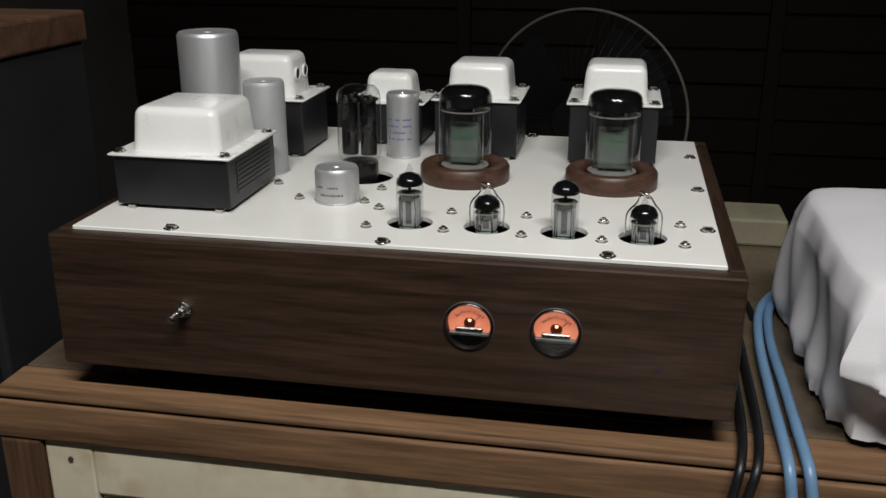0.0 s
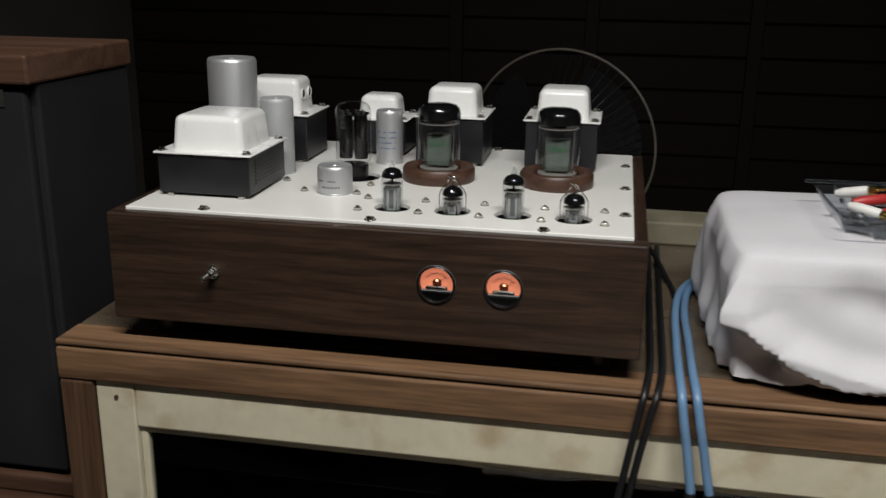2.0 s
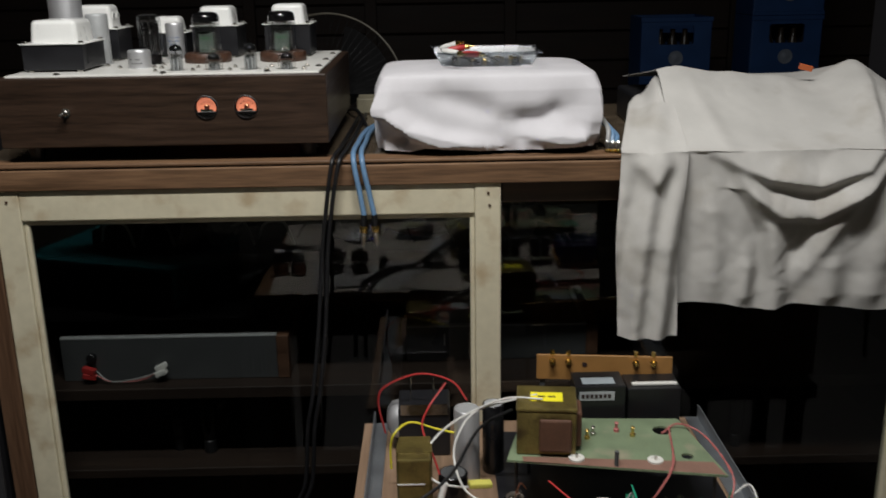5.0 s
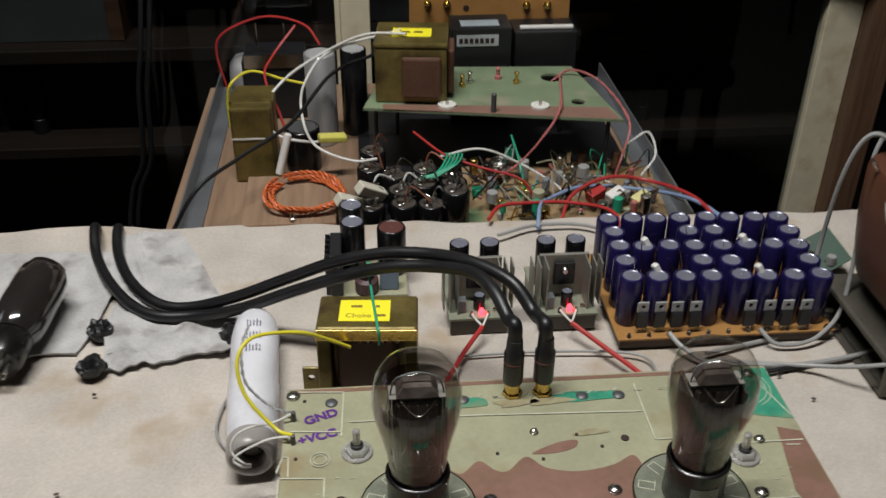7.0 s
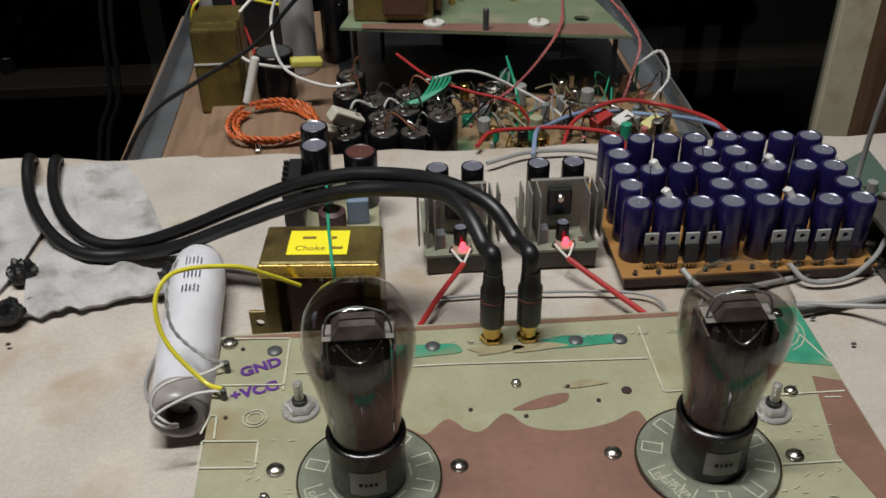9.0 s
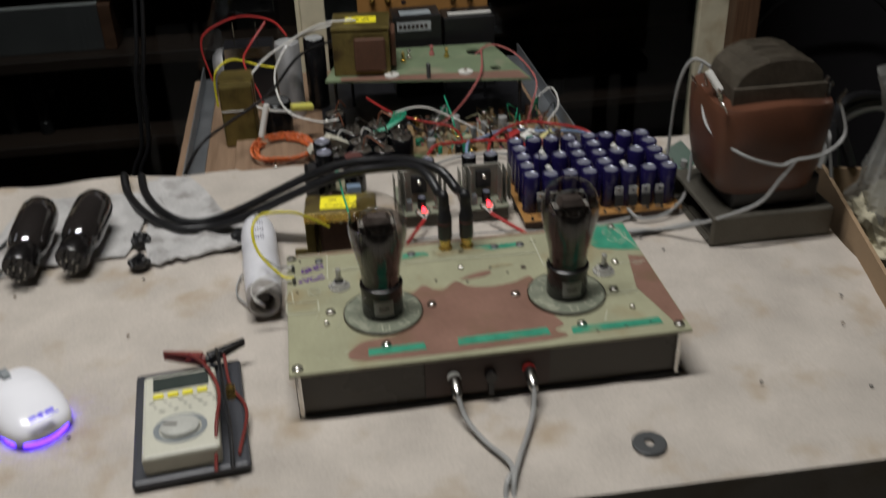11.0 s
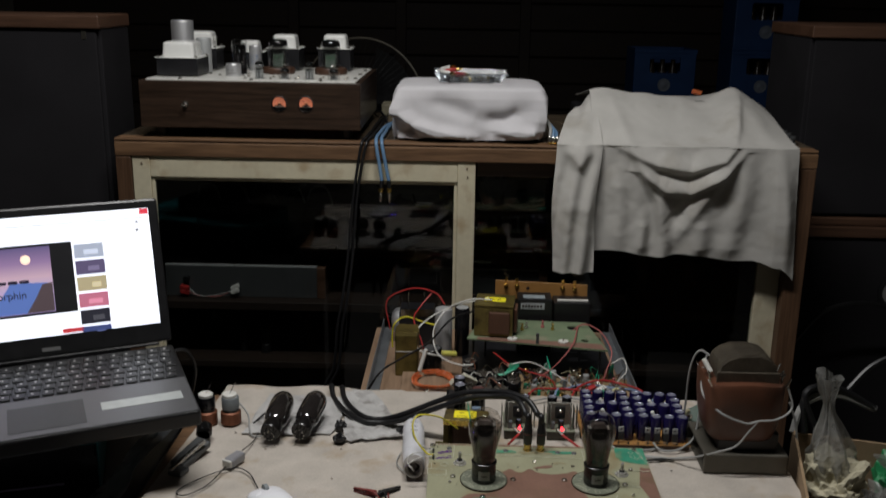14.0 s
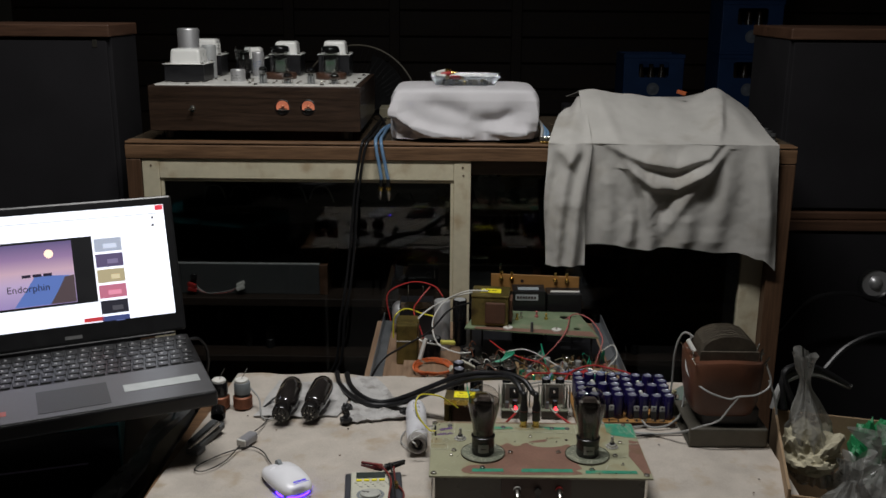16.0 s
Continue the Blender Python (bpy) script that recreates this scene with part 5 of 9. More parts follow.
sb = bmesh.new()
for q in ((0.8484, -0.7895, 0.847, -0.832), (0.8144, -0.8255, 0.8475, -0.828), (0.8088, -0.7865, 0.8484, -0.7895), (0.8094, -0.866, 0.8371, -0.8681), (0.8371, -0.8681, 0.837, -0.8856), (0.8094, -0.866, 0.8095, -0.8836), (0.8095, -0.8836, 0.837, -0.8856), (0.8111, -0.8482, 0.8078, -0.8609), (0.8103, -0.8481, 0.8144, -0.8484), (0.8144, -0.8484, 0.815, -0.865), (0.9339, -0.8193, 1.0444, -0.8237), (1.0461, -0.7961, 1.0461, -0.8505), (0.8522, -0.8192, 0.9339, -0.8193), (1.0474, -0.8506, 1.0729, -0.8501), (1.1277, -0.8617, 1.1363, -0.8623), (1.10, -0.858, 1.14, -0.858), (1.084, -0.905, 1.118, -0.905), (1.128, -0.79, 1.1415, -0.835), (1.075, -0.945, 1.082, -0.93)):
    joined(sb, silk_line(*q))
for cx, cy, r in ((1.118, -0.806, 0.017), (1.118, -0.806, 0.020), (1.121, -0.801, 0.0042), (1.122, -0.815, 0.0042), (0.834, -0.852, 0.006), (0.834, -0.852, 0.004)):
    for k in range(16):
        a, b = 2 * math.pi * k / 16, 2 * math.pi * (k + 1) / 16
        if r > 0.01 and not -1.2 < (a if a < math.pi else a - 2 * math.pi) < 1.3:
            continue
        joined(sb, silk_line(cx + r * math.cos(a), cy + r * math.sin(a), cx + r * math.cos(b), cy + r * math.sin(b), 0.0003))
random.seed(8)
for k in range(110):
    x, y = random.choice([(random.uniform(0.824, 0.856), random.uniform(-0.955, -0.865)), (random.uniform(1.082, 1.125), random.uniform(-0.93, -0.845)), (random.uniform(0.87, 1.08), -0.8015), (random.uniform(0.94, 1.08), -0.803)])
    joined(sb, silk_line(x, y, x + random.uniform(0.001, 0.004), y + random.choice([0, 0, 0.002]), 0.0002))
for x, y, w, h in ((0.917, -0.807, 0.026, 0.0055), (1.010, -0.806, 0.022, 0.0050)):
    part("green_area", flat(softened([(x - w, y - h * 0.6), (x - w * 0.4, y - h), (x + w * 0.3, y - h * 0.8), (x + w, y - h * 0.5), (x + w * 0.9, y + h * 0.8), (x + w * 0.2, y + h), (x - w * 0.8, y + h * 0.9)]), WZ + 0.0003, WZ + 0.0005), MASK_GREEN, pre)
SCORCH = mat("scorched_board", (0.285, 0.25, 0.15), 0.38, vary=0.3, scale=120, bump=0.05, stain=(0.33, 0.32, 0.21), stain_scale=90)
for x, y, w, h in ((0.9615, -0.809, 0.014, 0.0045), (0.984, -0.809, 0.015, 0.004), (1.006, -0.8405, 0.011, 0.003)):
    part("scorch_mark", flat(softened([(x + w * math.cos(a) * (1 + 0.35 * math.sin(3 * a + 40 * x)), y + h * math.sin(a) * (1 + 0.3 * math.cos(2 * a + 9 * y))) for a in (2 * math.pi * k / 9 for k in range(9))], 3), WZ + 0.00055, WZ + 0.0006), SCORCH, pre, "brown scorch mark")
tagged(part("silkscreen", sb, SILK, pre, "white printed lines"), kind="stuff")
PURPLE = mat("purple_marker", (0.10, 0.02, 0.22), 0.6, bump=0)
part("lettering", text_mesh("GND", 0.0100, pose(0.8243, -0.8196, WZ + 0.0005, 0, 0, 21.3), 0.0004), PURPLE, pre, "purple handwritten marking")
part("lettering", text_mesh("+VCC", 0.0098, pose(0.8205, -0.8376, WZ + 0.0005, 0, 0, 16.2), 0.0004), PURPLE, pre, "purple handwritten marking")
for x, y, r in ((0.847, -0.888, 0.0034), (0.935, -0.893, 0.0034), (1.010, -0.891, 0.0034), (1.097, -0.900, 0.0034), (0.890, -0.944, 0.0034), (1.055, -0.946, 0.0034), (0.817, -0.963, 0.0036), (1.134, -0.962, 0.0036), (0.970, -0.838, 0.0022), (0.8148, -0.7912, 0.0036), (1.128, -0.792, 0.0030), (1.112, -0.856, 0.0028), (0.843, -0.905, 0.002), (1.104, -0.93, 0.002)):
    screw(x, y, WZ + 0.0004, pre, r)
for x, y in ((0.8403, -0.7996), (0.928, -0.8035), (1.0083, -0.8055), (1.0331, -0.8064)):
    part("rivet", lathe([(0.0042, WZ), (0.0042, WZ + 0.0008), (0.003, WZ + 0.0018), (0, WZ + 0.002)], x, y, 18), GREY_METAL, pre, smooth=True)
for x, y in ((0.8225, -0.7965), (1.0271, -0.8476), (1.0110, -0.8538), (0.9442, -0.8551), (0.9720, -0.8620), (1.112, -0.9535), (1.09, -0.956), (1.065, -0.9575), (0.8190, -0.8500), (0.9970, -0.842)):
    part("drill_hole", cylinder(0.0027 if 1.02 < x < 1.03 else 0.0012, WZ + 0.0001, WZ + 0.0007, x, y, seg=14), INK, pre)
for x, y in ((0.8162, -0.8144), (0.8169, -0.8359)):
    part("pin", lathe([(0.0017, WZ), (0.0017, WZ + 0.0045), (0.0012, WZ + 0.0048), (0.0017, WZ + 0.0056), (0.0016, WZ + 0.0072), (0, WZ + 0.0078)], x, y, 10), GREY_METAL, pre, smooth=True)
ZINC = mat("zinc_plated_steel", (0.60, 0.59, 0.55), 0.24, 0.6, 0.25, 150, 0.1)
for n, (x, y) in enumerate(((0.857, -0.847), (1.097, -0.869))):
    pt = new("threaded_post")
    pt.parent = pre
    part("washer", lathe([(0.0040, WZ + 0.0003), (0.0098, WZ + 0.0003), (0.0100, WZ + 0.0010), (0.0095, WZ + 0.0016), (0.0040, WZ + 0.0016)], x, y, 24), ZINC, pt)
    part("nut", lathe([(0.0030, WZ + 0.0017), (0.0072, WZ + 0.0017), (0.0076, WZ + 0.0024), (0.0076, WZ + 0.0044), (0.0066, WZ + 0.0052), (0.0040, WZ + 0.0053), (0.0034, WZ + 0.0046)], x, y, 6), ZINC, pt)
    part("collar", lathe([(0.0040, WZ + 0.0053), (0.0040, WZ + 0.0075), (0.0026, WZ + 0.0078)], x, y, 14), BLACK_STEEL, pt, smooth=True)
    part("shaft", lathe([(0.0023 + (0.0002 if k % 2 else 0.0), WZ + 0.0078 + 0.0008 * k) for k in range(14)] + [(0.0016, WZ + 0.0190), (0, WZ + 0.0191)], x, y, 12), ZINC, pt)

DISC = mat("engraved_socket_disc", (0.19, 0.205, 0.155), 0.33, 0.1, 0.3, 60, 0.08, stain=(0.26, 0.27, 0.20), stain_scale=40, coat=0.2)
TRIODE_GLASS = glass("brown_tinted_glass", (0.97, 0.95, 0.93), 0.012, 0.94)
HAZE = glass("getter_hazed_glass", (0.50, 0.47, 0.455), 0.05, 0.72)


ANODE = mat("aged_nickel_anode", (0.085, 0.068, 0.060), 0.36, 0.3, 0.5, 90, 0.25, stain=(0.17, 0.145, 0.13), stain_scale=70)


def triode(x, y):
    v = new("triode_valve")
    v.parent, v["label"] = pre, "large pear-shaped glass triode in a black base"
    part("socket_disc", lathe([(0, WZ + 0.0006), (0.0335, WZ + 0.0006), (0.034, WZ + 0.0012), (0.0335, WZ + 0.0026), (0.026, WZ + 0.0028), (0, WZ + 0.0028)], x, y, 48), DISC, v, "grey engraved socket disc", True)
    dl = bmesh.new()
    for k in range(10):
        a = 0.3 + k * 0.63
        t = silk_line(0.022, -0.003, 0.031, -0.003, 0.0003, z=WZ + 0.0029)
        joined(t, silk_line(0.022, 0.003, 0.031, 0.003, 0.0003, z=WZ + 0.0029))
        joined(t, silk_line(0.031, -0.003, 0.031, 0.003, 0.0003, z=WZ + 0.0029))
        joined(dl, turned(t, pose(x, y, 0, 0, 0, math.degrees(a))))
    for k in range(7):
        a = 0.1 + k * 0.9
        joined(dl, turned(silk_line(0.0195 + 0.002 * (k % 2), -0.004, 0.0195 + 0.002 * (k % 2), 0.004, 0.0003, z=WZ + 0.0029), pose(x, y, 0, 0, 0, math.degrees(a))))
    part("rim_edge", lathe([(0.0336, WZ + 0.0006), (0.0345, WZ + 0.0008), (0.0345, WZ + 0.0027), (0.0336, WZ + 0.0030)], x, y, 48), LAMINATE, v, "dark cut edge", True)
    joined(dl, text_mesh("DIGITAL", 0.0042, pose(x - 0.0285, y - 0.0085, WZ + 0.0029, 0, 0, -62)))
    joined(dl, text_mesh("METER", 0.0042, pose(x - 0.0225, y - 0.0135, WZ + 0.0029, 0, 0, -62)))
    part("engraving", dl, SILK, v)
    z0 = WZ + 0.0029
    part("base", lathe([(0, z0), (0.0170, z0), (0.0176, z0 + 0.002), (0.0176, z0 + 0.026), (0.0184, z0 + 0.0265), (0.0184, z0 + 0.0295), (0.0172, z0 + 0.0305), (0.0165, z0 + 0.0305)], x, y, 36), BAKELITE, v, "black moulded base", True)
    lab = bmesh.new()
    for k in range(8):
        a0 = -1.57 - 0.48 + 0.12 * k
        q = [lab.verts.new((x + 0.0178 * math.cos(a), y + 0.0178 * math.sin(a), z)) for a in (a0, a0 + 0.12) for z in (z0 + 0.006, z0 + 0.020)]
        lab.faces.new((q[0], q[2], q[3], q[1]))
    part("paper_tag", lab, mat("grey_paper_tag", (0.36, 0.36, 0.34), 0.8), v, "grey paper tag")
    lb = bmesh.new()
    for a0, w in ((-1.80, 0.10), (-1.66, 0.07), (-1.55, 0.10), (-1.41, 0.08)):
        q = [lb.verts.new((x + 0.01795 * math.cos(a), y + 0.01795 * math.sin(a), z)) for a in (a0, a0 + w) for z in (z0 + 0.0115, z0 + 0.0138)]
        lb.faces.new((q[0], q[2], q[3], q[1]))
    part("tag_mark", lb, INK, v)
    zt = 0.9085
    prof = [(0.0160, z0 + 0.030), (0.0163, z0 + 0.036), (0.0178, z0 + 0.048), (0.0205, z0 + 0.060), (0.0232, z0 + 0.071), (0.0244, z0 + 0.080), (0.0242, z0 + 0.088), (0.0222, z0 + 0.097), (0.0182, z0 + 0.1035), (0.0120, z0 + 0.1080), (0.006, z0 + 0.1098), (0, z0 + 0.1103)]
    g = part("envelope", lathe(prof, x, y, 44), TRIODE_GLASS, v, "clear glass bulb", True)
    g.visible_shadow = False
    part("smoke", lathe([(r * 0.965, z) for r, z in prof[:7]], x, y, 32), HAZE, v, "dark getter film", True).visible_shadow = False
    part("anode", box(x - 0.0132, x + 0.0132, y - 0.0065, y + 0.0065, z0 + 0.037, z0 + 0.086, 0.003), ANODE, v, "dark carbonised anode")
    for k in range(5):
        part("anode_rib", box(x - 0.0105 + 0.0050 * k, x - 0.0095 + 0.0050 * k, y - 0.0078, y - 0.0066, z0 + 0.046, z0 + 0.084, 0.0003, 1), ANODE, v)
    for dx in (-0.0156, 0.0146):
        part("anode_wing", box(x + dx, x + dx + 0.0010, y - 0.0100, y + 0.0100, z0 + 0.052, z0 + 0.084), ANODE, v)
    roof = lathe([(0.0150, z0 + 0.0882), (0.0152, z0 + 0.0888), (0.0105, z0 + 0.0935), (0.0100, z0 + 0.0940), (0, z0 + 0.0940)], seg=4)
    part("top_shield", turned(roof, pose(x, y, 0) @ Matrix.Diagonal((1.05, 0.66, 1, 1)) @ pose(0, 0, 0, 0, 0, 45)), ANODE, v, "dark metal top shield")
    part("mica", box(x - 0.0150, x + 0.0150, y - 0.0055, y + 0.0055, z0 + 0.0868, z0 + 0.0874), MICA, v)
    part("frame_wire", tube([(x - 0.0140, y - 0.002, z0 + 0.036), (x - 0.0140, y - 0.002, z0 + 0.090), (x - 0.006, y, z0 + 0.099), (x + 0.006, y, z0 + 0.099), (x + 0.0140, y - 0.002, z0 + 0.090), (x + 0.0140, y - 0.002, z0 + 0.036)], 0.0005, 6, 4), TUBE_GREY, v, smooth=True)
    part("filament_hook", tube([(x - 0.009, y - 0.008, z0 + 0.088), (x - 0.002, y - 0.0105, z0 + 0.0800), (x + 0.003, y - 0.0105, z0 + 0.0800), (x + 0.010, y - 0.008, z0 + 0.088)], 0.0005, 5, 3), CHROME, v)
    # Bright wire loops added to imitate silver glints low in the bulb.
    for k, (dx, dz) in enumerate(((-0.008, 0.0), (-0.003, 0.004), (0.004, 0.002), (0.008, 0.005))):
        part("glint_wire", tube([(x + dx * 0.5, y - 0.003, z0 + 0.034), (x + dx, y - 0.009, z0 + 0.042 + dz), (x + dx * 1.2, y - 0.010, z0 + 0.049 + dz), (x + dx * 0.8, y - 0.007, z0 + 0.054 + dz)], 0.0005, 5, 4), CHROME, v)
    for dx in (-0.006, 0.0, 0.006):
        part("lead_wire", cylinder(0.0005, z0 + 0.031, z0 + 0.040, x + dx, y, seg=6), CHROME, v)
    part("stem", lathe([(0.007, z0 + 0.0305), (0.006, z0 + 0.036), (0.003, z0 + 0.040), (0, z0 + 0.041)], x, y, 16), FROST, v, smooth=True)
    return v


triode(*T1)
triode(*T2)
for k, x in enumerate((0.9615, 0.982)):
    y = -0.800
    jk = new("output_jack")
    jk.parent, jk["label"] = pre, "gold plated output jack with black cable plug"
    part("nut", cylinder(0.0068, WZ + 0.0006, WZ + 0.0034, x, y, 0.0005, 6), BRASS, jk)
    part("barrel", lathe([(0.0050, WZ + 0.0035), (0.0050, WZ + 0.0085), (0.0056, WZ + 0.009), (0.0056, WZ + 0.0115), (0, WZ + 0.0115)], x, y, 18), BRASS, jk, smooth=True)
    part("plug_body", lathe([(0.0064, WZ + 0.0118), (0.0068, WZ + 0.0125), (0.0068, WZ + 0.028), (0.0062, WZ + 0.0285), (0.0062, WZ + 0.030), (0.0068, WZ + 0.0305), (0.0068, WZ + 0.036), (0.0058, WZ + 0.0375), (0.0052, WZ + 0.047), (0, WZ + 0.048)], x, y, 22), BLACK_PLASTIC, jk, smooth=True)
    part("plug_ring", lathe([(0.0063, WZ + 0.0283), (0.0069, WZ + 0.0285), (0.0069, WZ + 0.0298), (0.0063, WZ + 0.030)], x, y, 22), mat("dull_red_ring", (0.12, 0.03, 0.025), 0.5), jk)
part("jack_plate", box(0.918, 1.022, WY0 + 0.0012, WY0 + 0.0038, BZ + 0.006, WZ - 0.004), mat("brown_jack_plate", (0.045, 0.022, 0.015), 0.5), pre)
for x, col in ((0.9415, WHITE_PVC), (1.004, RED_PVC)):
    ij = new("input_jack")
    ij.parent, ij["label"] = pre, "steel audio plug in the front input jack"
    m = pose(x, WY0 + 0.001, 0.7745, 90, 0, 0)
    part("collar", turned(cylinder(0.0056, 0.0, 0.003, seg=18), m), col, ij)
    part("plug", turned(lathe([(0.0050, 0.003), (0.0054, 0.004), (0.0054, 0.013), (0.0044, 0.019), (0.0030, 0.022), (0, 0.022)], seg=20), m @ pose(0, 0, 0, 14)), CHROME, ij, smooth=True)
part("centre_jack", turned(cylinder(0.005, 0, 0.006, seg=18), pose(0.972, WY0 + 0.001, 0.7735, 90)), BAKELITE, pre)
for x, dx in ((0.9415, 1), (1.004, -1)):
    cable("input_cable", [(x, WY0 - 0.020, 0.7700), (x + 0.004 * dx, WY0 - 0.034, 0.7590), (x + 0.014 * dx, WY0 - 0.056, 0.7545), (0.973 - 0.002 * dx, WY0 - 0.088, 0.7545), (0.965 - 0.003 * dx, WY0 - 0.108, 0.751), (0.962 - 0.003 * dx, WY0 - 0.130, 0.700), (0.958, WY0 - 0.13, 0.45)], 0.0021, GREY_PVC, "grey signal cable running over the bench front", group="grey input cables")
part("drain_strap", box(0.9700, 0.9745, WY0 - 0.0015, WY0 + 0.0010, BZ + 0.002, 0.770), RUBBER, pre)

# choke
OLIVE = mat("varnished_brass_steel", (0.175, 0.135, 0.042), 0.32, 0.5, 0.45, 40, 0.2, stain=(0.075, 0.052, 0.02), stain_scale=36)
YLAB = mat("yellow_label", (0.86, 0.76, 0.02), 0.6, vary=0.06, bump=0.02)
PAPERW = mat("brown_winding_paper", (0.10, 0.045, 0.025), 0.6, vary=0.3, scale=60, bump=0.2)
ch = thing("choke", "varnished iron-cored choke with a yellow label", "choke")
MC = pose(0.8665, -0.733, 0, 0, 0, -4.4)
part("core", turned(box(-0.0335, 0.0335, 0.0042, 0.0195, 0.7505, 0.8128, 0.002), MC), OLIVE, ch)
part("top_bracket", turned(box(-0.0355, 0.0355, -0.0205, 0.0205, 0.8132, 0.8215, 0.002), MC), OLIVE, ch)
for a, b in ((-0.0355, -0.0262), (0.0262, 0.0355)):
    part("side_bracket", turned(box(a, b, -0.0205, 0.0205, 0.7505, 0.8130, 0.0012), MC), OLIVE, ch)
part("front_lip", turned(box(-0.0358, 0.0358, -0.0224, -0.0207, 0.8120, 0.8212, 0.0008), MC), BRASS, ch, "rubbed bright brass lip")
part("winding", turned(box(-0.0220, 0.0220, -0.0170, 0.0040, 0.7515, 0.8090, 0.004), MC), PAPERW, ch, "brown paper wound coil")
part("bobbin", turned(box(-0.0258, 0.0258, -0.0185, 0.0035, 0.8092, 0.8118, 0.0006, 1), MC), mat("amber_bobbin", (0.11, 0.05, 0.018), 0.45), ch)
part("flange", turned(cut(box(-0.0500, -0.0358, -0.0035, -0.0005, 0.7505, 0.7725, 0.0012), [turned(cylinder(0.0028, -0.01, 0.01, seg=14), pose(-0.0435, 0, 0.7635, 90))]), MC), OLIVE, ch, "drilled mounting ear")
lb = new("yellow_label")
lb.parent = ch
ML = MC @ pose(-0.0020, 0.0008, 0.8216)
part("paper", turned(box(-0.0180, 0.0180, -0.0128, 0.0128, 0, 0.0003), ML), YLAB, lb)
PENCIL = mat("pencil", (0.22, 0.15, 0.02), 0.7, bump=0)
part("writing", text_mesh("Choke", 0.0068, ML @ pose(-0.0135, -0.0085, 0.0004)), PENCIL, lb)
for x0, x1, y in ((-0.010, -0.002, 0.0048), (0.0075, 0.0105, 0.0048), (0.0075, 0.0150, -0.0062)):
    part("writing", turned(box(x0, x1, y - 0.0012, y + 0.0012, 0, 0.0002), ML @ pose(0, 0, 0.0004)), PENCIL, lb)
for k in range(6):
    part("solder_tag", turned(box(-0.0065 + 0.0052 * k, -0.0038 + 0.0052 * k, -0.0200, -0.0187, 0.8075, 0.8118, 0.0004, 1), MC), CHROME if k % 2 else COPPER, ch)

# capacitor supply behind it
ps = thing("capacitor_supply", "small supply board with tall black capacitors", "circuit board")
part("board", box(0.835, 0.900, -0.625, -0.555, 0.758, 0.760), MASK_PALE, ps)
for x in (0.84, 0.895):
    for y in (-0.62, -0.56):
        part("standoff", cylinder(0.0025, 0.7505, 0.7578, x, y, seg=10), CHROME, ps)


def electrolytic(x, y, z0, r, h, parent, sleeve, top=None, seg=20, name="capacitor", rim=0.84):
    c = new(name)
    c.parent = parent
    part("sleeve", lathe([(0, z0), (r * 0.95, z0), (r, z0 + 0.001), (r, z0 + h - 0.0015), (r * 0.95, z0 + h - 0.0004), (r * (rim + 0.04), z0 + h), (r * rim, z0 + h - 0.0003)], x, y, seg), sleeve, c, smooth=True)
    part("top", lathe([(r * rim, z0 + h - 0.0003), (r * (rim - 0.05), z0 + h - 0.0007), (r * 0.12, z0 + h - 0.0006), (r * 0.08, z0 + h - 0.0010), (0, z0 + h - 0.0010)], x, y, seg), top or ALU_DULL, c, "bare metal top")
    return c


NAVY = mat("navy_sleeve", (0.011, 0.008, 0.055), 0.24, vary=0.2, scale=70, bump=0.03, own=0.2)
BLKSL = mat("black_sleeve", (0.006, 0.006, 0.007), 0.22, vary=0.2, scale=70, bump=0.03)
PALETOP = mat("pale_metal_top", (0.30, 0.31, 0.38), 0.33, 0.6, vary=0.15, scale=90, bump=0.05)
for x, y, h in ((0.8555, -0.5882, 0.052), (0.8547, -0.5655, 0.0558)):
    electrolytic(x, y, 0.7602, 0.0105, h, ps, BLKSL, PALETOP)
electrolytic(0.8885, -0.5861, 0.7602, 0.0125, 0.044, ps, BLKSL, mat("maroon_top", (0.10, 0.035, 0.03), 0.4))
part("film_capacitor", box(0.877, 0.893, -0.618, -0.609, 0.7602, 0.780, 0.001), mat("slate_blue_film", (0.16, 0.22, 0.30), 0.45), ps)
part("heat_sink", box(0.836, 0.846, -0.624, -0.585, 0.7602, 0.800, 0.001), BLACK_STEEL, ps)
for k in range(5):
    part("heat_fin", box(0.832, 0.8358, -0.622 + 0.008 * k, -0.620 + 0.008 * k, 0.7605, 0.800), BLACK_STEEL, ps)
part("coil", lathe([(0.0065, 0.7602), (0.010, 0.762), (0.010, 0.772), (0.0065, 0.774)], 0.866, -0.617, 18), mat("dull_maroon", (0.07, 0.03, 0.03), 0.5), ps)

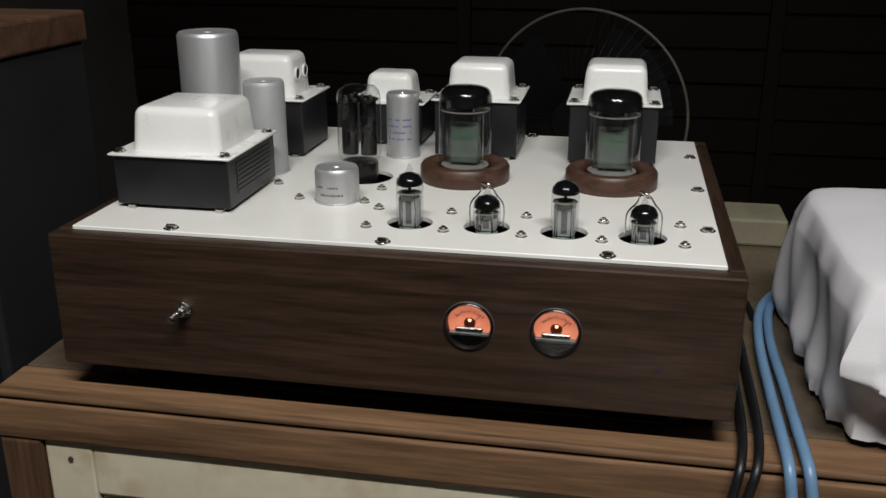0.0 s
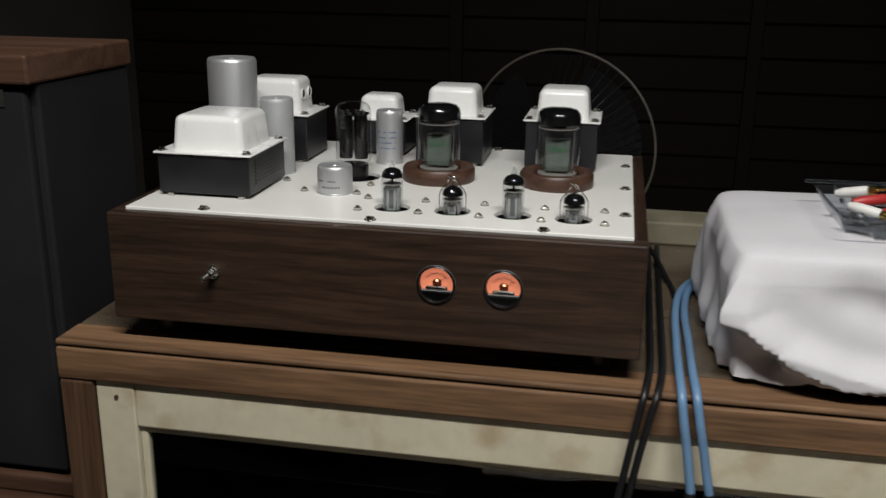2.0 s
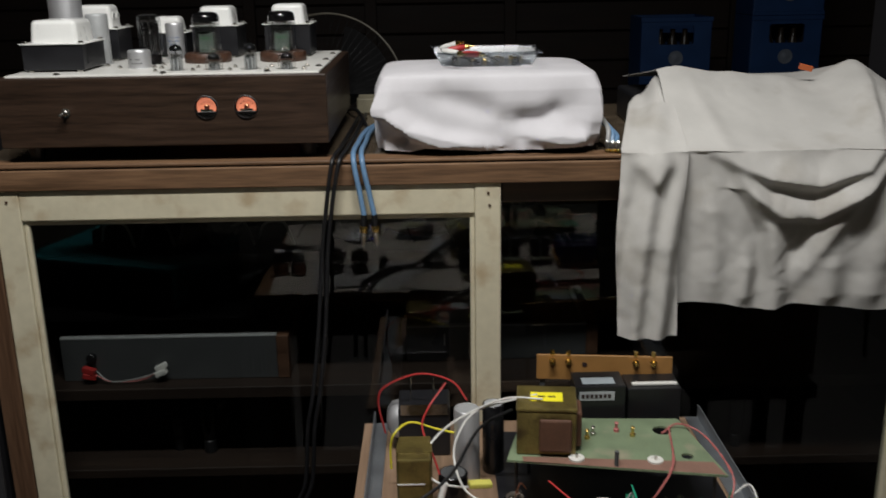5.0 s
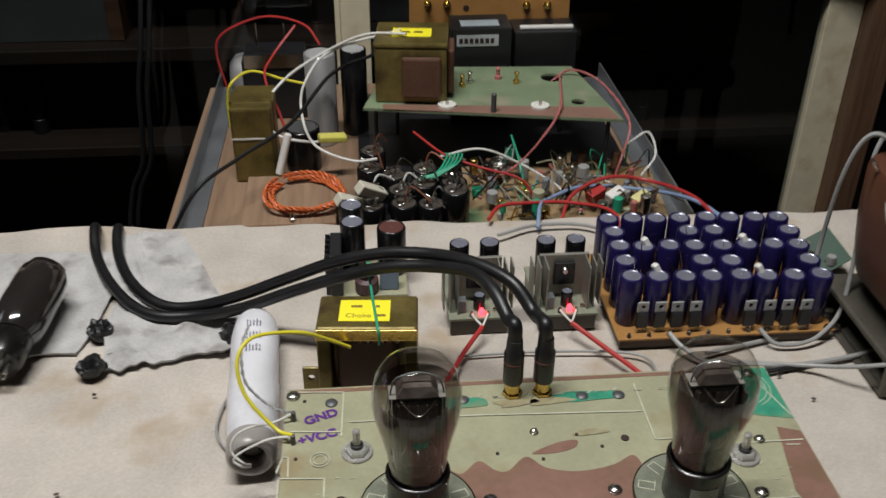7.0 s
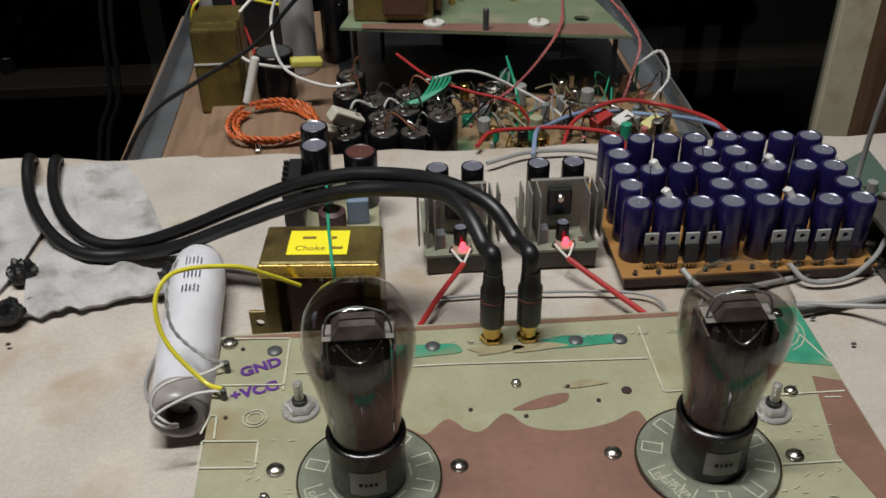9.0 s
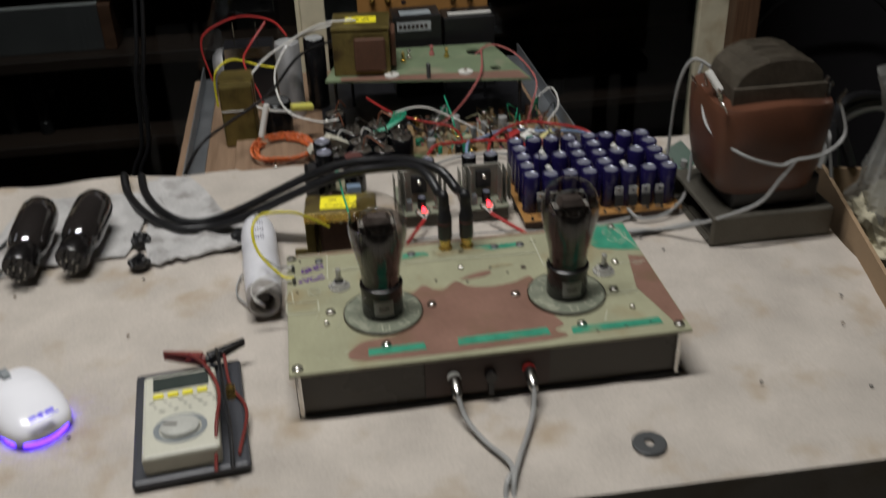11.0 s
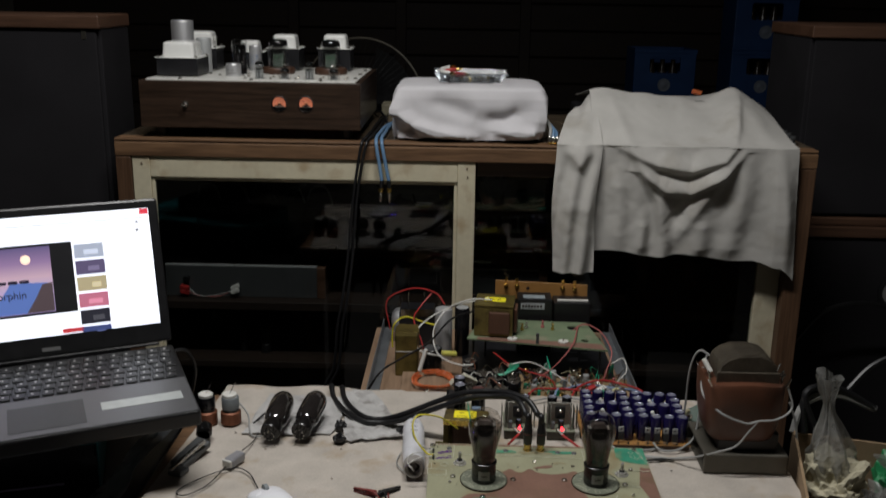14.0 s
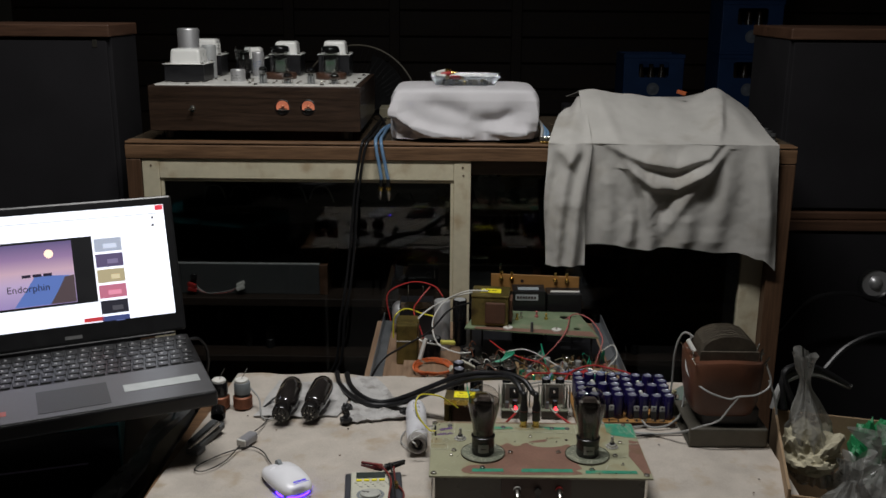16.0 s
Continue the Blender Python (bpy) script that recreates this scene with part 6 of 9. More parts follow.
# two regulator boards with heat sinks
GREYSL = mat("grey_film_part", (0.20, 0.22, 0.23), 0.5, vary=0.1)
SINK = mat("dull_sink_metal", (0.27, 0.26, 0.225), 0.42, 0.45, 0.25, 60, 0.15)
LED = mat("red_led", (0.9, 0.05, 0.03), 0.3, bump=0, emit=7, emit_col=(1.0, 0.03, 0.05))
for n, x0 in enumerate((0.931, 1.003)):
    rg = thing("regulator_board", "small regulator board with finned heat sink and red light", "circuit board", "regulator boards")
    x1, y0, y1, zb = x0 + 0.049, -0.673, -0.600, 0.7665
    part("board", box(x0, x1, y0, y1, zb - 0.002, zb), mat("grey_green_board", (0.22, 0.23, 0.17), 0.5), rg)
    part("foot_block", box(x0 + 0.001, x1 - 0.001, y0 + 0.001, y1 - 0.001, 0.7505, zb - 0.0022, 0.001), LAMINATE, rg, "olive laminate block")
    hs = new("heat_sink")
    hs.parent, hs["label"] = rg, "bare aluminium finned heat sink"
    part("back_plate", box(x0 + 0.004, x1 - 0.004, y0 + 0.028, y0 + 0.031, zb, zb + 0.040, 0.0006, 1), SINK, hs)
    for k in range(3):
        part("fin", box(x0 - 0.004 + 0.0055 * k, x0 - 0.0028 + 0.0055 * k, y0 + 0.012 - 0.003 * k, y0 + 0.0278, zb + 0.0005, zb + 0.040), SINK, hs)
        part("fin", box(x1 + 0.0028 - 0.0055 * k, x1 + 0.004 - 0.0055 * k, y0 + 0.012 - 0.003 * k, y0 + 0.0278, zb + 0.0005, zb + 0.040), SINK, hs)
    xc = (x0 + x1) / 2
    part("transistor", box(xc - 0.0085, xc + 0.0085, y0 + 0.0235, y0 + 0.0278, zb + 0.013, zb + 0.034, 0.001), BLACK_PLASTIC, rg)
    part("clamp_screw", turned(lathe([(0.0036, 0), (0.0036, 0.001), (0.002, 0.003), (0, 0.003)], seg=14), pose(xc, y0 + 0.0235, zb + 0.0275, 90)), CHROME, rg, smooth=True)
    electrolytic(xc - 0.0125, y0 + 0.046, zb, 0.0082, 0.044, rg, BLKSL, PALETOP)
    electrolytic(xc + 0.0125, y0 + 0.046, zb, 0.0082, 0.044, rg, BLKSL, PALETOP)
    electrolytic(xc + 0.001, y0 + 0.014, zb, 0.0048, 0.014, rg, BLKSL, PALETOP, 14)
    part("film_part", box(xc - 0.017, xc - 0.010, y0 + 0.008, y0 + 0.016, zb, zb + 0.012, 0.0008, 1), GREYSL, rg)
    part("film_part", box(xc - 0.003, xc + 0.003, y0 + 0.040, y0 + 0.046, zb, zb + 0.030, 0.0008, 1), GREYSL, rg)
    part("led", lathe([(0.0022, zb), (0.0022, zb + 0.004), (0.0016, zb + 0.0056), (0, zb + 0.006)], xc + 0.002, y0 + 0.0055, 12), LED, rg, "glowing red light")
    part("resistor", turned(lathe([(0.0008, 0), (0.0015, 0.0005), (0.0012, 0.002), (0.0015, 0.0055), (0.0008, 0.006)], seg=10), pose(xc + 0.012, y0 + 0.010, zb + 0.0018, 0, 90, 0)), CHROME, rg)
    for dx in (-0.006, 0.007):
        part("solder_tag", lathe([(0.0025, zb), (0.001, zb + 0.004), (0, zb + 0.0042)], xc + dx, y0 + 0.004, 10), CHROME, rg)
    e = (0.907, -0.772, 0.758) if n == 0 else (1.090, -0.776, 0.757)
    cable("supply_lead", [(xc + 0.001, y0 - 0.010, 0.7655), ((xc * 2 + e[0]) / 3, y0 - 0.035, 0.7605), ((xc + e[0] * 2) / 3, y0 - 0.065, 0.7575), e], 0.0020, RED_PVC, "red supply lead from a regulator board", group="red supply leads")
    for dx in (-0.006, 0.007):
        cable("bare_wire", [(xc + dx, y0 + 0.003, 0.769), (xc + dx * 0.7, y0 - 0.003, 0.769), (xc + 0.001, y0 - 0.010, 0.7658)], 0.0009, WHITE_PVC, "stripped white wire end at a regulator board", group="stripped wire ends", seg=6)

# capacitor bank
cb = thing("capacitor_bank", "orange board crowded with navy blue capacitors", "circuit board")
part("board", box(1.0625, 1.240, -0.702, -0.574, 0.7585, 0.7605, 0.0003, 1), PCB_BROWN, cb, "orange phenolic board")
part("base_sheet", box(1.0645, 1.238, -0.700, -0.576, 0.7505, 0.7583), mat("dark_laminate_edge", (0.05, 0.025, 0.015), 0.5), cb)
random.seed(61)
for r in range(5):
    for c in range(8):
        if r in (1, 3) and c not in (0, 3, 4, 7):
            continue
        x = 1.0752 + 0.0213 * c + (0.0015 if c > 3 else 0) + 0.0005 * r + random.uniform(-0.0008, 0.0008)
        y = -0.6765 + 0.0229 * r - 0.0011 * c + random.uniform(-0.0008, 0.0008)
        electrolytic(x, y, 0.7605, 0.0097, 0.0437 + random.uniform(-0.0005, 0.0005), cb, NAVY, PALETOP, 20, rim=0.76)
for x in [1.0826, 1.0968, 1.11, 1.1247, 1.1683, 1.184, 1.1982, 1.2132]:
    tr = new("transistor")
    tr.parent = cb
    y = -0.6905 - 0.05 * (x - 1.08)
    part("case", box(x - 0.0046, x + 0.0046, y - 0.0042, y, 0.7655, 0.7790, 0.0005, 1), BLACK_PLASTIC, tr)
    part("tab", cut(box(x - 0.0046, x + 0.0046, y - 0.0015, y, 0.7791, 0.7885, 0.0003, 1), [turned(cylinder(0.0019, -0.01, 0.01, seg=14), pose(x, y, 0.7842, 90))]), ALU_DULL, tr, "metal tab with hole")
    for dx in (-0.0025, 0, 0.0025):
        part("lead", box(x + dx - 0.0004, x + dx + 0.0004, y - 0.0025, y - 0.0017, 0.7605, 0.7655), CHROME, tr)
for x, y in [(1.1035, -0.6304), (1.1871, -0.631), (1.1013, -0.6704), (1.1835, -0.6771)]:
    part("ceramic_resistor", turned(box(-0.0026, 0.0026, -0.0030, 0.0030, 0, 0.014, 0.0010, 1), pose(x, y, 0.7965, -18, -24, 20)), WHITE_PVC, cb, "white ceramic resistor")
    part("resistor_lead", tube([(x, y, 0.797), (x + 0.003, y - 0.001, 0.785), (x + 0.003, y - 0.001, 0.761)], 0.0005, 5, 3), CHROME, cb)
for k in range(14):
    x, y = 1.08 + 0.0115 * k, -0.665 + 0.0229 * (k % 3)
    part("stray_lead", tube([(x, y, 0.7606), (x + 0.002, y, 0.790), (x + random.uniform(-0.004, 0.004), y + 0.003, 0.8035 + random.uniform(0, 0.008))], 0.00035, 5, 3), CHROME, cb)
for k in range(11):
    part("solder_joint", lathe([(0.0024, 0.7605), (0.0012, 0.7635), (0, 0.764)], 1.072 + 0.0162 * k, -0.6985, 10), CHROME, cb, smooth=True)
cable("bank_lead", [(1.104, -0.699, 0.763), (1.112, -0.712, 0.758), (1.130, -0.728, 0.754), (1.165, -0.733, 0.754), (1.20, -0.735, 0.754), (1.26, -0.724, 0.754), (1.30, -0.70, 0.753)], 0.0020, GREY_PVC, "grey lead from the capacitor bank")
cable("bank_lead", [(1.178, -0.699, 0.763), (1.188, -0.710, 0.756), (1.208, -0.712, 0.756), (1.228, -0.705, 0.760), (1.248, -0.69, 0.775), (1.258, -0.67, 0.83), (1.262, -0.655, 0.885), (1.268, -0.65, 0.905)], 0.0018, GREY_PVC, "pale lead looping from bank to transformer")
cable("bank_lead", [(1.205, -0.735, 0.7535), (1.15, -0.745, 0.7535), (1.12, -0.756, 0.7535), (1.14, -0.775, 0.7535)], 0.0018, RUBBER, "black lead lying on the cloth by the bank")
cable("bench_wire", [(0.935, -0.704, 0.7535), (1.00, -0.703, 0.7535), (1.075, -0.712, 0.7535), (1.086, -0.742, 0.7535), (1.089, -0.777, 0.7535)], 0.0011, GREY_PVC, "thin grey wire lying on the cloth")
single("circuit_scrap", turned(box(-0.024, 0.024, -0.018, 0.018, 0, 0.002), pose(1.268, -0.60, 0.765, 30, -20, 15)), mat("dark_green_board", (0.03, 0.07, 0.045), 0.5), "dark green circuit board scrap leaning by the bank", "circuit board")
random.seed(31)
for k in range(14):
    single("board_part", turned(cylinder(0.004, 0, 0.008, seg=10) if k % 2 else box(-0.004, 0.004, -0.003, 0.003, 0, 0.007), pose(1.255 + random.uniform(0, 0.03), -0.615 + random.uniform(0, 0.03), 0.7505 + 0.018 * random.random(), 10 * random.random(), 0, 180 * random.random())), random.choice([CHROME, BLACK_PLASTIC, GREY_PVC, MASK_PALE]), "small component on a circuit board scrap", "component", group="components by the bank")

# mains transformer
RUSTY = mat("grimy_laminations", (0.105, 0.088, 0.066), 0.55, 0.3, 0.4, 45, 0.4, 300, stain=(0.05, 0.032, 0.022), stain_scale=32)
VARN = mat("varnished_winding_cloth", (0.100, 0.038, 0.020), 0.42, 0.0, 0.25, 24, 0.25, stain=(0.03, 0.013, 0.008), stain_scale=14)
mt = thing("mains_transformer", "old mains transformer with brown varnished winding on a steel bracket", "transformer")
part("bracket", cut(box(1.243, 1.376, -0.775, -0.655, 0.7505, 0.7835, 0.003), [box(1.2425, 1.30, -0.7755 + 0.004, -0.66, 0.7545, 0.7795, 0.001), box(1.234, 1.25, -0.766, -0.67, 0.752, 0.780)]), mat("greasy_steel", (0.115, 0.105, 0.085), 0.5, 0.5, 0.3, 25, 0.2), mt, "greasy steel bracket")
part("core_base", box(1.268, 1.362, -0.760, -0.675, 0.7836, 0.815, 0.003), BLACK_STEEL, mt)
wd = bmesh.new()
N = 48
rings = []
for z, k in ((0.802, 0.78), (0.806, 0.84), (0.83, 0.93), (0.86, 0.985), (0.893, 1.0), (0.899, 0.96), (0.899, 0.5)):
    rg_ = []
    for j in range(N):
        a = 2 * math.pi * j / N
        c, s = math.cos(a), math.sin(a)
        e = (abs(c) ** 4.5 + abs(s) ** 4.5) ** (-1 / 4.5)
        rg_.append(wd.verts.new((1.304 + 0.062 * k * c * e, -0.718 + 0.058 * k * s * e, z + 0.002 * math.sin(3 * a) * (k > 0.9))))
    rings.append(rg_)
for p, q in zip(rings, rings[1:]):
    for j in range(N):
        wd.faces.new((p[j], p[(j + 1) % N], q[(j + 1) % N], q[j]))
wd.faces.new(rings[-1])
wd.faces.new(rings[0][::-1])
part("winding", wd, VARN, mt, "brown varnished winding", True)
lam = bmesh.new()
for k in range(26):
    y = -0.752 + 0.0026 * k
    prof = [(1.260, 0.897), (1.260, 0.912), (1.264, 0.924), (1.274, 0.933), (1.291, 0.939), (1.318, 0.940), (1.337, 0.935), (1.348, 0.925), (1.351, 0.911), (1.351, 0.897)]
    dz = 0.0011 * math.sin(k * 2.7) + 0.0008 * math.sin(k * 0.9)
    b = bmesh.new()
    f = b.faces.new([b.verts.new((x, y, z + dz)) for x, z in prof])
    r = bmesh.ops.extrude_face_region(b, geom=[f])
    for v in r["geom"]:
        if isinstance(v, bmesh.types.BMVert):
            v.co.y = y + 0.0021
    joined(lam, b)
bmesh.ops.recalc_face_normals(lam, faces=lam.faces[:])
tagged(part("core_block", lam, RUSTY, mt, "grimy steel laminations"), kind="stuff")
part("end_plate", box(1.256, 1.354, -0.7555, -0.7525, 0.897, 0.915, 0.001), RUSTY, mt)
random.seed(12)
for k in range(16):
    side = 1 if k < 9 else -1
    x = (1.360 if side > 0 else 1.250) + random.uniform(-0.004, 0.006)
    y = -0.765 + 0.012 * (k % 9)
    part("terminal_tag", turned(box(-0.001, 0.001, -0.002, 0.002, 0, 0.016, 0.0004, 1), pose(x, y, 0.896, random.uniform(-25, 25), side * random.uniform(5, 35), 0)), CHROME, mt)
part("fuse_clip", turned(cylinder(0.004, 0, 0.024, seg=12, bev=0.001), pose(1.252, -0.735, 0.906, -30, -30, 0)), WHITE_PVC, mt, "white sleeve", True)
for x in (1.287, 1.318):
    part("paper_tag", box(x, x + 0.013, -0.7610, -0.7602, 0.806, 0.811), mat("white_tag", (0.7, 0.7, 0.68), 0.7), mt)
cable("transformer_lead", [(1.248, -0.70, 0.90), (1.242, -0.735, 0.87), (1.262, -0.775, 0.855), (1.300, -0.7825, 0.842), (1.318, -0.7825, 0.846), (1.348, -0.782, 0.850), (1.372, -0.772, 0.865), (1.364, -0.765, 0.898)], 0.0017, GREY_PVC, "pale lead tied round the transformer winding")
cable("transformer_lead", [(1.318, -0.783, 0.846), (1.303, -0.784, 0.825), (1.288, -0.783, 0.803), (1.262, -0.782, 0.792), (1.23, -0.76, 0.770), (1.20, -0.74, 0.757), (1.15, -0.728, 0.754)], 0.0017, GREY_PVC, "pale lead from transformer to the cloth")
cable("transformer_lead", [(1.272, -0.68, 0.906), (1.250, -0.665, 0.915), (1.238, -0.66, 0.88), (1.236, -0.655, 0.80), (1.215, -0.69, 0.757), (1.13, -0.716, 0.754)], 0.0019, GREY_PVC, "grey lead hanging from the transformer")

# film roll, lying valves and small things
rl = thing("capacitor_roll", "white film capacitor roll with handwritten marks and wire leads", "capacitor")
ax = pose(0.7862, -0.813, 0.7695, -90, 0, 3.4)
ROLLW = mat("glossy_white_film", (0.70, 0.70, 0.73), 0.30, vary=0.10, scale=40, bump=0.35, fine=70, stain=(0.60, 0.60, 0.63), stain_scale=30)
part("body", turned(lathe([(0, 0.006), (0.0145, 0.006), (0.0166, 0.008), (0.0172, 0.02), (0.0180, 0.045), (0.0186, 0.064), (0.0177, 0.0655), (0.0182, 0.10), (0.0184, 0.122), (0.0160, 0.140), (0.0115, 0.149), (0.0060, 0.1525), (0, 0.153)], seg=32), ax), ROLLW, rl, "glossy white wrapping", True)
# Cloudy film end, greyed in colour for the shadow it lies in.
part("end_wrap", turned(lathe([(0.0095, 0.0058), (0.0088, -0.002), (0.0100, -0.006), (0.0140, -0.0085), (0.0160, -0.0065), (0.0167, -0.001), (0.0168, 0.0078)], seg=28), ax), mat("cloudy_shaded_film_end", (0.30, 0.28, 0.26), 0.3, bump=0.4, fine=90), rl, "cloudy open wrapping end with shade in its grey", smooth=True)
# Dark core colour stands for the shade inside the roll's open hole.
part("end_core", turned(lathe([(0.0092, 0.004), (0.0080, 0.0045), (0.0050, 0.001), (0, 0.0005)], seg=20), ax), mat("shaded_hole_core", (0.035, 0.025, 0.02), 0.4), rl)
wr = bmesh.new()
for row in range(3):
    for k in range(5):
        random.seed(row * 7 + k)
        a = 1.15 + 0.13 * k
        for st in range(2):
            z = 0.085 + 0.015 * row + 0.004 * st
            q = [wr.verts.new(ax @ Vector((0.01865 * math.sin(aa), -0.01865 * math.cos(aa), zz))) for aa in (a - 1.4 , a - 1.4 + 0.05) for zz in (z, z + random.uniform(0.002, 0.006))]
            wr.faces.new((q[0], q[2], q[3], q[1]))
part("handwriting", wr, mat("blue_black_ink", (0.05, 0.05, 0.10), 0.6, bump=0), rl)
cable("roll_lead", [(0.8162, -0.8144, 0.802), (0.804, -0.818, 0.7982), (0.7878, -0.822, 0.798), (0.7788, -0.826, 0.794), (0.7768, -0.83, 0.7855), (0.7842, -0.834, 0.7791), (0.7868, -0.826, 0.77)], 0.0008, WHITE_PVC, "bare wire lead from the film roll", seg=6)
cable("roll_lead", [(0.8169, -0.8359, 0.8015), (0.8068, -0.834, 0.7996), (0.7984, -0.835, 0.7981), (0.7841, -0.836, 0.7909), (0.7788, -0.837, 0.7853), (0.7833, -0.838, 0.7804), (0.7868, -0.827, 0.769)], 0.0008, WHITE_PVC, "bare wire lead from the film roll", seg=6)
single("roll_lead", twisted([(0.8162, -0.8144, 0.802), (0.8008, -0.8, 0.796), (0.7846, -0.7888, 0.8068), (0.7816, -0.7775, 0.8208), (0.7819, -0.7662, 0.8254), (0.7858, -0.755, 0.8302)], 0.0006, 0.012), GREY_PVC, "thin twisted lead to the board pin", "cable", smooth=True)
cable("yellow_lead", [(0.8169, -0.8359, 0.8025), (0.8061, -0.828, 0.8016), (0.7887, -0.8176, 0.8195), (0.7834, -0.8073, 0.8364), (0.7878, -0.7969, 0.8458), (0.7984, -0.7866, 0.8454), (0.8214, -0.7762, 0.8381), (0.8361, -0.7659, 0.8247), (0.8533, -0.7555, 0.8077)], 0.0013, YELLOW_PVC, "yellow lead from board pin to choke")
cable("green_lead", [(0.8735, -0.7545, 0.808), (0.8738, -0.7572, 0.817), (0.8730, -0.7540, 0.8226), (0.8715, -0.735, 0.8232), (0.8700, -0.714, 0.8228), (0.8675, -0.665, 0.823), (0.866, -0.625, 0.80)], 0.0010, GREEN_PVC, "green lead over the choke's label")
cable("roll_lead", [(0.770, -0.80, 0.7535), (0.757, -0.775, 0.7535), (0.760, -0.742, 0.7535), (0.775, -0.725, 0.756)], 0.0010, GREY_PVC, "thin grey wire beside the film roll", seg=6)


def lying_valve(x, y, turn, z=0.7505):
    v = thing("output_valve", "dark smoked glass valve lying on the bench cloth", "valve", "valves on the cloth")
    m = pose(x, y, z + 0.0215, -80, 0, turn)
    part("base", turned(lathe([(0, -0.002), (0.0155, -0.002), (0.0165, 0.0), (0.0165, 0.022), (0.0155, 0.024), (0, 0.024)], seg=26), m), BAKELITE, v, smooth=True)
    part("glass", turned(lathe([(0.0160, 0.0242), (0.0195, 0.032), (0.0208, 0.045), (0.0208, 0.075), (0.0198, 0.088), (0.0165, 0.097), (0.0100, 0.102), (0, 0.104)], seg=32), m), mat("sooty_glass", (0.020, 0.017, 0.016), 0.08, vary=0.3, scale=30, bump=0, trans=0.0, coat=1.0), v, "smoky black glass", True)
    for k in range(8):
        a = 2 * math.pi * k / 8
        part("pin", turned(cylinder(0.0012, -0.012, -0.002, 0.0085 * math.cos(a), 0.0085 * math.sin(a), 0.0004, 8), m), CHROME, v)
    return v


lying_valve(0.542, -0.712, -4)
lying_valve(0.592, -0.706, -8)
for k, (x, y) in enumerate(((0.417, -0.638), (0.458, -0.636))):
    cp = thing("wound_capacitor", "black capacitor with white top on a copper coil", "capacitor", "wound capacitors")
    part("coil", lathe([(0.014, 0.7505), (0.0175, 0.752), (0.0175, 0.772), (0.014, 0.774)], x, y, 24), COPPER, cp, "copper wound coil", True)
    part("core", cylinder(0.0138, 0.7505, 0.778, x, y, 0.001, 20), BLACK_PLASTIC, cp)
    part("can", lathe([(0.0145, 0.7785), (0.0148, 0.780), (0.0148, 0.798), (0.0138, 0.800), (0, 0.800)], x, y, 24), GREYSL if k else BLKSL, cp, smooth=True)
    part("top", lathe([(0.0125, 0.8002), (0.0125, 0.8045), (0.0105, 0.806), (0, 0.8055)], x - 0.001, y, 22), WHITE_PVC, cp, "white top")
    cable("capacitor_wire", [(x, y, 0.806), (x + 0.006, y + 0.004, 0.818), (x + 0.010, y + 0.002, 0.826)], 0.0007, CHROME, "bare wire end on a wound capacitor", group="capacitor wire ends", seg=6)
cable("bench_wire", [(0.472, -0.63, 0.785), (0.49, -0.645, 0.77), (0.503, -0.685, 0.7540), (0.522, -0.690, 0.7535), (0.54, -0.66, 0.754)], 0.0016, GREY_PVC, "grey wire beside the lying valves")
cable("bench_wire", [(0.50, -0.65, 0.757), (0.52, -0.62, 0.765), (0.535, -0.64, 0.760)], 0.0020, RUBBER, "short black wire beside the lying valves")

RAG = mat("grimy_rag", (0.45, 0.44, 0.43), 0.9, vary=0.25, scale=40, bump=0.7, fine=500, spec=0.1, stain=(0.16, 0.145, 0.13), stain_scale=24)


def rag_at(u, v):
    """A flat rag from the back edge of the bench, rumpled and frayed towards its front hem."""
    fray = 0.006 * rough_noise((u, 0, 0), 14) * (v > 0.93)
    x = 0.634 + 0.028 * v + (0.056 + 0.062 * v) * u + 0.008 * rough_noise((u, v, 0), 3)
    y = -0.494 - 0.208 * v + 0.022 * u * v + 0.008 * rough_noise((u, v, 4), 3) + fray
    rump = max(0.0, v - 0.55) / 0.45
    z = 0.7535 + 0.0035 * max(0, rough_noise((u, v, 8), 3.1)) + 0.016 * rump * max(0, rough_noise((u * 1.4, v * 1.8, 8), 3.0) + 0.15) * (1 - max(0, v - 0.9) * 6) + 0.0012 * rough_noise((u, v, 2), 13)
    return (x, y, z)


def valve_rag_at(u, v):
    """A second rag, bunched between the back edge and the lying valves."""
    x = 0.500 + 0.150 * u + 0.012 * rough_noise((u, v, 5), 2.7) - 0.012 * v
    y = -0.525 - 0.150 * v + 0.014 * rough_noise((u, v, 9), 2.5)
    hump = max(0.0, rough_noise((u * 1.3, v * 1.1, 4), 2.9) + 0.25) * math.sin(math.pi * min(1, max(0, v))) ** 0.6
    return (x, y, 0.7535 + 0.016 * hump * math.sin(math.pi * u) ** 0.5 + 0.0012 * rough_noise((u, v, 2), 12))


single("cleaning_rag", sheet(60, 60, valve_rag_at, 0.002), RAG, "crumpled grey rag behind the lying valves", "cloth", smooth=True)
single("cleaning_rag", sheet(60, 90, rag_at, 0.002), RAG, "grimy grey cleaning rag crumpled on the bench", "cloth", smooth=True)
for k, (x, y, r) in enumerate(((0.652, -0.655, 0.010), (0.655, -0.70, 0.011), (0.760, -0.668, 0.013))):
    crumple("rag_knot", x, y, 0.7505, r, r, 0.018, 3 + k, RUBBER, "dark oily knot at the cleaning rag", "cloth", 0.3, 3)

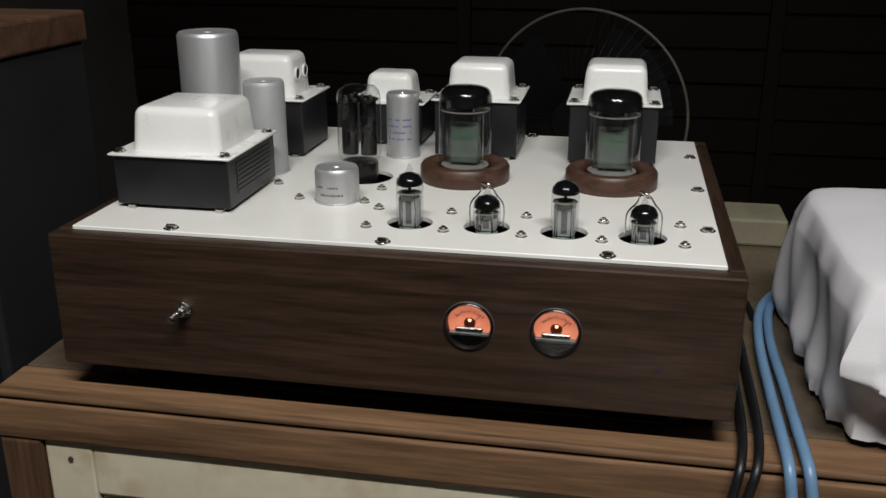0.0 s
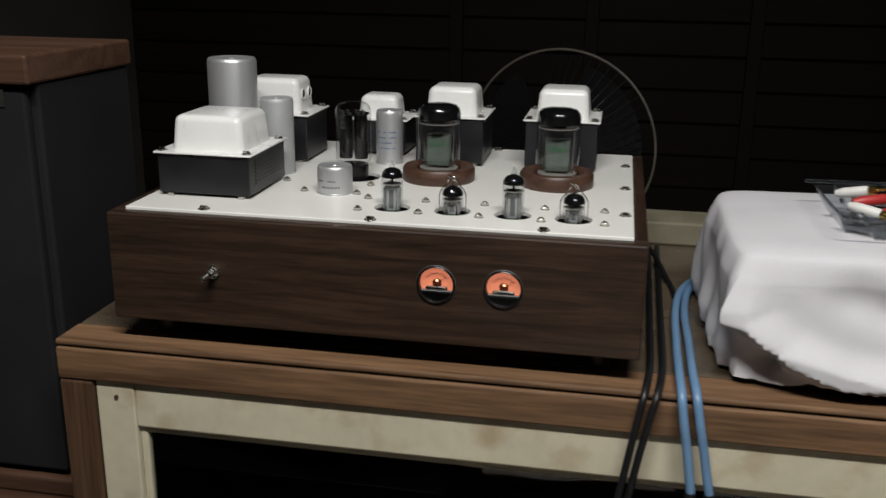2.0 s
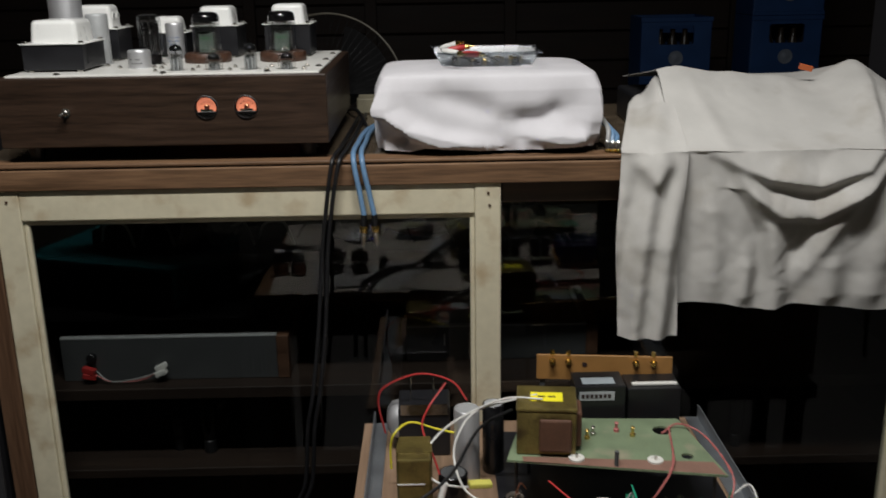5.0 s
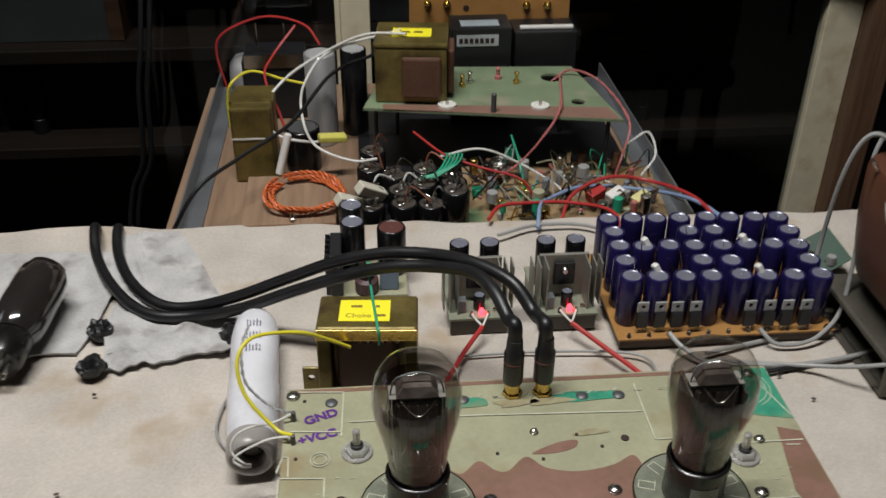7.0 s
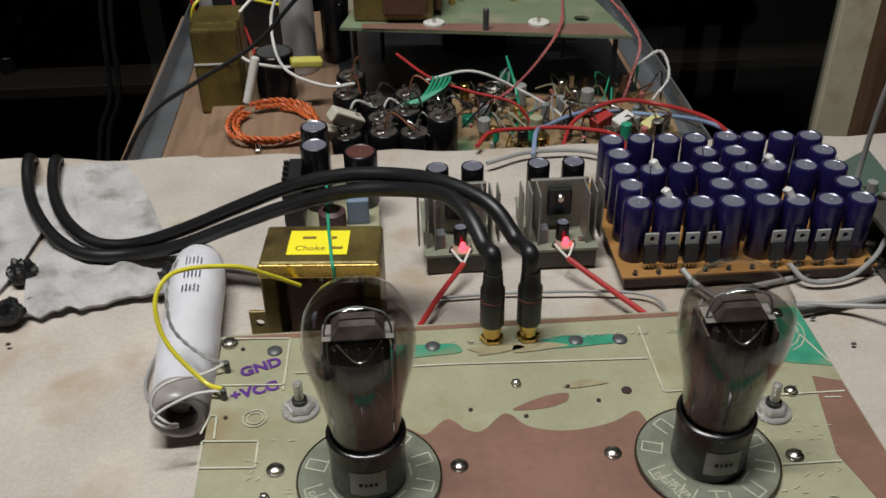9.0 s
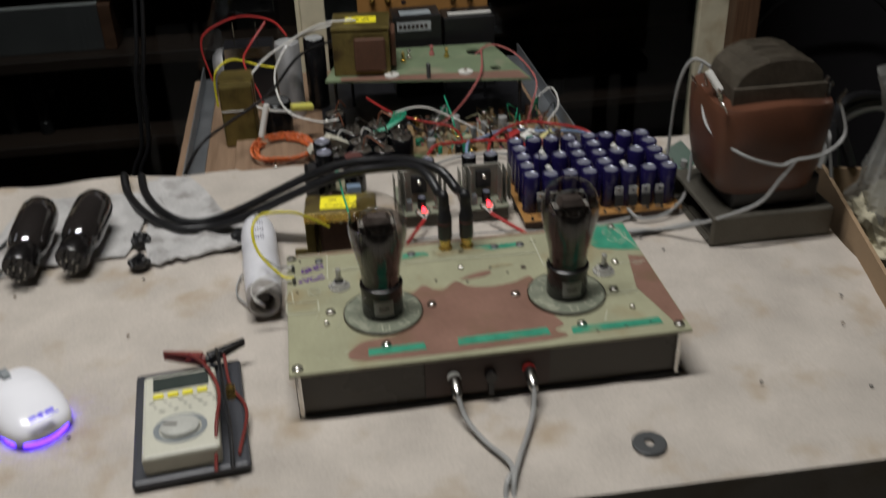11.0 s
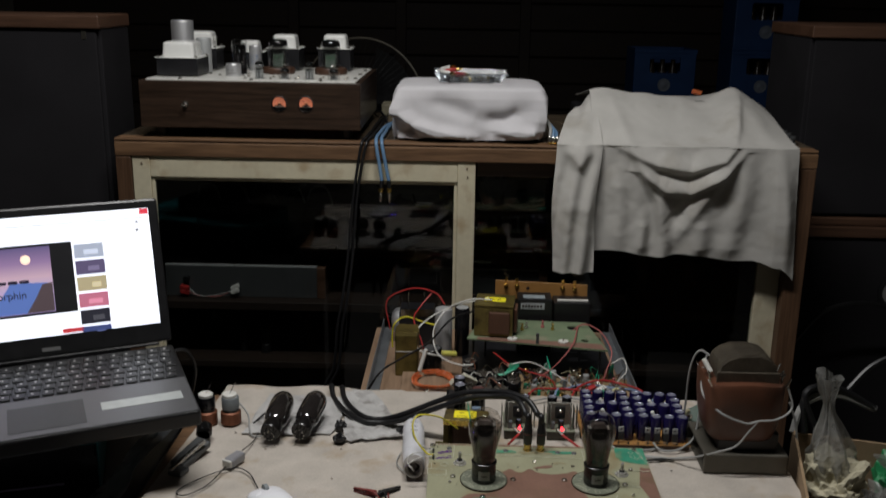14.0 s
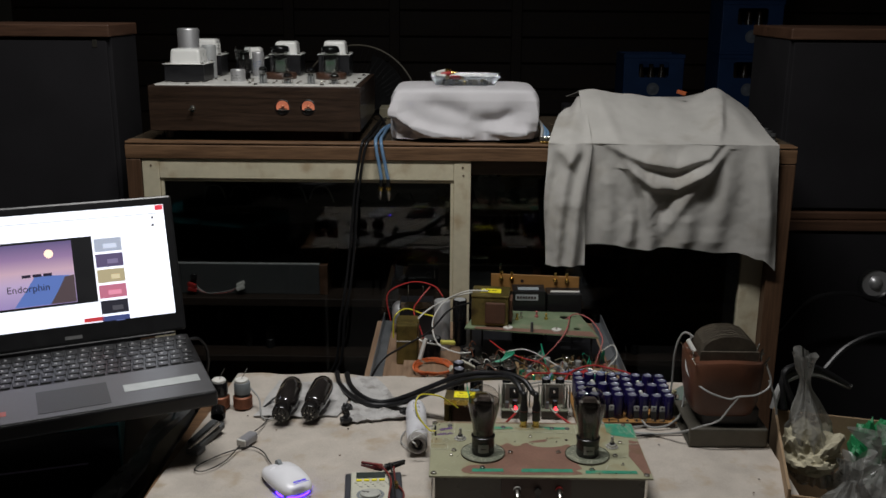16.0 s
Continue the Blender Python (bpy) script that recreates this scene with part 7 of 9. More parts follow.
# mouse
mo = thing("computer_mouse", "white optical computer mouse glowing blue at its tail", "mouse")
mm = pose(0.588, -0.919, 0.0, 0, 0, 35)
ms = bmesh.new()
NU, NV = 40, 18
rows = []
for j in range(NV + 1):
    t = j / NV
    row = []
    for i in range(NU):
        a = 2 * math.pi * i / NU
        c, s = math.cos(a), math.sin(a)
        e = (abs(c) ** 4 + abs(s) ** 4) ** (-1 / 4)
        f = math.cos(t * math.pi / 2) ** 0.55
        yl = 0.050 * s * e * f
        row.append(ms.verts.new((0.0275 * c * e * f * (1.0 + 0.06 * math.cos(yl * 40)), yl, 0.7575 + 0.022 * t ** 0.7 * (1 - 5.5 * max(0, yl) * 1.2 - 2.2 * max(0, -yl)))))
    rows.append(row)
for p, q in zip(rows, rows[1:]):
    for i in range(NU):
        ms.faces.new((p[i], p[(i + 1) % NU], q[(i + 1) % NU], q[i]))
bmesh.ops.remove_doubles(ms, verts=ms.verts[:], dist=0.00005)
part("shell", turned(ms, mm), mat("white_gloss_plastic", (0.84, 0.84, 0.88), 0.22, vary=0.03, bump=0), mo, "glossy white shell", True)
GLOW = mat("blue_glow", (0.1, 0.05, 0.9), 0.4, bump=0, emit=13.0, emit_col=(0.08, 0.02, 1.0))
part("glow_skirt", turned(lathe([(0.0262, -0.001), (0.0275, 0.0), (0.0275, 0.0040), (0.0262, 0.005)], seg=36), mm @ pose(0, -0.0235, 0.7515) @ Matrix.Diagonal((0.96, 0.96, 0.5, 1))), GLOW, mo, "glowing blue tail light")
part("base", turned(box(-0.023, 0.023, -0.042, 0.044, 0.7505, 0.7574, 0.002), mm), mat("pale_grey_plastic", (0.45, 0.45, 0.55), 0.4, bump=0), mo)
part("wheel", turned(cylinder(0.0085, -0.003, 0.003, seg=20), mm @ pose(0, 0.027, 0.7715, 0, 90, 0)), GREYSL, mo)
part("button_gap", turned(box(-0.0005, 0.0005, 0.008, 0.022, 0.7755, 0.7765), mm @ pose(0, 0, -0.0012)), GREYSL, mo)
em = bmesh.new()
for x0, x1, y in ((-0.011, -0.005, -0.022), (-0.004, 0.001, -0.022), (0.002, 0.009, -0.022), (-0.012, 0.011, -0.027)):
    joined(em, box(x0, x1, y - (0.0022 if y > -0.025 else 0.0005), y + (0.0022 if y > -0.025 else 0.0005), 0.7772, 0.7775))
part("emblem", turned(em, mm @ pose(0, 0, 0.0024, 2)), mat("blue_print", (0.06, 0.04, 0.5), 0.4, bump=0, emit=0.5, emit_col=(0.1, 0.05, 0.9)), mo, "blue printed emblem")
cable("mouse_cable", [(0.560, -0.879, 0.757), (0.546, -0.848, 0.754), (0.530, -0.818, 0.754), (0.505, -0.802, 0.754), (0.470, -0.825, 0.7535), (0.440, -0.862, 0.7535), (0.435, -0.883, 0.7535), (0.452, -0.886, 0.7535), (0.475, -0.855, 0.7535), (0.490, -0.805, 0.757)], 0.0010, RUBBER, "thin dark mouse cable looped on the cloth")
cable("mouse_cable", [(0.505, -0.755, 0.760), (0.512, -0.715, 0.754), (0.515, -0.68, 0.7535)], 0.0010, RUBBER, "thin dark mouse cable running to the back")
ua = thing("cable_adapter", "grey plastic cable adapter block on the cloth", "adapter")
part("body", turned(box(-0.009, 0.009, -0.017, 0.017, 0.7505, 0.766, 0.004, 3), pose(0.499, -0.782, 0, 0, 0, -24)), mat("silver_plastic", (0.30, 0.30, 0.32), 0.35, 0.2), ua)
part("cap", turned(box(-0.0092, 0.0092, -0.021, -0.0172, 0.7515, 0.7655, 0.002), pose(0.499, -0.782, 0, 0, 0, -24)), WHITE_PVC, ua)
ga = thing("glass_jar_parts", "small smoked glass and metal part lying by the laptop", "component")
part("glass_cap", turned(lathe([(0.010, 0), (0.013, 0.003), (0.013, 0.020), (0.008, 0.026), (0, 0.027)], seg=22), pose(0.432, -0.716, 0.765, -70, 0, 10)), GETTER, ga, smooth=True)
part("clip", turned(box(-0.014, 0.014, -0.035, 0.035, 0, 0.012, 0.003), pose(0.425, -0.768, 0.7535, 10, 6, -22)), GREY_METAL, ga)
part("clip_arm", turned(box(-0.004, 0.004, -0.04, 0.04, 0.012, 0.017, 0.002), pose(0.428, -0.788, 0.7535, 12, 0, -28)), CHROME, ga)
part("clip_end", turned(box(-0.012, 0.012, -0.012, 0.012, 0, 0.008, 0.002), pose(0.420, -0.820, 0.7515, 0, 0, -20)), GREY_METAL, ga)

# multimeter
me_ = thing("multimeter", "cream analogue-dial multimeter in a dark case with test leads", "multimeter")
m0 = pose(0.7265, -0.957, 0.0, 0, 0, 5.5)
part("case", turned(box(-0.044, 0.044, -0.070, 0.066, 0.7505, 0.758, 0.003), m0), mat("dark_grey_case", (0.045, 0.047, 0.055), 0.45, vary=0.2), me_, "dark open carrying case")
mb = m0 @ Matrix.Translation((0, -0.0148, 0)) @ Matrix.Diagonal((1, 0.82, 1, 1))
part("body", turned(box(-0.034, 0.024, -0.060, 0.062, 0.7582, 0.776, 0.003), mb), mat("cream_plastic", (0.55, 0.54, 0.45), 0.42, vary=0.1, scale=30, bump=0.05), me_, "cream plastic body")
part("display", turned(box(-0.026, 0.018, 0.034, 0.056, 0.7762, 0.7768), mb), mat("grey_lcd", (0.045, 0.055, 0.05), 0.2, bump=0), me_, "dark grey display")
for k in range(4):
    part("button", turned(box(-0.026 + 0.0115 * k, -0.0175 + 0.0115 * k, 0.0225, 0.0285, 0.7762, 0.7780, 0.0008, 1), mb), YLAB, me_, "yellow button")
part("dial_ring", turned(lathe([(0.0205, 0.7762), (0.0205, 0.7766), (0.0165, 0.7768), (0.0160, 0.7762)], seg=32), mb @ pose(-0.005, -0.026, 0)), GREYSL, me_)
part("dial", turned(lathe([(0.0150, 0.7762), (0.0148, 0.7790), (0.0135, 0.7800), (0, 0.7800)], seg=32), mb @ pose(-0.005, -0.026, 0)), mat("pale_grey_dial", (0.46, 0.46, 0.42), 0.45, bump=0.03), me_, smooth=True)
part("pointer", turned(box(-0.001, 0.001, 0.002, 0.013, 0.7802, 0.7806), mb @ pose(-0.005, -0.026, 0, 0, 0, 70)), INK, me_)
pr = bmesh.new()
for k in range(14):
    random.seed(k)
    x, y = -0.029 + 0.0038 * k, 0.0165 - 0.007 * (k % 3)
    joined(pr, box(x, x + random.uniform(0.002, 0.005), y, y + 0.0014, 0.7762, 0.7765))
part("printing", turned(pr, mb), mat("grey_print", (0.2, 0.2, 0.18), 0.6, bump=0), me_)
LEADRED = mat("dark_red_lead", (0.17, 0.025, 0.02), 0.45, bump=0.05)
for k, (col, dx) in enumerate(((LEADRED, 0.0), (RUBBER, 0.012))):
    part("test_lead", tube([m0 @ Vector(p) for p in ((0.018 + dx, -0.074, 0.7600), (0.022 + dx * 0.8, -0.045, 0.7790 - 0.008 * k), (0.026 + dx * 0.3, -0.005, 0.7815 - 0.004 * k), (0.016 + dx, 0.035, 0.7800), (0.002 + dx * 2, 0.063, 0.774))], 0.0015, 8, 8), col, me_, smooth=True)
part("test_lead", tube([m0 @ Vector(p) for p in ((0.036, -0.06, 0.7600), (0.045, -0.01, 0.7610), (0.034, 0.025, 0.762), (0.032, 0.055, 0.772))], 0.0014, 8, 8), LEADRED, me_, smooth=True)
for col, x, rz in ((LEADRED, -0.002, 70), (BLACK_PLASTIC, 0.034, -66)):
    for sgn in (-1, 1):
        jaw = box(-0.0035, 0.0035, -0.017, 0.018, 0, 0.0035, 0.0012)
        for v in jaw.verts:
            v.co.x *= 1.0 - 0.55 * max(0, v.co.y) / 0.018
            v.co.z += 0.10 * max(0, -v.co.y) * sgn
        part("clip", turned(jaw, m0 @ pose(x, 0.063, 0.7690 + 0.0022 * sgn, 4, 6 * sgn, rz)), col, me_, "toothed spring clip")
    part("clip_boot", turned(lathe([(0.0025, 0), (0.0042, 0.003), (0.0046, 0.014), (0.0030, 0.018), (0, 0.018)], seg=12), m0 @ pose(x, 0.063, 0.7695, 0, 0, rz) @ pose(0, -0.002, 0, 90)), col, me_, smooth=True)
part("probe", turned(cylinder(0.004, 0, 0.012, seg=12), m0 @ pose(0.034, 0.022, 0.762, 90)), BRASS, me_)

ws = thing("steel_washer", "dull steel washer lying on the bench cloth", "washer")
part("ring", lathe([(0.004, 0.7508), (0.0125, 0.7508), (0.0135, 0.7515), (0.0135, 0.7525), (0.0125, 0.7532), (0.004, 0.7532), (0.004, 0.7508)], 1.081, -1.050, 28), GREY_METAL, ws)
cable("ground_cable", [(0.30, -1.032, 0.69), (0.402, -1.032, 0.753), (0.458, -1.034, 0.753), (0.515, -1.039, 0.753), (0.565, -1.044, 0.753), (0.608, -1.053, 0.753), (0.646, -1.07, 0.753), (0.671, -1.083, 0.753), (0.711, -1.092, 0.735), (0.721, -1.098, 0.66)], 0.0019, mat("brown_cable", (0.05, 0.04, 0.03), 0.5), "thin brown cable lying along the front of the bench")
random.seed(77)
for k in range(26):
    x, y = random.uniform(0.45, 1.33), random.uniform(-1.03, -0.66)
    if 0.79 < x < 1.17 and y < -0.58 or 0.66 < x < 0.80 and y < -0.86 or x > 1.2 and y > -0.79:
        continue
    single("solder_crumb", turned(box(-0.0015, 0.0015, -0.001, 0.001, 0.7512, 0.7525, 0.0003, 1), pose(x, y, 0, 0, 0, 0) @ pose(0, 0, 0, 0, 0, 0)), random.choice([INK, GREY_METAL, mat("brown_crumb", (0.10, 0.06, 0.03), 0.7)]), "tiny dark crumb on the bench cloth", "crumb", group="crumbs on the cloth")

# ---- salvaged chassis behind the bench ----
ch2 = thing("salvaged_chassis", "salvaged amplifier chassis on plywood crowded with wired parts", "chassis")
part("plywood_base", box(0.655, 1.212, -0.455, -0.015, 0.690, 0.704, 0.001), PLYBOARD, ch2, "raw plywood base")
GALV = mat("galvanised_steel", (0.34, 0.36, 0.38), 0.4, 0.8, 0.15, 25, 0.1)
for x in (0.672, 1.186):
    part("steel_rail", box(x, x + 0.022, -0.452, -0.02, 0.7042, 0.7065, 0.0003, 1), GALV, ch2, "galvanised steel angle")
    part("steel_rail", box(x if x < 1 else x + 0.020, x + 0.002 if x < 1 else x + 0.022, -0.452, -0.02, 0.7066, 0.728), GALV, ch2)
st = thing("wooden_crate", "dark wooden crate carrying the salvaged chassis", "crate")
for x in (0.68, 1.17):
    for y in (-0.43, -0.06):
        part("post", box(x, x + 0.03, y, y + 0.03, 0.0, 0.6895, 0.002), DARKWOOD, st)
for z in (0.08, 0.26, 0.44, 0.60):
    part("slat", box(0.66, 1.21, -0.445, -0.4305, z, z + 0.08, 0.002), DARKWOOD, st)
    part("slat", box(0.66, 1.21, -0.0295, -0.015, z, z + 0.08, 0.002), DARKWOOD, st)
part("inner_tray", box(0.86, 1.180, -0.44, -0.06, 0.7042, 0.7065), BLACK_STEEL, ch2)
blk = new("wood_block")
blk.parent, blk["label"] = ch2, "raw wooden block with a brown front"
part("block", box(0.738, 0.836, -0.443, -0.335, 0.7043, 0.727, 0.001), PLYBOARD, blk)
part("front_strip", box(0.738, 0.836, -0.4465, -0.4435, 0.7045, 0.7265), mat("brown_front", (0.16, 0.075, 0.03), 0.5), blk)
part("bolt", lathe([(0.004, 0.7272), (0.004, 0.731), (0.002, 0.732), (0.002, 0.737), (0, 0.737)], 0.792, -0.438, 6), CHROME, blk)
random.seed(17)
for k in range(3):
    loop = []
    for j in range(13):
        a = 2.4 + 2 * math.pi * (j / 12) * (0.97 if k else 0.86)
        loop.append((0.803 + (0.034 + 0.004 * k) * math.cos(a) + random.uniform(-0.003, 0.003), -0.392 + (0.036 + 0.003 * k) * math.sin(a) + random.uniform(-0.003, 0.003), 0.7305 + 0.0032 * k + random.uniform(0, 0.002)))
    part("orange_coil", twisted(loop, 0.0014, 0.013), ORANGE_PVC, ch2, "loop of twisted orange wire", True)
gb = new("supply_transformer")
gb.parent, gb["label"] = ch2, "varnished olive supply transformer"
part("core", box(0.720, 0.766, -0.305, -0.235, 0.7043, 0.795, 0.003), OLIVE, gb)
part("strap", box(0.7185, 0.7675, -0.285, -0.255, 0.7045, 0.7965, 0.001), OLIVE, gb)
part("label", box(0.7205, 0.757, -0.3062, -0.3052, 0.758, 0.7595), WHITE_PVC, gb)
electrolytic(0.796, -0.270, 0.7043, 0.0205, 0.052, ch2, BLKSL, GREY_METAL, 28)
electrolytic(0.818, -0.200, 0.7043, 0.0185, 0.115, ch2, ALU, ALU_DULL, 28)
electrolytic(0.858, -0.175, 0.7043, 0.0160, 0.110, ch2, BLKSL, ALU_DULL, 24)
part("white_post", turned(cylinder(0.0045, 0, 0.048, seg=14, bev=0.0015), pose(0.772, -0.335, 0.728, -12, 16, 0)), WHITE_PVC, ch2, "white insulating post", True)
rt = new("output_transformer")
rt.parent, rt["label"] = ch2, "dark output transformer with bright end bells"
part("core", box(0.716, 0.795, -0.130, -0.060, 0.7043, 0.785, 0.003), BLACK_STEEL, rt)
part("end_bell", turned(lathe([(0.030, 0), (0.028, 0.010), (0.018, 0.018), (0, 0.020)], seg=26), pose(0.716, -0.095, 0.752, 0, -90, 0)), ALU, rt, smooth=True)
part("bright_plate", box(0.72, 0.792, -0.132, -0.1302, 0.775, 0.792), CHROME, rt)
for k in range(2):
    part("terminal_post", cylinder(0.0014, 0.7852, 0.823, 0.735 + 0.035 * k, -0.10, seg=8), CHROME, rt)
random.seed(9)
for k in range(13):
    x, y = 0.873 + 0.030 * (k % 4) + random.uniform(-0.004, 0.004), -0.425 + 0.033 * (k // 4) + random.uniform(-0.004, 0.004)
    h = random.uniform(0.028, 0.046)
    electrolytic(x, y, 0.7067, 0.0145, h, ch2, BLKSL, mat("grimy_top", (0.06, 0.05, 0.04), 0.5), 20)
    part("solder_lug", turned(box(-0.0015, 0.0015, -0.0006, 0.0006, 0, 0.010), pose(x + 0.004, y, 0.7067 + h, 10, 12, 40 * k)), CHROME, ch2)
    part("lug_ring", lathe([(0.0035, 0.7067 + h), (0.0048, 0.7072 + h), (0.0035, 0.7080 + h)], x - 0.004, y - 0.003, 12), CHROME, ch2, smooth=True)
    for j in range(2):
        part("solder_tail", tube([(x - 0.004, y - 0.003, 0.7067 + h), (x + random.uniform(-0.01, 0.01), y - 0.006, 0.7145 + h + 0.006 * random.random()), (x + random.uniform(-0.018, 0.018), y + random.uniform(-0.015, 0.01), 0.708 + h)], 0.0007, 5, 4), CHROME, ch2)
    part("link_wire", tube([(x, y, 0.7067 + h), (x + 0.008, y + 0.006, 0.722 + h), (x + random.uniform(0.01, 0.03), y + random.uniform(-0.02, 0.02), 0.712 + h)], 0.0011, 5, 4), random.choice([CHROME, COPPER, WHITE_PVC, RUBBER]), ch2)
for m in (pose(0.852, -0.430, 0.742, 18, 30, 30), pose(0.873, -0.425, 0.752, 18, 32, 35)):
    part("ceramic_resistor", turned(box(-0.018, 0.018, -0.006, 0.006, -0.006, 0.006, 0.0015), m), mat("cream_ceramic", (0.58, 0.55, 0.45), 0.6), ch2, "cream ceramic resistor")
part("film_capacitor", turned(box(-0.016, 0.016, -0.007, 0.007, -0.004, 0.004, 0.002), pose(0.832, -0.305, 0.757, 0, 6, 12)), mat("pale_yellow_film", (0.62, 0.58, 0.12), 0.4), ch2, "pale yellow film capacitor")
for k in range(5):
    part("green_coil", tube([(0.925 + 0.004 * k, -0.392, 0.747), (0.945 + 0.005 * k, -0.385, 0.751 + 0.002 * k), (0.957 + 0.004 * k, -0.365, 0.760), (0.952 + 0.005 * k, -0.345, 0.752)], 0.0013, 6, 5), GREEN_PVC, ch2, smooth=True)
part("wiring_board", turned(box(-0.11, 0.11, -0.065, 0.065, 0, 0.002), pose(1.085, -0.375, 0.7085, 3, 0, -4)), mat("tan_board", (0.28, 0.19, 0.10), 0.5, vary=0.25, stain=(0.10, 0.20, 0.10), stain_scale=16), ch2, "tan wiring board")
random.seed(14)
bits = [PINK_PVC, CHROME, CHROME, CHROME, BLACK_PLASTIC, BLACK_PLASTIC, GREEN_PVC, BRASS, GREY_PVC, MASK_PALE, PAPERW, PAPERW, GREYSL]
for k in range(150):
    x, y = random.uniform(0.99, 1.18), random.uniform(-0.44, -0.31)
    z = 0.711 + random.uniform(0, 0.012)
    kind = k % 3
    if kind == 0:
        b = turned(lathe([(0.0006, 0), (0.0022, 0.001), (0.0018, 0.004), (0.0022, 0.009), (0.0006, 0.010)], seg=8), pose(x, y, z, random.uniform(40, 90), 0, random.uniform(0, 360)))
    elif kind == 1:
        b = cylinder(random.uniform(0.003, 0.007), z, z + random.uniform(0.008, 0.022), x, y, 0.0006, 12)
    else:
        b = tube([(x, y, z), (x + random.uniform(-0.02, 0.02), y + random.uniform(-0.02, 0.02), z + random.uniform(0.01, 0.03)), (x + random.uniform(-0.03, 0.03), y + random.uniform(-0.02, 0.02), z + 0.004)], 0.0010, 5, 4)
    part("wired_part", b, random.choice(bits), ch2)
for x, y, mtl in ((1.115, -0.405, RED_PVC), (1.135, -0.410, WHITE_PVC), (1.16, -0.42, mat("pale_yellow_body", (0.6, 0.56, 0.25), 0.5))):
    part("plastic_body", turned(box(-0.010, 0.010, -0.006, 0.006, 0, 0.014, 0.0015), pose(x, y, 0.722, 10, -15, 30)), mtl, ch2)
for k in range(8):
    part("coil_turn", lathe([(0.010, 0.7115 + 0.0035 * k), (0.0115, 0.7125 + 0.0035 * k), (0.010, 0.7135 + 0.0035 * k)], 1.02, -0.335, 16), CHROME, ch2)

# raised board on pillars
ub = new("raised_board")
ub.parent, ub["label"] = ch2, "raised etched circuit board on pillars"
UZ = 0.790
part("board", cut(flat([(0.868, -0.300), (1.152, -0.353), (1.126, -0.190), (0.900, -0.178)], UZ - 0.003, UZ), [lathe([(0, UZ - 0.02), (0.013, UZ - 0.02), (0.013, UZ + 0.02), (0, UZ + 0.02)], 1.095, -0.225, 24), lathe([(0, UZ - 0.02), (0.008, UZ - 0.02), (0.008, UZ + 0.02), (0, UZ + 0.02)], 1.112, -0.300, 20)]), mat("mottled_green_board", (0.17, 0.22, 0.13), 0.45, vary=0.25, scale=30, stain=(0.30, 0.27, 0.19), stain_scale=18), ub)
part("copper_strip", flat([(0.890, -0.305), (1.149, -0.351), (1.142, -0.318), (0.965, -0.300), (0.890, -0.292)], UZ + 0.0001, UZ + 0.0004), ETCHED, ub, "bare brown etched strip")
for x, y in ((0.882, -0.292), (1.138, -0.342), (1.115, -0.20), (0.91, -0.19)):
    part("pillar", cylinder(0.0025, 0.7044, UZ - 0.0032, x, y, seg=10), BLACK_STEEL, ub)
for x, y in ((0.962, -0.302), (1.066, -0.312)):
    part("ceramic_disc", lathe([(0, UZ + 0.0005), (0.0105, UZ + 0.0005), (0.0105, UZ + 0.003), (0.006, UZ + 0.0035), (0.005, UZ + 0.002), (0, UZ + 0.002)], x, y, 24), mat("white_ceramic", (0.66, 0.65, 0.60), 0.4), ub, "white ceramic disc", True)
    part("disc_screw", box(x - 0.002, x + 0.002, y - 0.001, y + 0.001, UZ + 0.0021, UZ + 0.0075), CHROME, ub)
part("bolt", cylinder(0.003, UZ, UZ + 0.022, 1.012, -0.322, 0.0005, 12), GREY_METAL, ub, smooth=True)
for x, y, mtl in ((0.995, -0.235, CHROME), (1.050, -0.240, BRASS), (1.03, -0.225, PINK_PVC), (0.985, -0.245, BRASS)):
    part("terminal_post", lathe([(0.004, UZ), (0.004, UZ + 0.004), (0.0022, UZ + 0.005), (0.0022, UZ + 0.012), (0.0034, UZ + 0.013), (0, UZ + 0.016)], x, y, 12), mtl, ub, smooth=True)
yt = new("supply_transformer")
yt.parent, yt["label"] = ub, "varnished olive transformer with yellow label"
m1 = pose(0.926, -0.255, 0, 0, 0, -6)
part("core", turned(box(-0.040, 0.040, -0.036, 0.036, UZ + 0.0005, UZ + 0.064, 0.002), m1), OLIVE, yt)
part("cap", turned(box(-0.041, 0.041, -0.037, 0.037, UZ + 0.0642, UZ + 0.070, 0.002), m1), OLIVE, yt)
part("winding", turned(box(0.0402, 0.048, -0.022, 0.022, UZ + 0.006, UZ + 0.058, 0.003), m1), PAPERW, yt, "brown paper winding")
part("winding", turned(box(-0.010, 0.034, -0.043, -0.0372, UZ + 0.008, UZ + 0.056, 0.003), m1), PAPERW, yt)
part("label", turned(box(-0.022, 0.022, -0.014, 0.014, UZ + 0.0702, UZ + 0.0705), m1), YLAB, yt, "yellow paper label")
for k in range(2):
    part("label_mark", turned(box(-0.012 + 0.014 * k, -0.002 + 0.014 * k, -0.002, 0.002, UZ + 0.0707, UZ + 0.0709), m1), INK, yt)
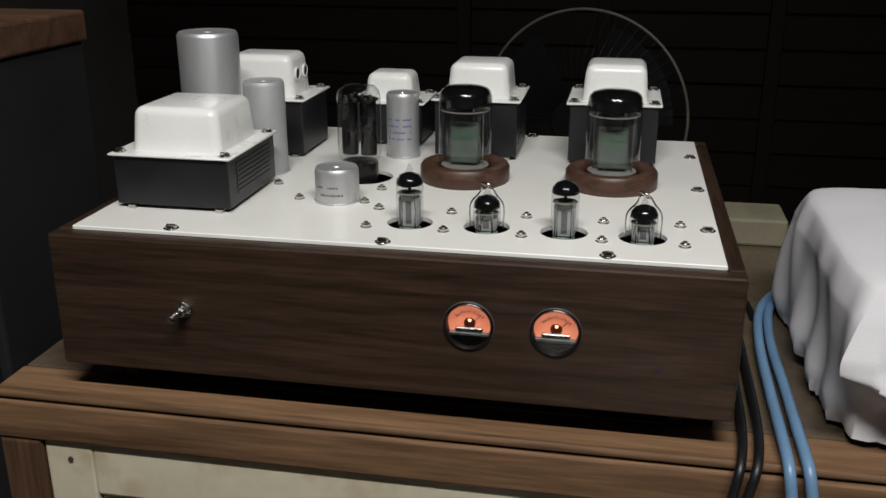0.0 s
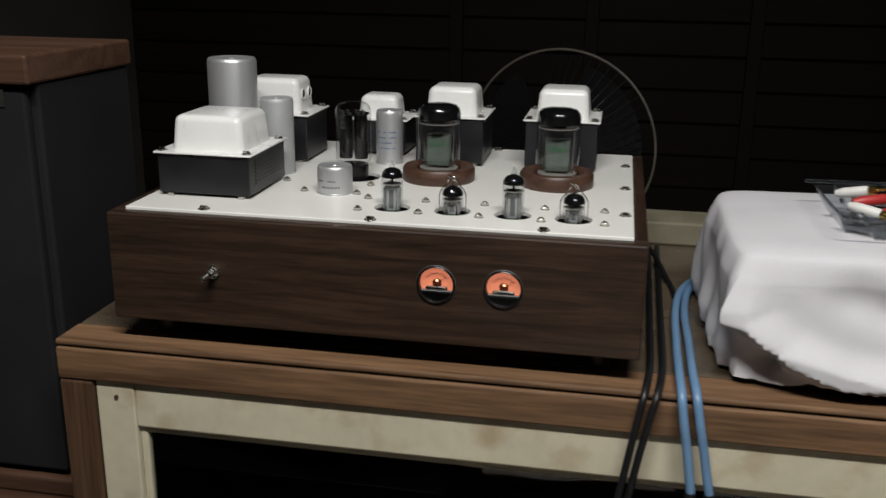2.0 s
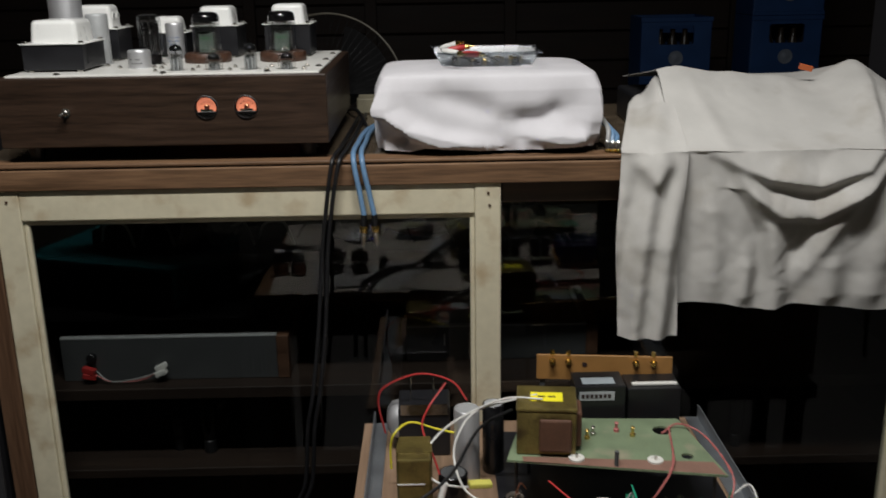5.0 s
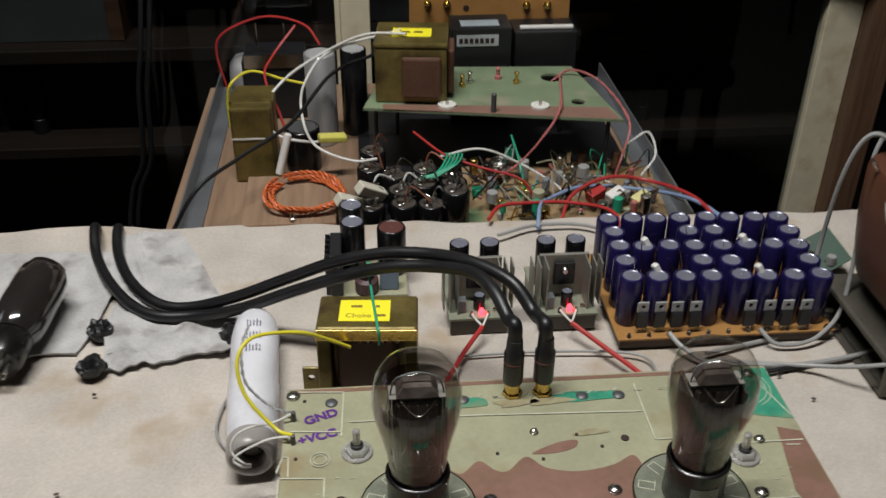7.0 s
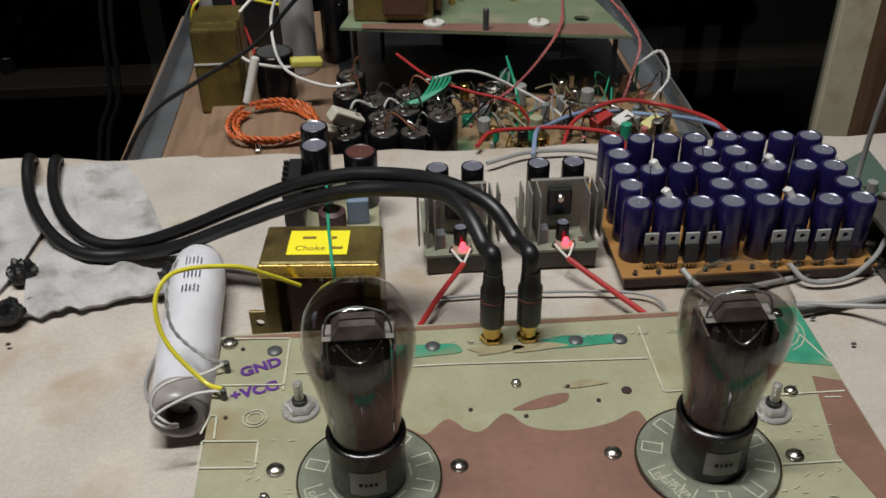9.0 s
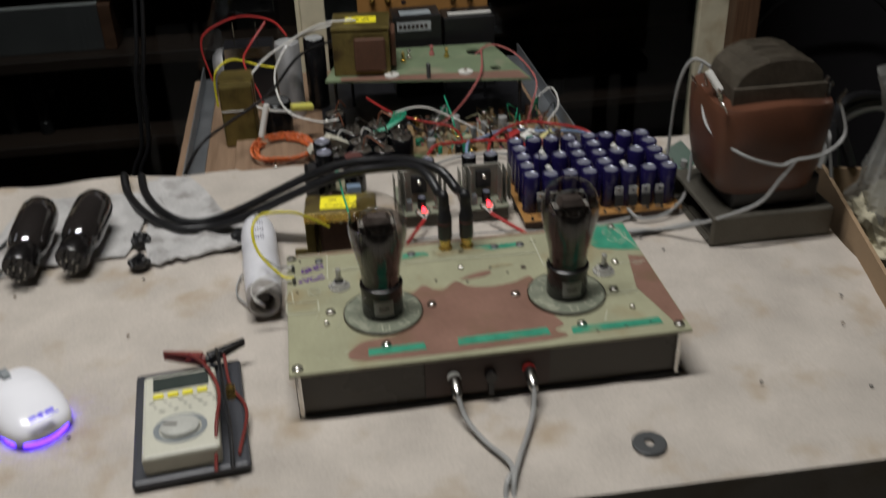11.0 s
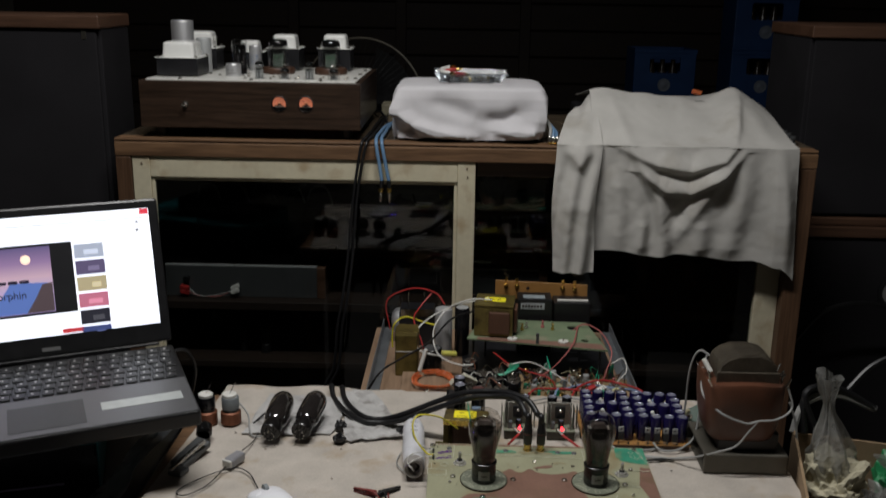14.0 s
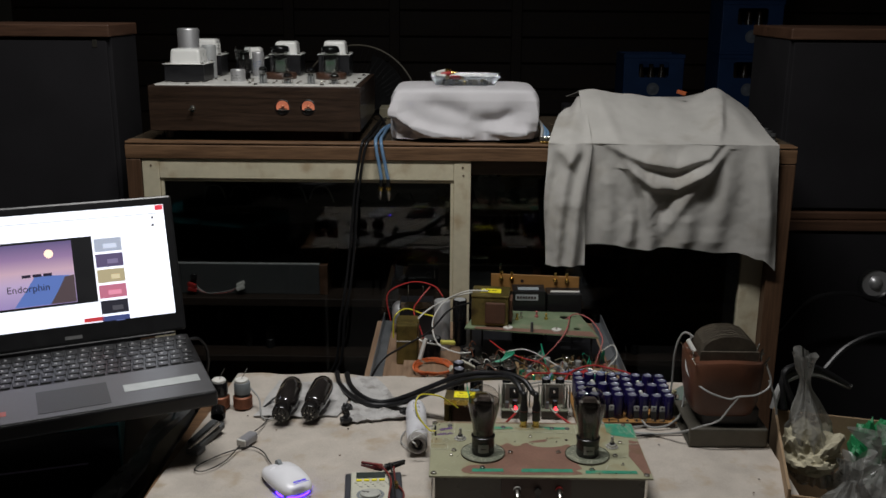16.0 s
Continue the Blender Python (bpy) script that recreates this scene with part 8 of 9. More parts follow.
for x0, x1, y0, z1, labw in ((0.980, 1.055, -0.165, 0.832, 0.052), (1.060, 1.140, -0.155, 0.822, 0.0)):
    bm_ = new("black_module")
    bm_.parent, bm_["label"] = ch2, "black module with printed label"
    part("case", box(x0, x1, y0, y0 + 0.055, 0.7043, z1, 0.002), BLACK_PLASTIC, bm_)
    if labw:
        part("label", box(x0 + 0.006, x0 + 0.006 + labw, y0 - 0.0012, y0 - 0.0004, z1 - 0.022, z1 - 0.008), mat("grey_label", (0.40, 0.42, 0.43), 0.5), bm_, "grey printed label")
        for k in range(7):
            part("label_bar", box(x0 + 0.009 + 0.0065 * k, x0 + 0.0135 + 0.0065 * k, y0 - 0.0019, y0 - 0.0014, z1 - 0.018, z1 - 0.012), INK, bm_)
        part("top_label", box(x0 + 0.012, x0 + 0.06, y0 + 0.008, y0 + 0.03, z1 + 0.0002, z1 + 0.0008), mat("silver_label", (0.30, 0.34, 0.36), 0.4), bm_)
    else:
        part("white_strip", box(x0 + 0.008, x1 - 0.004, y0 + 0.01, y0 + 0.018, z1 + 0.0002, z1 + 0.004, 0.001), WHITE_PVC, bm_)
ob_ = new("terminal_strip")
ob_.parent, ob_["label"] = ch2, "upright orange terminal board"
m2 = pose(1.036, -0.085, 0, 0, 0, -6)
part("strip", turned(box(-0.104, 0.104, -0.002, 0.002, 0.806, 0.847, 0.0004, 1), m2), PCB_BROWN, ob_)
for dx in (-0.095, 0.095):
    part("bracket", turned(box(dx - 0.004, dx + 0.004, 0.0021, 0.0045, 0.7044, 0.84), m2), GREY_METAL, ob_)
for dx in (-0.080, -0.055, 0.048, 0.075):
    part("terminal", turned(lathe([(0.005, 0), (0.005, 0.004), (0.003, 0.005), (0.003, 0.012), (0, 0.013)], seg=12), m2 @ pose(dx, -0.002, 0.838, 90)), BRASS, ob_, smooth=True)
    part("terminal_top", turned(cylinder(0.0035, 0.8472, 0.854, seg=10), m2 @ pose(dx, 0, 0)), BRASS, ob_)
part("hole", turned(cylinder(0.004, 0, 0.0006, seg=14), m2 @ pose(-0.03, -0.002, 0.832, 90)), INK, ob_)

# wiring of the chassis
for nm, pts, r, mtl, lab in (
    ("white_wire", [(0.919, -0.27, 0.864), (0.873, -0.25, 0.857), (0.823, -0.24, 0.832), (0.779, -0.25, 0.806), (0.755, -0.28, 0.781), (0.771, -0.30, 0.760), (0.811, -0.30, 0.750), (0.829, -0.30, 0.757)], 0.0016, WHITE_PVC, "white wire looped over the salvaged chassis"),
    ("white_wire", [(0.914, -0.25, 0.862), (0.835, -0.24, 0.836), (0.804, -0.26, 0.808), (0.798, -0.28, 0.779), (0.813, -0.33, 0.761), (0.853, -0.36, 0.755), (0.881, -0.36, 0.756)], 0.0016, WHITE_PVC, "white wire looped over the salvaged chassis"),
    ("white_wire", [(0.948, -0.36, 0.756), (0.994, -0.36, 0.764), (1.039, -0.36, 0.744), (1.077, -0.38, 0.726), (1.081, -0.39, 0.719)], 0.0014, WHITE_PVC, "white wire across the wiring board"),
    ("yellow_wire", [(0.708, -0.22, 0.735), (0.708, -0.22, 0.77), (0.715, -0.22, 0.792), (0.737, -0.20, 0.798), (0.773, -0.20, 0.787), (0.800, -0.20, 0.780)], 0.0017, YELLOW_PVC, "yellow wire over the olive transformer"),
    ("red_wire", [(0.695, -0.12, 0.740), (0.686, -0.12, 0.794), (0.700, -0.12, 0.820), (0.750, -0.12, 0.838), (0.798, -0.14, 0.834), (0.819, -0.18, 0.822)], 0.0015, RED_PVC, "red wire arched over the output transformer"),
    ("red_wire", [(0.789, -0.15, 0.836), (0.763, -0.18, 0.811), (0.754, -0.22, 0.799), (0.771, -0.26, 0.770), (0.780, -0.28, 0.748)], 0.0015, RED_PVC, "red wire arched over the output transformer"),
    ("red_wire", [(1.068, -0.45, 0.718), (1.085, -0.42, 0.736), (1.128, -0.40, 0.745), (1.173, -0.40, 0.739), (1.200, -0.46, 0.752), (1.205, -0.52, 0.756), (1.19, -0.59, 0.757)], 0.0020, RED_PVC, "thick red wire from chassis to the bench"),
    ("red_wire", [(0.985, -0.50, 0.757), (1.000, -0.472, 0.755), (1.030, -0.462, 0.752), (1.075, -0.465, 0.752), (1.110, -0.500, 0.757), (1.09, -0.58, 0.757)], 0.0020, RED_PVC, "thick red wire from chassis to the bench"),
    ("blue_wire", [(1.030, -0.52, 0.757), (1.040, -0.475, 0.756), (1.058, -0.43, 0.738), (1.100, -0.40, 0.735), (1.157, -0.40, 0.730), (1.200, -0.47, 0.752), (1.225, -0.56, 0.757)], 0.0020, mat("grey_blue_wire", (0.22, 0.30, 0.46), 0.4), "grey-blue wire from chassis to the bench"),
    ("grey_wire", [(0.99, -0.53, 0.757), (1.03, -0.515, 0.7575), (1.08, -0.52, 0.757), (1.12, -0.56, 0.757)], 0.0018, GREY_PVC, "grey wire lying behind the regulator boards"),
    ("red_wire", [(0.923, -0.32, 0.768), (0.954, -0.36, 0.759), (0.991, -0.38, 0.752), (1.033, -0.40, 0.746), (1.05, -0.41, 0.72)], 0.0014, RED_PVC, "thin red wire below the raised board"),
):
    cable(nm, pts, r, mtl, lab, "wire")
for pts, mtl, lab in (([(1.032, -0.33, 0.765), (1.037, -0.36, 0.748), (1.038, -0.39, 0.730), (1.03, -0.40, 0.715)], GREEN_PVC, "twisted green wires below the raised board"), ([(1.106, -0.22, 0.792), (1.085, -0.33, 0.797), (1.060, -0.362, 0.775), (1.030, -0.38, 0.752), (1.00, -0.39, 0.74)], PINK_PVC, "twisted faded red wires over the board's edge"), ([(1.095, -0.225, 0.785), (1.120, -0.22, 0.797), (1.150, -0.25, 0.792), (1.160, -0.345, 0.785), (1.148, -0.372, 0.755), (1.139, -0.38, 0.730)], PINK_PVC, "twisted faded red wires over the board's edge"), ([(1.16, -0.35, 0.76), (1.185, -0.34, 0.768), (1.19, -0.36, 0.75), (1.17, -0.38, 0.735)], WHITE_PVC, "twisted white and dark wires by the rail")):
    single("wire_twist", twisted(pts, 0.0009, 0.009), mtl, lab, "wire", smooth=True)
cable("black_lead", [(0.883, -0.20, 0.815), (0.834, -0.25, 0.812), (0.791, -0.35, 0.797), (0.741, -0.40, 0.783), (0.704, -0.44, 0.772), (0.68, -0.455, 0.74), (0.66, -0.462, 0.70), (0.64, -0.468, 0.60)], 0.0022, RUBBER, "black lead falling from the salvaged chassis")

# ---- laptop on its stack ----
lap = thing("laptop", "open grey laptop with a bright web page on its screen", "laptop")
M = pose(0.362, -0.630, 0.892, 0, 0, 26) @ pose(0, 0, 0, 3.4, 0, 0)
LGREY = mat("brushed_grey_lid", (0.13, 0.13, 0.135), 0.4, 0.4, 0.1, 40, 0.05)
part("base", turned(box(-0.382, 0.0, -0.252, 0.0, -0.026, 0.0, 0.004), M), BLACK_PLASTIC, lap)
part("palm_rest", turned(box(-0.379, -0.003, -0.250, -0.135, 0.0002, 0.0016, 0.0008, 1), M), LGREY, lap, "brushed grey palm rest")
part("keyboard_deck", turned(box(-0.379, -0.003, -0.1348, -0.006, 0.0002, 0.0010), M), BLACK_PLASTIC, lap)
part("touchpad", turned(box(-0.262, -0.158, -0.236, -0.160, 0.0018, 0.0022, 0.0001, 1), M), mat("dark_pad", (0.05, 0.05, 0.052), 0.5, bump=0.02), lap)
part("sticker", turned(box(-0.135, -0.018, -0.207, -0.182, 0.0018, 0.0021), M), mat("pale_sticker", (0.42, 0.44, 0.43), 0.4, vary=0.15, scale=60), lap, "pale printed sticker")
part("sticker", turned(box(-0.352, -0.336, -0.225, -0.210, 0.0018, 0.0021), M), mat("blue_sticker", (0.03, 0.10, 0.30), 0.4), lap)
part("sticker", turned(box(-0.325, -0.305, -0.225, -0.210, 0.0018, 0.0021), M), mat("red_sticker", (0.38, 0.10, 0.08), 0.4), lap)
KEYM = mat("black_keycap", (0.008, 0.008, 0.009), 0.36, vary=0.2, scale=80, bump=0.05, own=0.3)
km = bpy.data.meshes.new("key")
kb = box(-0.0082, 0.0082, -0.0076, 0.0076, 0.0, 0.0022, 0.0008, 1)
joined(kb, box(-0.0030, 0.0002, -0.0002, 0.0034, 0.00225, 0.0023))
kb.to_mesh(km)
kb.free()
km.materials.append(KEYM)
km.materials.append(mat("key_print", (0.50, 0.50, 0.50), 0.6, bump=0))
for f in km.polygons:
    f.material_index = 1 if min(km.vertices[v].co.z for v in f.vertices) > 0.00222 else 0
for r in range(6):
    for c in range(18):
        o = new("key", km)
        o.parent = lap
        o.matrix_local = M @ pose(-0.366 + 0.0202 * c + 0.003 * (r % 3), -0.122 + 0.0196 * r, 0.0012)
S = M @ pose(0, 0, 0.001, -19 - 3.4, 0, 0)
part("lid", turned(box(-0.382, 0.0, 0.002, 0.010, 0.006, 0.252, 0.004), S), BLACK_PLASTIC, lap, "black glossy screen frame")
part("hinge", turned(box(-0.36, -0.022, -0.003, 0.008, 0.0005, 0.0058, 0.002), S), BLACK_PLASTIC, lap)
part("maker_badge", turned(box(-0.205, -0.177, 0.0012, 0.0018, 0.014, 0.020), S), mat("grey_badge", (0.16, 0.16, 0.16), 0.4), lap)


def lit(name, col, k):
    return mat(name, col, 0.5, vary=0.0, bump=0, emit=k, emit_col=col)


scr = new("screen")
scr.parent, scr["label"] = lap, "bright white web page with a video"
sx0, sx1, sz0, sz1 = -0.364, -0.016, 0.038, 0.236


def on_screen(name, x0, x1, z0, z1, lift, material, label=""):
    """A flat patch of the shown page; x from the right edge, z from the bottom, in metres."""
    b = bmesh.new()
    q = [b.verts.new((x, 0.0016 - lift, z)) for x, z in ((x0, z0), (x1, z0), (x1, z1), (x0, z1))]
    b.faces.new(q)
    return part(name, turned(b, S), material, scr, label)


on_screen("page", sx0, sx1, sz0, sz1, 0.0, lit("lit_page", (0.86, 0.90, 1.0), 1.7))
on_screen("toolbar", sx0, sx1, sz1 - 0.016, sz1 - 0.0145, 0.0002, lit("lit_toolbar", (0.55, 0.58, 0.62), 0.8))
on_screen("close_button", sx1 - 0.015, sx1 - 0.001, sz1 - 0.010, sz1 - 0.001, 0.0002, lit("lit_red", (0.75, 0.05, 0.08), 0.8))
for z, w in ((0.0205, 0.004), (0.034, 0.005)):
    on_screen("page_icon", sx1 - 0.019 - w, sx1 - 0.019, sz1 - z - 0.004, sz1 - z, 0.0002, lit("lit_grey", (0.2, 0.2, 0.22), 0.4))
on_screen("browser_tab", sx0, sx0 + 0.046, sz1 - 0.010, sz1 - 0.002, 0.0002, lit("lit_tab", (0.70, 0.05, 0.07), 0.8))
on_screen("page_icon", sx0 + 0.010, sx0 + 0.032, sz1 - 0.031, sz1 - 0.027, 0.0002, lit("lit_mark", (0.25, 0.25, 0.27), 0.4))
on_screen("video_frame", sx0 + 0.01, sx1 - 0.128, sz0 + 0.036, sz1 - 0.046, 0.0002, lit("lit_black", (0.01, 0.01, 0.012), 0.3))
vm, vnt, vbs = shader("lit_video")
tcn, sep, rmp = vnt.nodes.new("ShaderNodeTexCoord"), vnt.nodes.new("ShaderNodeSeparateXYZ"), vnt.nodes.new("ShaderNodeValToRGB")
vnt.links.new(tcn.outputs["Generated"], sep.inputs[0])
vnt.links.new(sep.outputs["Z"], rmp.inputs[0])
cr = rmp.color_ramp
cr.elements[0].color, cr.elements[1].color = (0.34, 0.26, 0.52, 1), (0.13, 0.10, 0.24, 1)
for p, c in ((0.35, (0.52, 0.40, 0.62, 1)), (0.55, (0.62, 0.42, 0.52, 1)), (0.76, (0.32, 0.20, 0.38, 1))):
    cr.elements.new(p).color = c
vbs.inputs["Base Color"].default_value = (0.02, 0.02, 0.02, 1)
vnt.links.new(rmp.outputs[0], vbs.inputs["Emission Color"])
vbs.inputs["Emission Strength"].default_value = 1.5
on_screen("video_picture", sx0 + 0.02, sx1 - 0.162, sz0 + 0.040, sz1 - 0.050, 0.0004, vm, "video of a cliff under an evening sky")
sun = bmesh.new()
sun.faces.new([sun.verts.new((sx1 - 0.200 + 0.0075 * math.cos(a), 0.0010, sz1 - 0.070 + 0.0075 * math.sin(a))) for a in (2 * math.pi * k / 20 for k in range(20))])
part("video_sun", turned(sun, S), lit("lit_sun", (1.0, 0.72, 0.55), 1.6), scr)
wt = bmesh.new()
wt.faces.new([wt.verts.new((x, 0.0011, z)) for x, z in ((sx1 - 0.262, sz0 + 0.041), (sx1 - 0.200, sz0 + 0.041), (sx1 - 0.170, sz0 + 0.088), (sx1 - 0.225, sz0 + 0.092), (sx1 - 0.240, sz0 + 0.070))])
part("video_water", turned(wt, S), lit("lit_water", (0.10, 0.17, 0.46), 1.0), scr)
cl = bmesh.new()
cl.faces.new([cl.verts.new((x, 0.0010, z)) for x, z in ((sx1 - 0.205, sz0 + 0.041), (sx1 - 0.163, sz0 + 0.041), (sx1 - 0.163, sz0 + 0.088), (sx1 - 0.178, sz0 + 0.086), (sx1 - 0.190, sz0 + 0.064))])
part("video_cliff", turned(cl, S), lit("lit_cliff", (0.10, 0.07, 0.08), 0.6), scr)
part("lettering", turned(text_mesh("Endorphin", 0.0165, pose(sx1 - 0.272, 0.0006, sz0 + 0.066, 90, 0, 0)), S), lit("lit_ink", (0.02, 0.015, 0.05), 0.2), scr, "dark title on the video")
for k in range(3):
    on_screen("title_bar", sx1 - 0.246 + 0.017 * k, sx1 - 0.232 + 0.017 * k, sz0 + 0.090, sz0 + 0.095, 0.0006, lit("lit_ink2", (0.03, 0.02, 0.05), 0.2))
for k, c in enumerate(((0.38, 0.42, 0.52), (0.10, 0.08, 0.16), (0.42, 0.36, 0.22), (0.50, 0.16, 0.24), (0.02, 0.02, 0.03), (0.05, 0.07, 0.2))):
    z1 = sz1 - 0.052 - 0.0275 * k
    on_screen("thumbnail", sx1 - 0.125, sx1 - 0.079, max(z1 - 0.0235, sz0), z1, 0.0003, lit("lit_thumb", c, 1.0))
    on_screen("thumbnail_detail", sx1 - 0.110 + 0.004 * (k % 3), sx1 - 0.088, max(z1 - 0.018, sz0), z1 - 0.010, 0.0005, lit("lit_thumb_b", tuple(min(1, v * 1.7 + 0.05) for v in c), 0.8))
on_screen("red_button", sx1 - 0.155, sx1 - 0.122, sz0 + 0.002, sz0 + 0.009, 0.0003, lit("lit_button", (0.6, 0.05, 0.06), 0.8))

bx = thing("equipment_box", "black equipment box with teal lid under the laptop", "box")
B2 = pose(0.287, -0.805, 0, 0, 0, 18)
TEAL = mat("teal_card", (0.015, 0.16, 0.18), 0.5, vary=0.15, scale=15)
part("body", turned(box(-0.40, 0.0, 0.0, 0.30, 0.702, 0.790, 0.003), B2), mat("glossy_black", (0.008, 0.008, 0.010), 0.15, bump=0), bx)
part("lid", turned(box(-0.40, 0.003, -0.001, 0.303, 0.7903, 0.801, 0.002), B2), TEAL, bx, "teal cardboard lid")
part("side_panel", turned(box(0.0004, 0.003, 0.002, 0.302, 0.704, 0.7900, 0.0008, 1), B2), TEAL, bx, "teal cardboard side")
part("light_strip", turned(box(-0.30, -0.05, -0.0016, -0.0004, 0.728, 0.7305), B2), mat("violet_edge", (0.45, 0.38, 0.60), 0.3, 0.3), bx)
rest = thing("packing_block", "dark packing block under the laptop", "block")
part("body", turned(box(-0.26, -0.05, 0.04, 0.22, 0.8013, 0.852, 0.002), B2), BLACK_PLASTIC, rest)
cr2 = thing("storage_case", "dark storage case beside the bench", "case")
part("body", box(-0.20, 0.335, -1.02, -0.50, 0.0, 0.66, 0.006), mat("scuffed_black_case", (0.022, 0.022, 0.023), 0.5, vary=0.35, scale=12), cr2)
part("lid", box(-0.205, 0.340, -1.025, -0.495, 0.6603, 0.695, 0.004), BLACK_PLASTIC, cr2)
for k in range(9):
    part("rib", box(-0.18 + 0.055 * k, -0.165 + 0.055 * k, -1.0262, -1.0203, 0.50, 0.655, 0.001), BLACK_PLASTIC, cr2)
    part("rib", box(0.3402, 0.346, -1.0 + 0.052 * k, -0.985 + 0.052 * k, 0.40, 0.655, 0.001), BLACK_PLASTIC, cr2)
FOIL = mat("silver_film", (0.30, 0.32, 0.34), 0.3, 0.5, 0.2, 30, 0.5, 90)


def film_at(u, v):
    x = 0.315 + 0.050 * u + 0.02 * rough_noise((u, v, 0), 3)
    y = -0.94 + 0.33 * v
    return (x - 0.05 * (1 - v), y, 0.702 + 0.030 * u * v + 0.010 * rough_noise((u * 2, v * 3, 1), 2.5) + 0.03 * v)


single("plastic_film", sheet(16, 40, film_at, 0.001), FOIL, "crumpled silver plastic film hanging beside the laptop stack", "film")
cable("mains_lead", [(0.35, -0.62, 0.872), (0.375, -0.60, 0.868), (0.382, -0.575, 0.82), (0.36, -0.56, 0.74), (0.345, -0.55, 0.70)], 0.003, RUBBER, "black lead behind the laptop")

# ---- cardboard box of bags by the bench ----
cbx = thing("cardboard_box", "open cardboard box of crumpled plastic bags by the bench", "box")
C3 = pose(1.400, -0.745, 0, 0, 0, -14)
for a in ((0.0, 0.004, -0.22, 0.10), (0.336, 0.340, -0.22, 0.10)):
    part("side", turned(box(a[0], a[1], a[2], a[3], 0.40, 0.775), C3), CARDBOARD, cbx)
for a in ((0.0045, 0.3355, -0.22, -0.216), (0.0045, 0.3355, 0.096, 0.10)):
    part("side", turned(box(a[0], a[1], a[2], a[3], 0.40, 0.765), C3), CARDBOARD, cbx)
part("bottom", turned(box(0.0045, 0.3355, -0.2155, 0.0955, 0.40, 0.404), C3), CARDBOARD, cbx)
stl = thing("low_stool", "dark low stool under the cardboard box", "stool")
part("seat", box(1.42, 1.74, -0.96, -0.66, 0.36, 0.3995, 0.004), DARKWOOD, stl)
for x in (1.45, 1.70):
    for y in (-0.93, -0.69):
        part("leg", box(x - 0.018, x + 0.018, y - 0.018, y + 0.018, 0, 0.3598, 0.002), DARKWOOD, stl)


def film_bag(cx, cy, z0, z1, r, seed, material, label, lean=(0, 0)):
    """A gathered plastic bag: wide crumpled body, pinched neck and flared ears."""
    b = bmesh.new()
    n, m = 40, 26
    rows = []
    for j in range(m + 1):
        t = j / m
        w = r * (1.0 - 0.78 * max(0, min(1, (t - 0.35) / 0.40)) + 0.30 * max(0, (t - 0.80) / 0.20))
        row = []
        for i in range(n):
            a = 2 * math.pi * i / n
            d = 1 + 0.28 * math.sin(5 * a + seed + 3 * t) * (0.4 + t) + 0.55 * noise.noise(Vector((math.cos(a) * 1.6, math.sin(a) * 1.6, t * 3 + seed))) + 0.45 * noise.noise(Vector((math.cos(a) * 4.5, math.sin(a) * 4.5, t * 7 + seed)))
            row.append(b.verts.new((cx + w * d * math.cos(a) + lean[0] * t, cy + w * d * math.sin(a) + lean[1] * t, z0 + (z1 - z0) * t + 0.012 * noise.noise(Vector((a, t * 4, seed))) * t)))
        rows.append(row)
    for p, q in zip(rows, rows[1:]):
        for i in range(n):
            b.faces.new((p[i], p[(i + 1) % n], q[(i + 1) % n], q[i]))
    b.faces.new(rows[0][::-1])
    return single("plastic_bag", b, material, label, "bag", group="bags in the box")


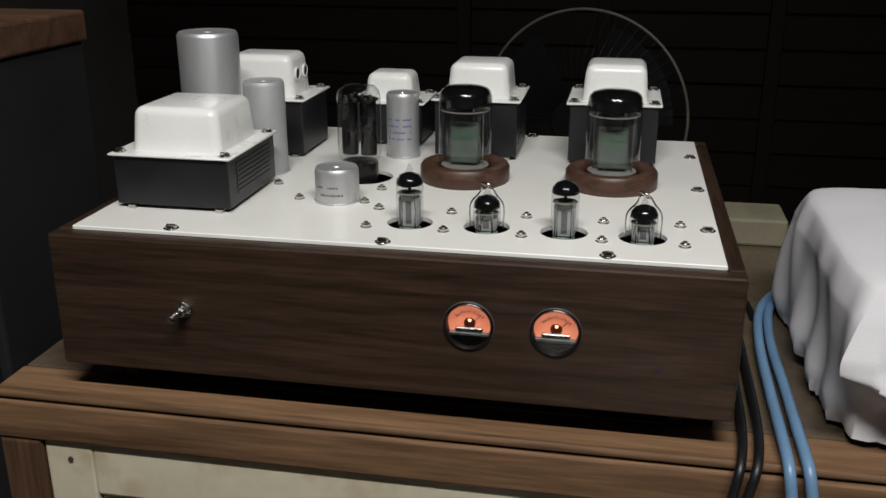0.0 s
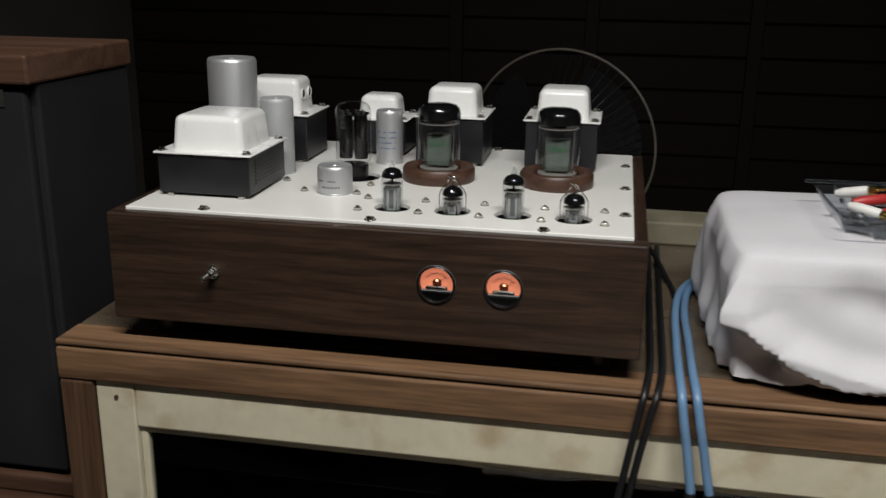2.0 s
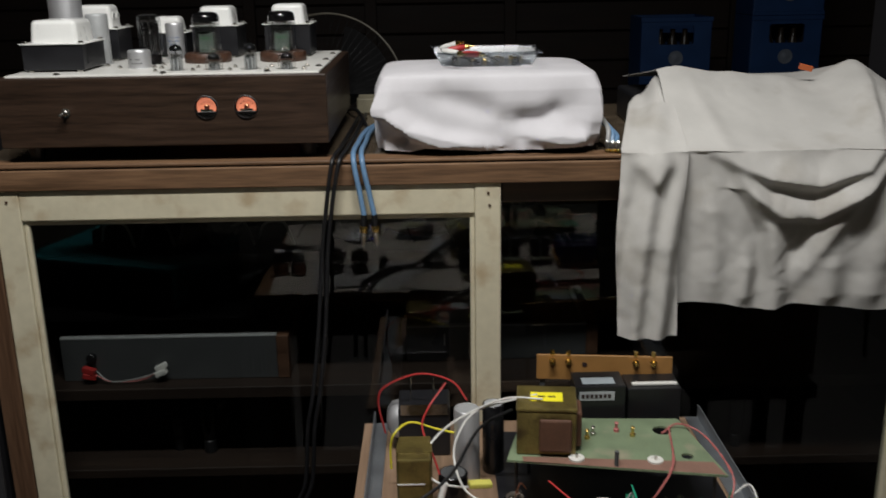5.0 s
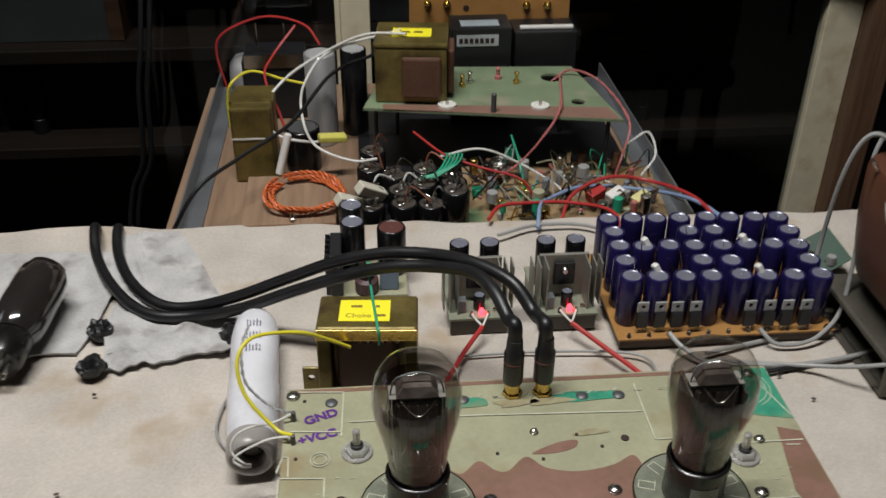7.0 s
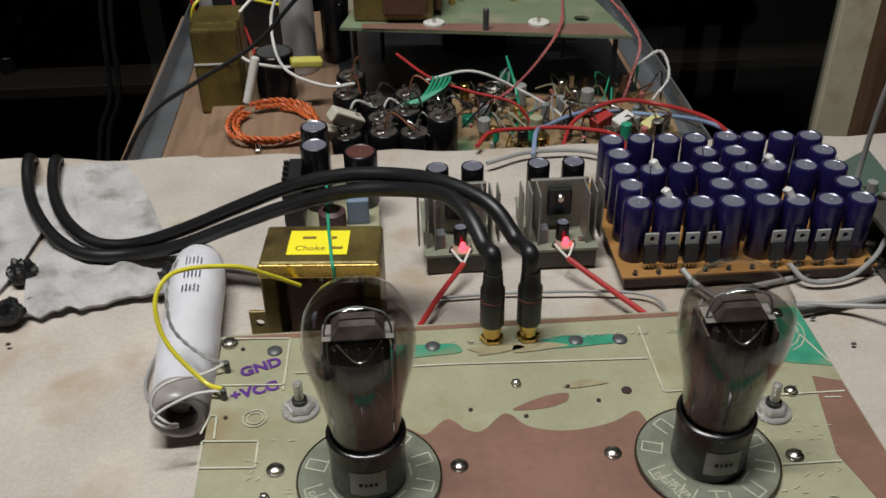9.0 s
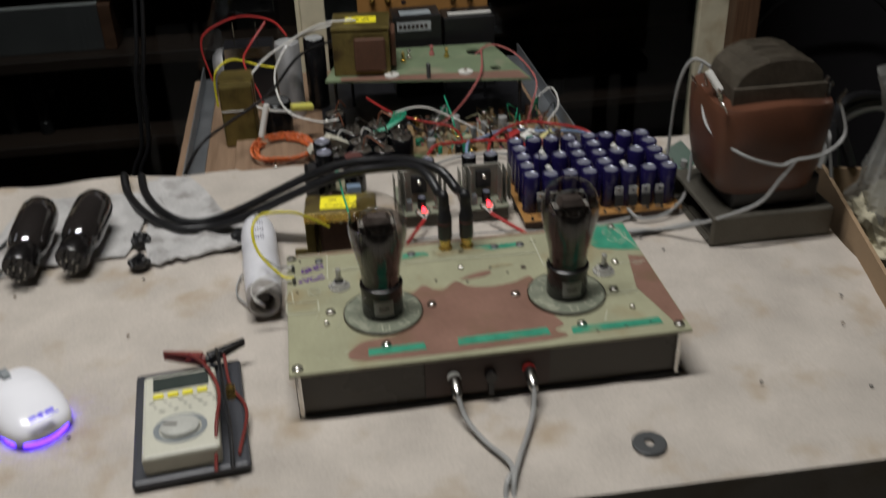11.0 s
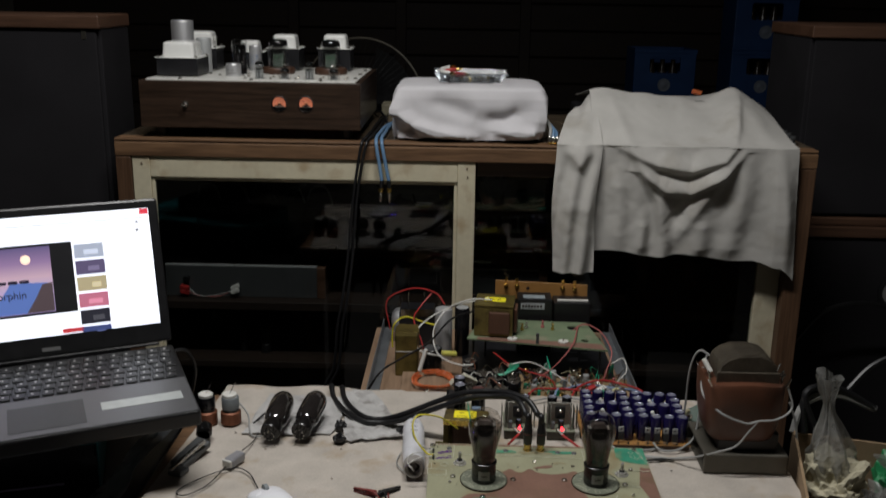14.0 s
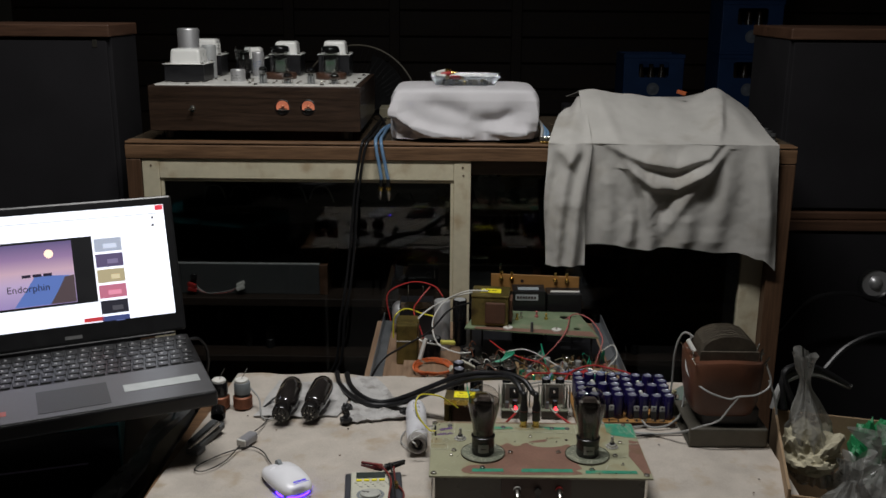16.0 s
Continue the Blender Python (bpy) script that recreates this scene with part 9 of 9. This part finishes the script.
FILM = mat("cloudy_plastic_film", (0.34, 0.34, 0.32), 0.3, vary=0.25, scale=40, bump=0.6, fine=130, spec=0.6)
FILM.node_tree.nodes["Principled BSDF"].inputs["Alpha"].default_value = 0.5
film_bag(1.470, -0.745, 0.68, 0.915, 0.034, 1, FILM, "cloudy plastic bag gathered to a twisted neck", (-0.045, -0.01))
film_bag(1.565, -0.80, 0.62, 0.79, 0.075, 4, FILM, "cloudy crumpled plastic bag in the box")
film_bag(1.490, -0.860, 0.60, 0.775, 0.050, 8, FILM, "cloudy crumpled plastic bag in the box")
film_bag(1.64, -0.86, 0.60, 0.79, 0.080, 11, FILM, "cloudy crumpled plastic bag in the box")
crumple("crumpled_paper", 1.455, -0.755, 0.70, 0.05, 0.05, 0.09, 23, mat("cream_paper", (0.50, 0.46, 0.33), 0.8, bump=0.3), "crumpled cream paper among the plastic bags", "paper", 0.4)
crumple("green_bag", 1.585, -0.715, 0.66, 0.04, 0.04, 0.12, 29, mat("green_film_bright", (0.02, 0.22, 0.08), 0.4, bump=0.3), "bright green plastic film among the bags", "bag")
single("cream_card", turned(box(-0.07, 0.07, -0.001, 0.001, -0.07, 0.07), pose(1.675, -0.745, 0.735, 20, 35, 15)), mat("cream_card", (0.60, 0.53, 0.34), 0.7), "cream card standing in the box", "card")
crumple("red_scrap", 1.530, -0.93, 0.735, 0.012, 0.010, 0.02, 33, RED_PVC, "small red scrap on a plastic bag", "scrap", 0.3, 3)
for k in range(3):
    cable("coiled_cable", [(1.42 + 0.02 * k, -0.66, 0.77), (1.44, -0.645, 0.815 + 0.01 * k), (1.50, -0.625, 0.825 + 0.006 * k), (1.57, -0.625, 0.80)], 0.006, RUBBER if k else GREY_PVC, "dark cable coil behind the plastic bags", group="cable coils")
cable("box_cable", [(1.52, -0.60, 0.81), (1.58, -0.58, 0.865), (1.66, -0.57, 0.885), (1.74, -0.58, 0.86), (1.80, -0.60, 0.78), (1.82, -0.60, 0.5)], 0.005, RUBBER, "dark cable arching behind the cardboard box")
cable("black_post", [(1.418, -0.70, 0.75), (1.412, -0.69, 0.80), (1.40, -0.685, 0.835)], 0.002, GREY_PVC, "stiff wire sticking out of the bags")
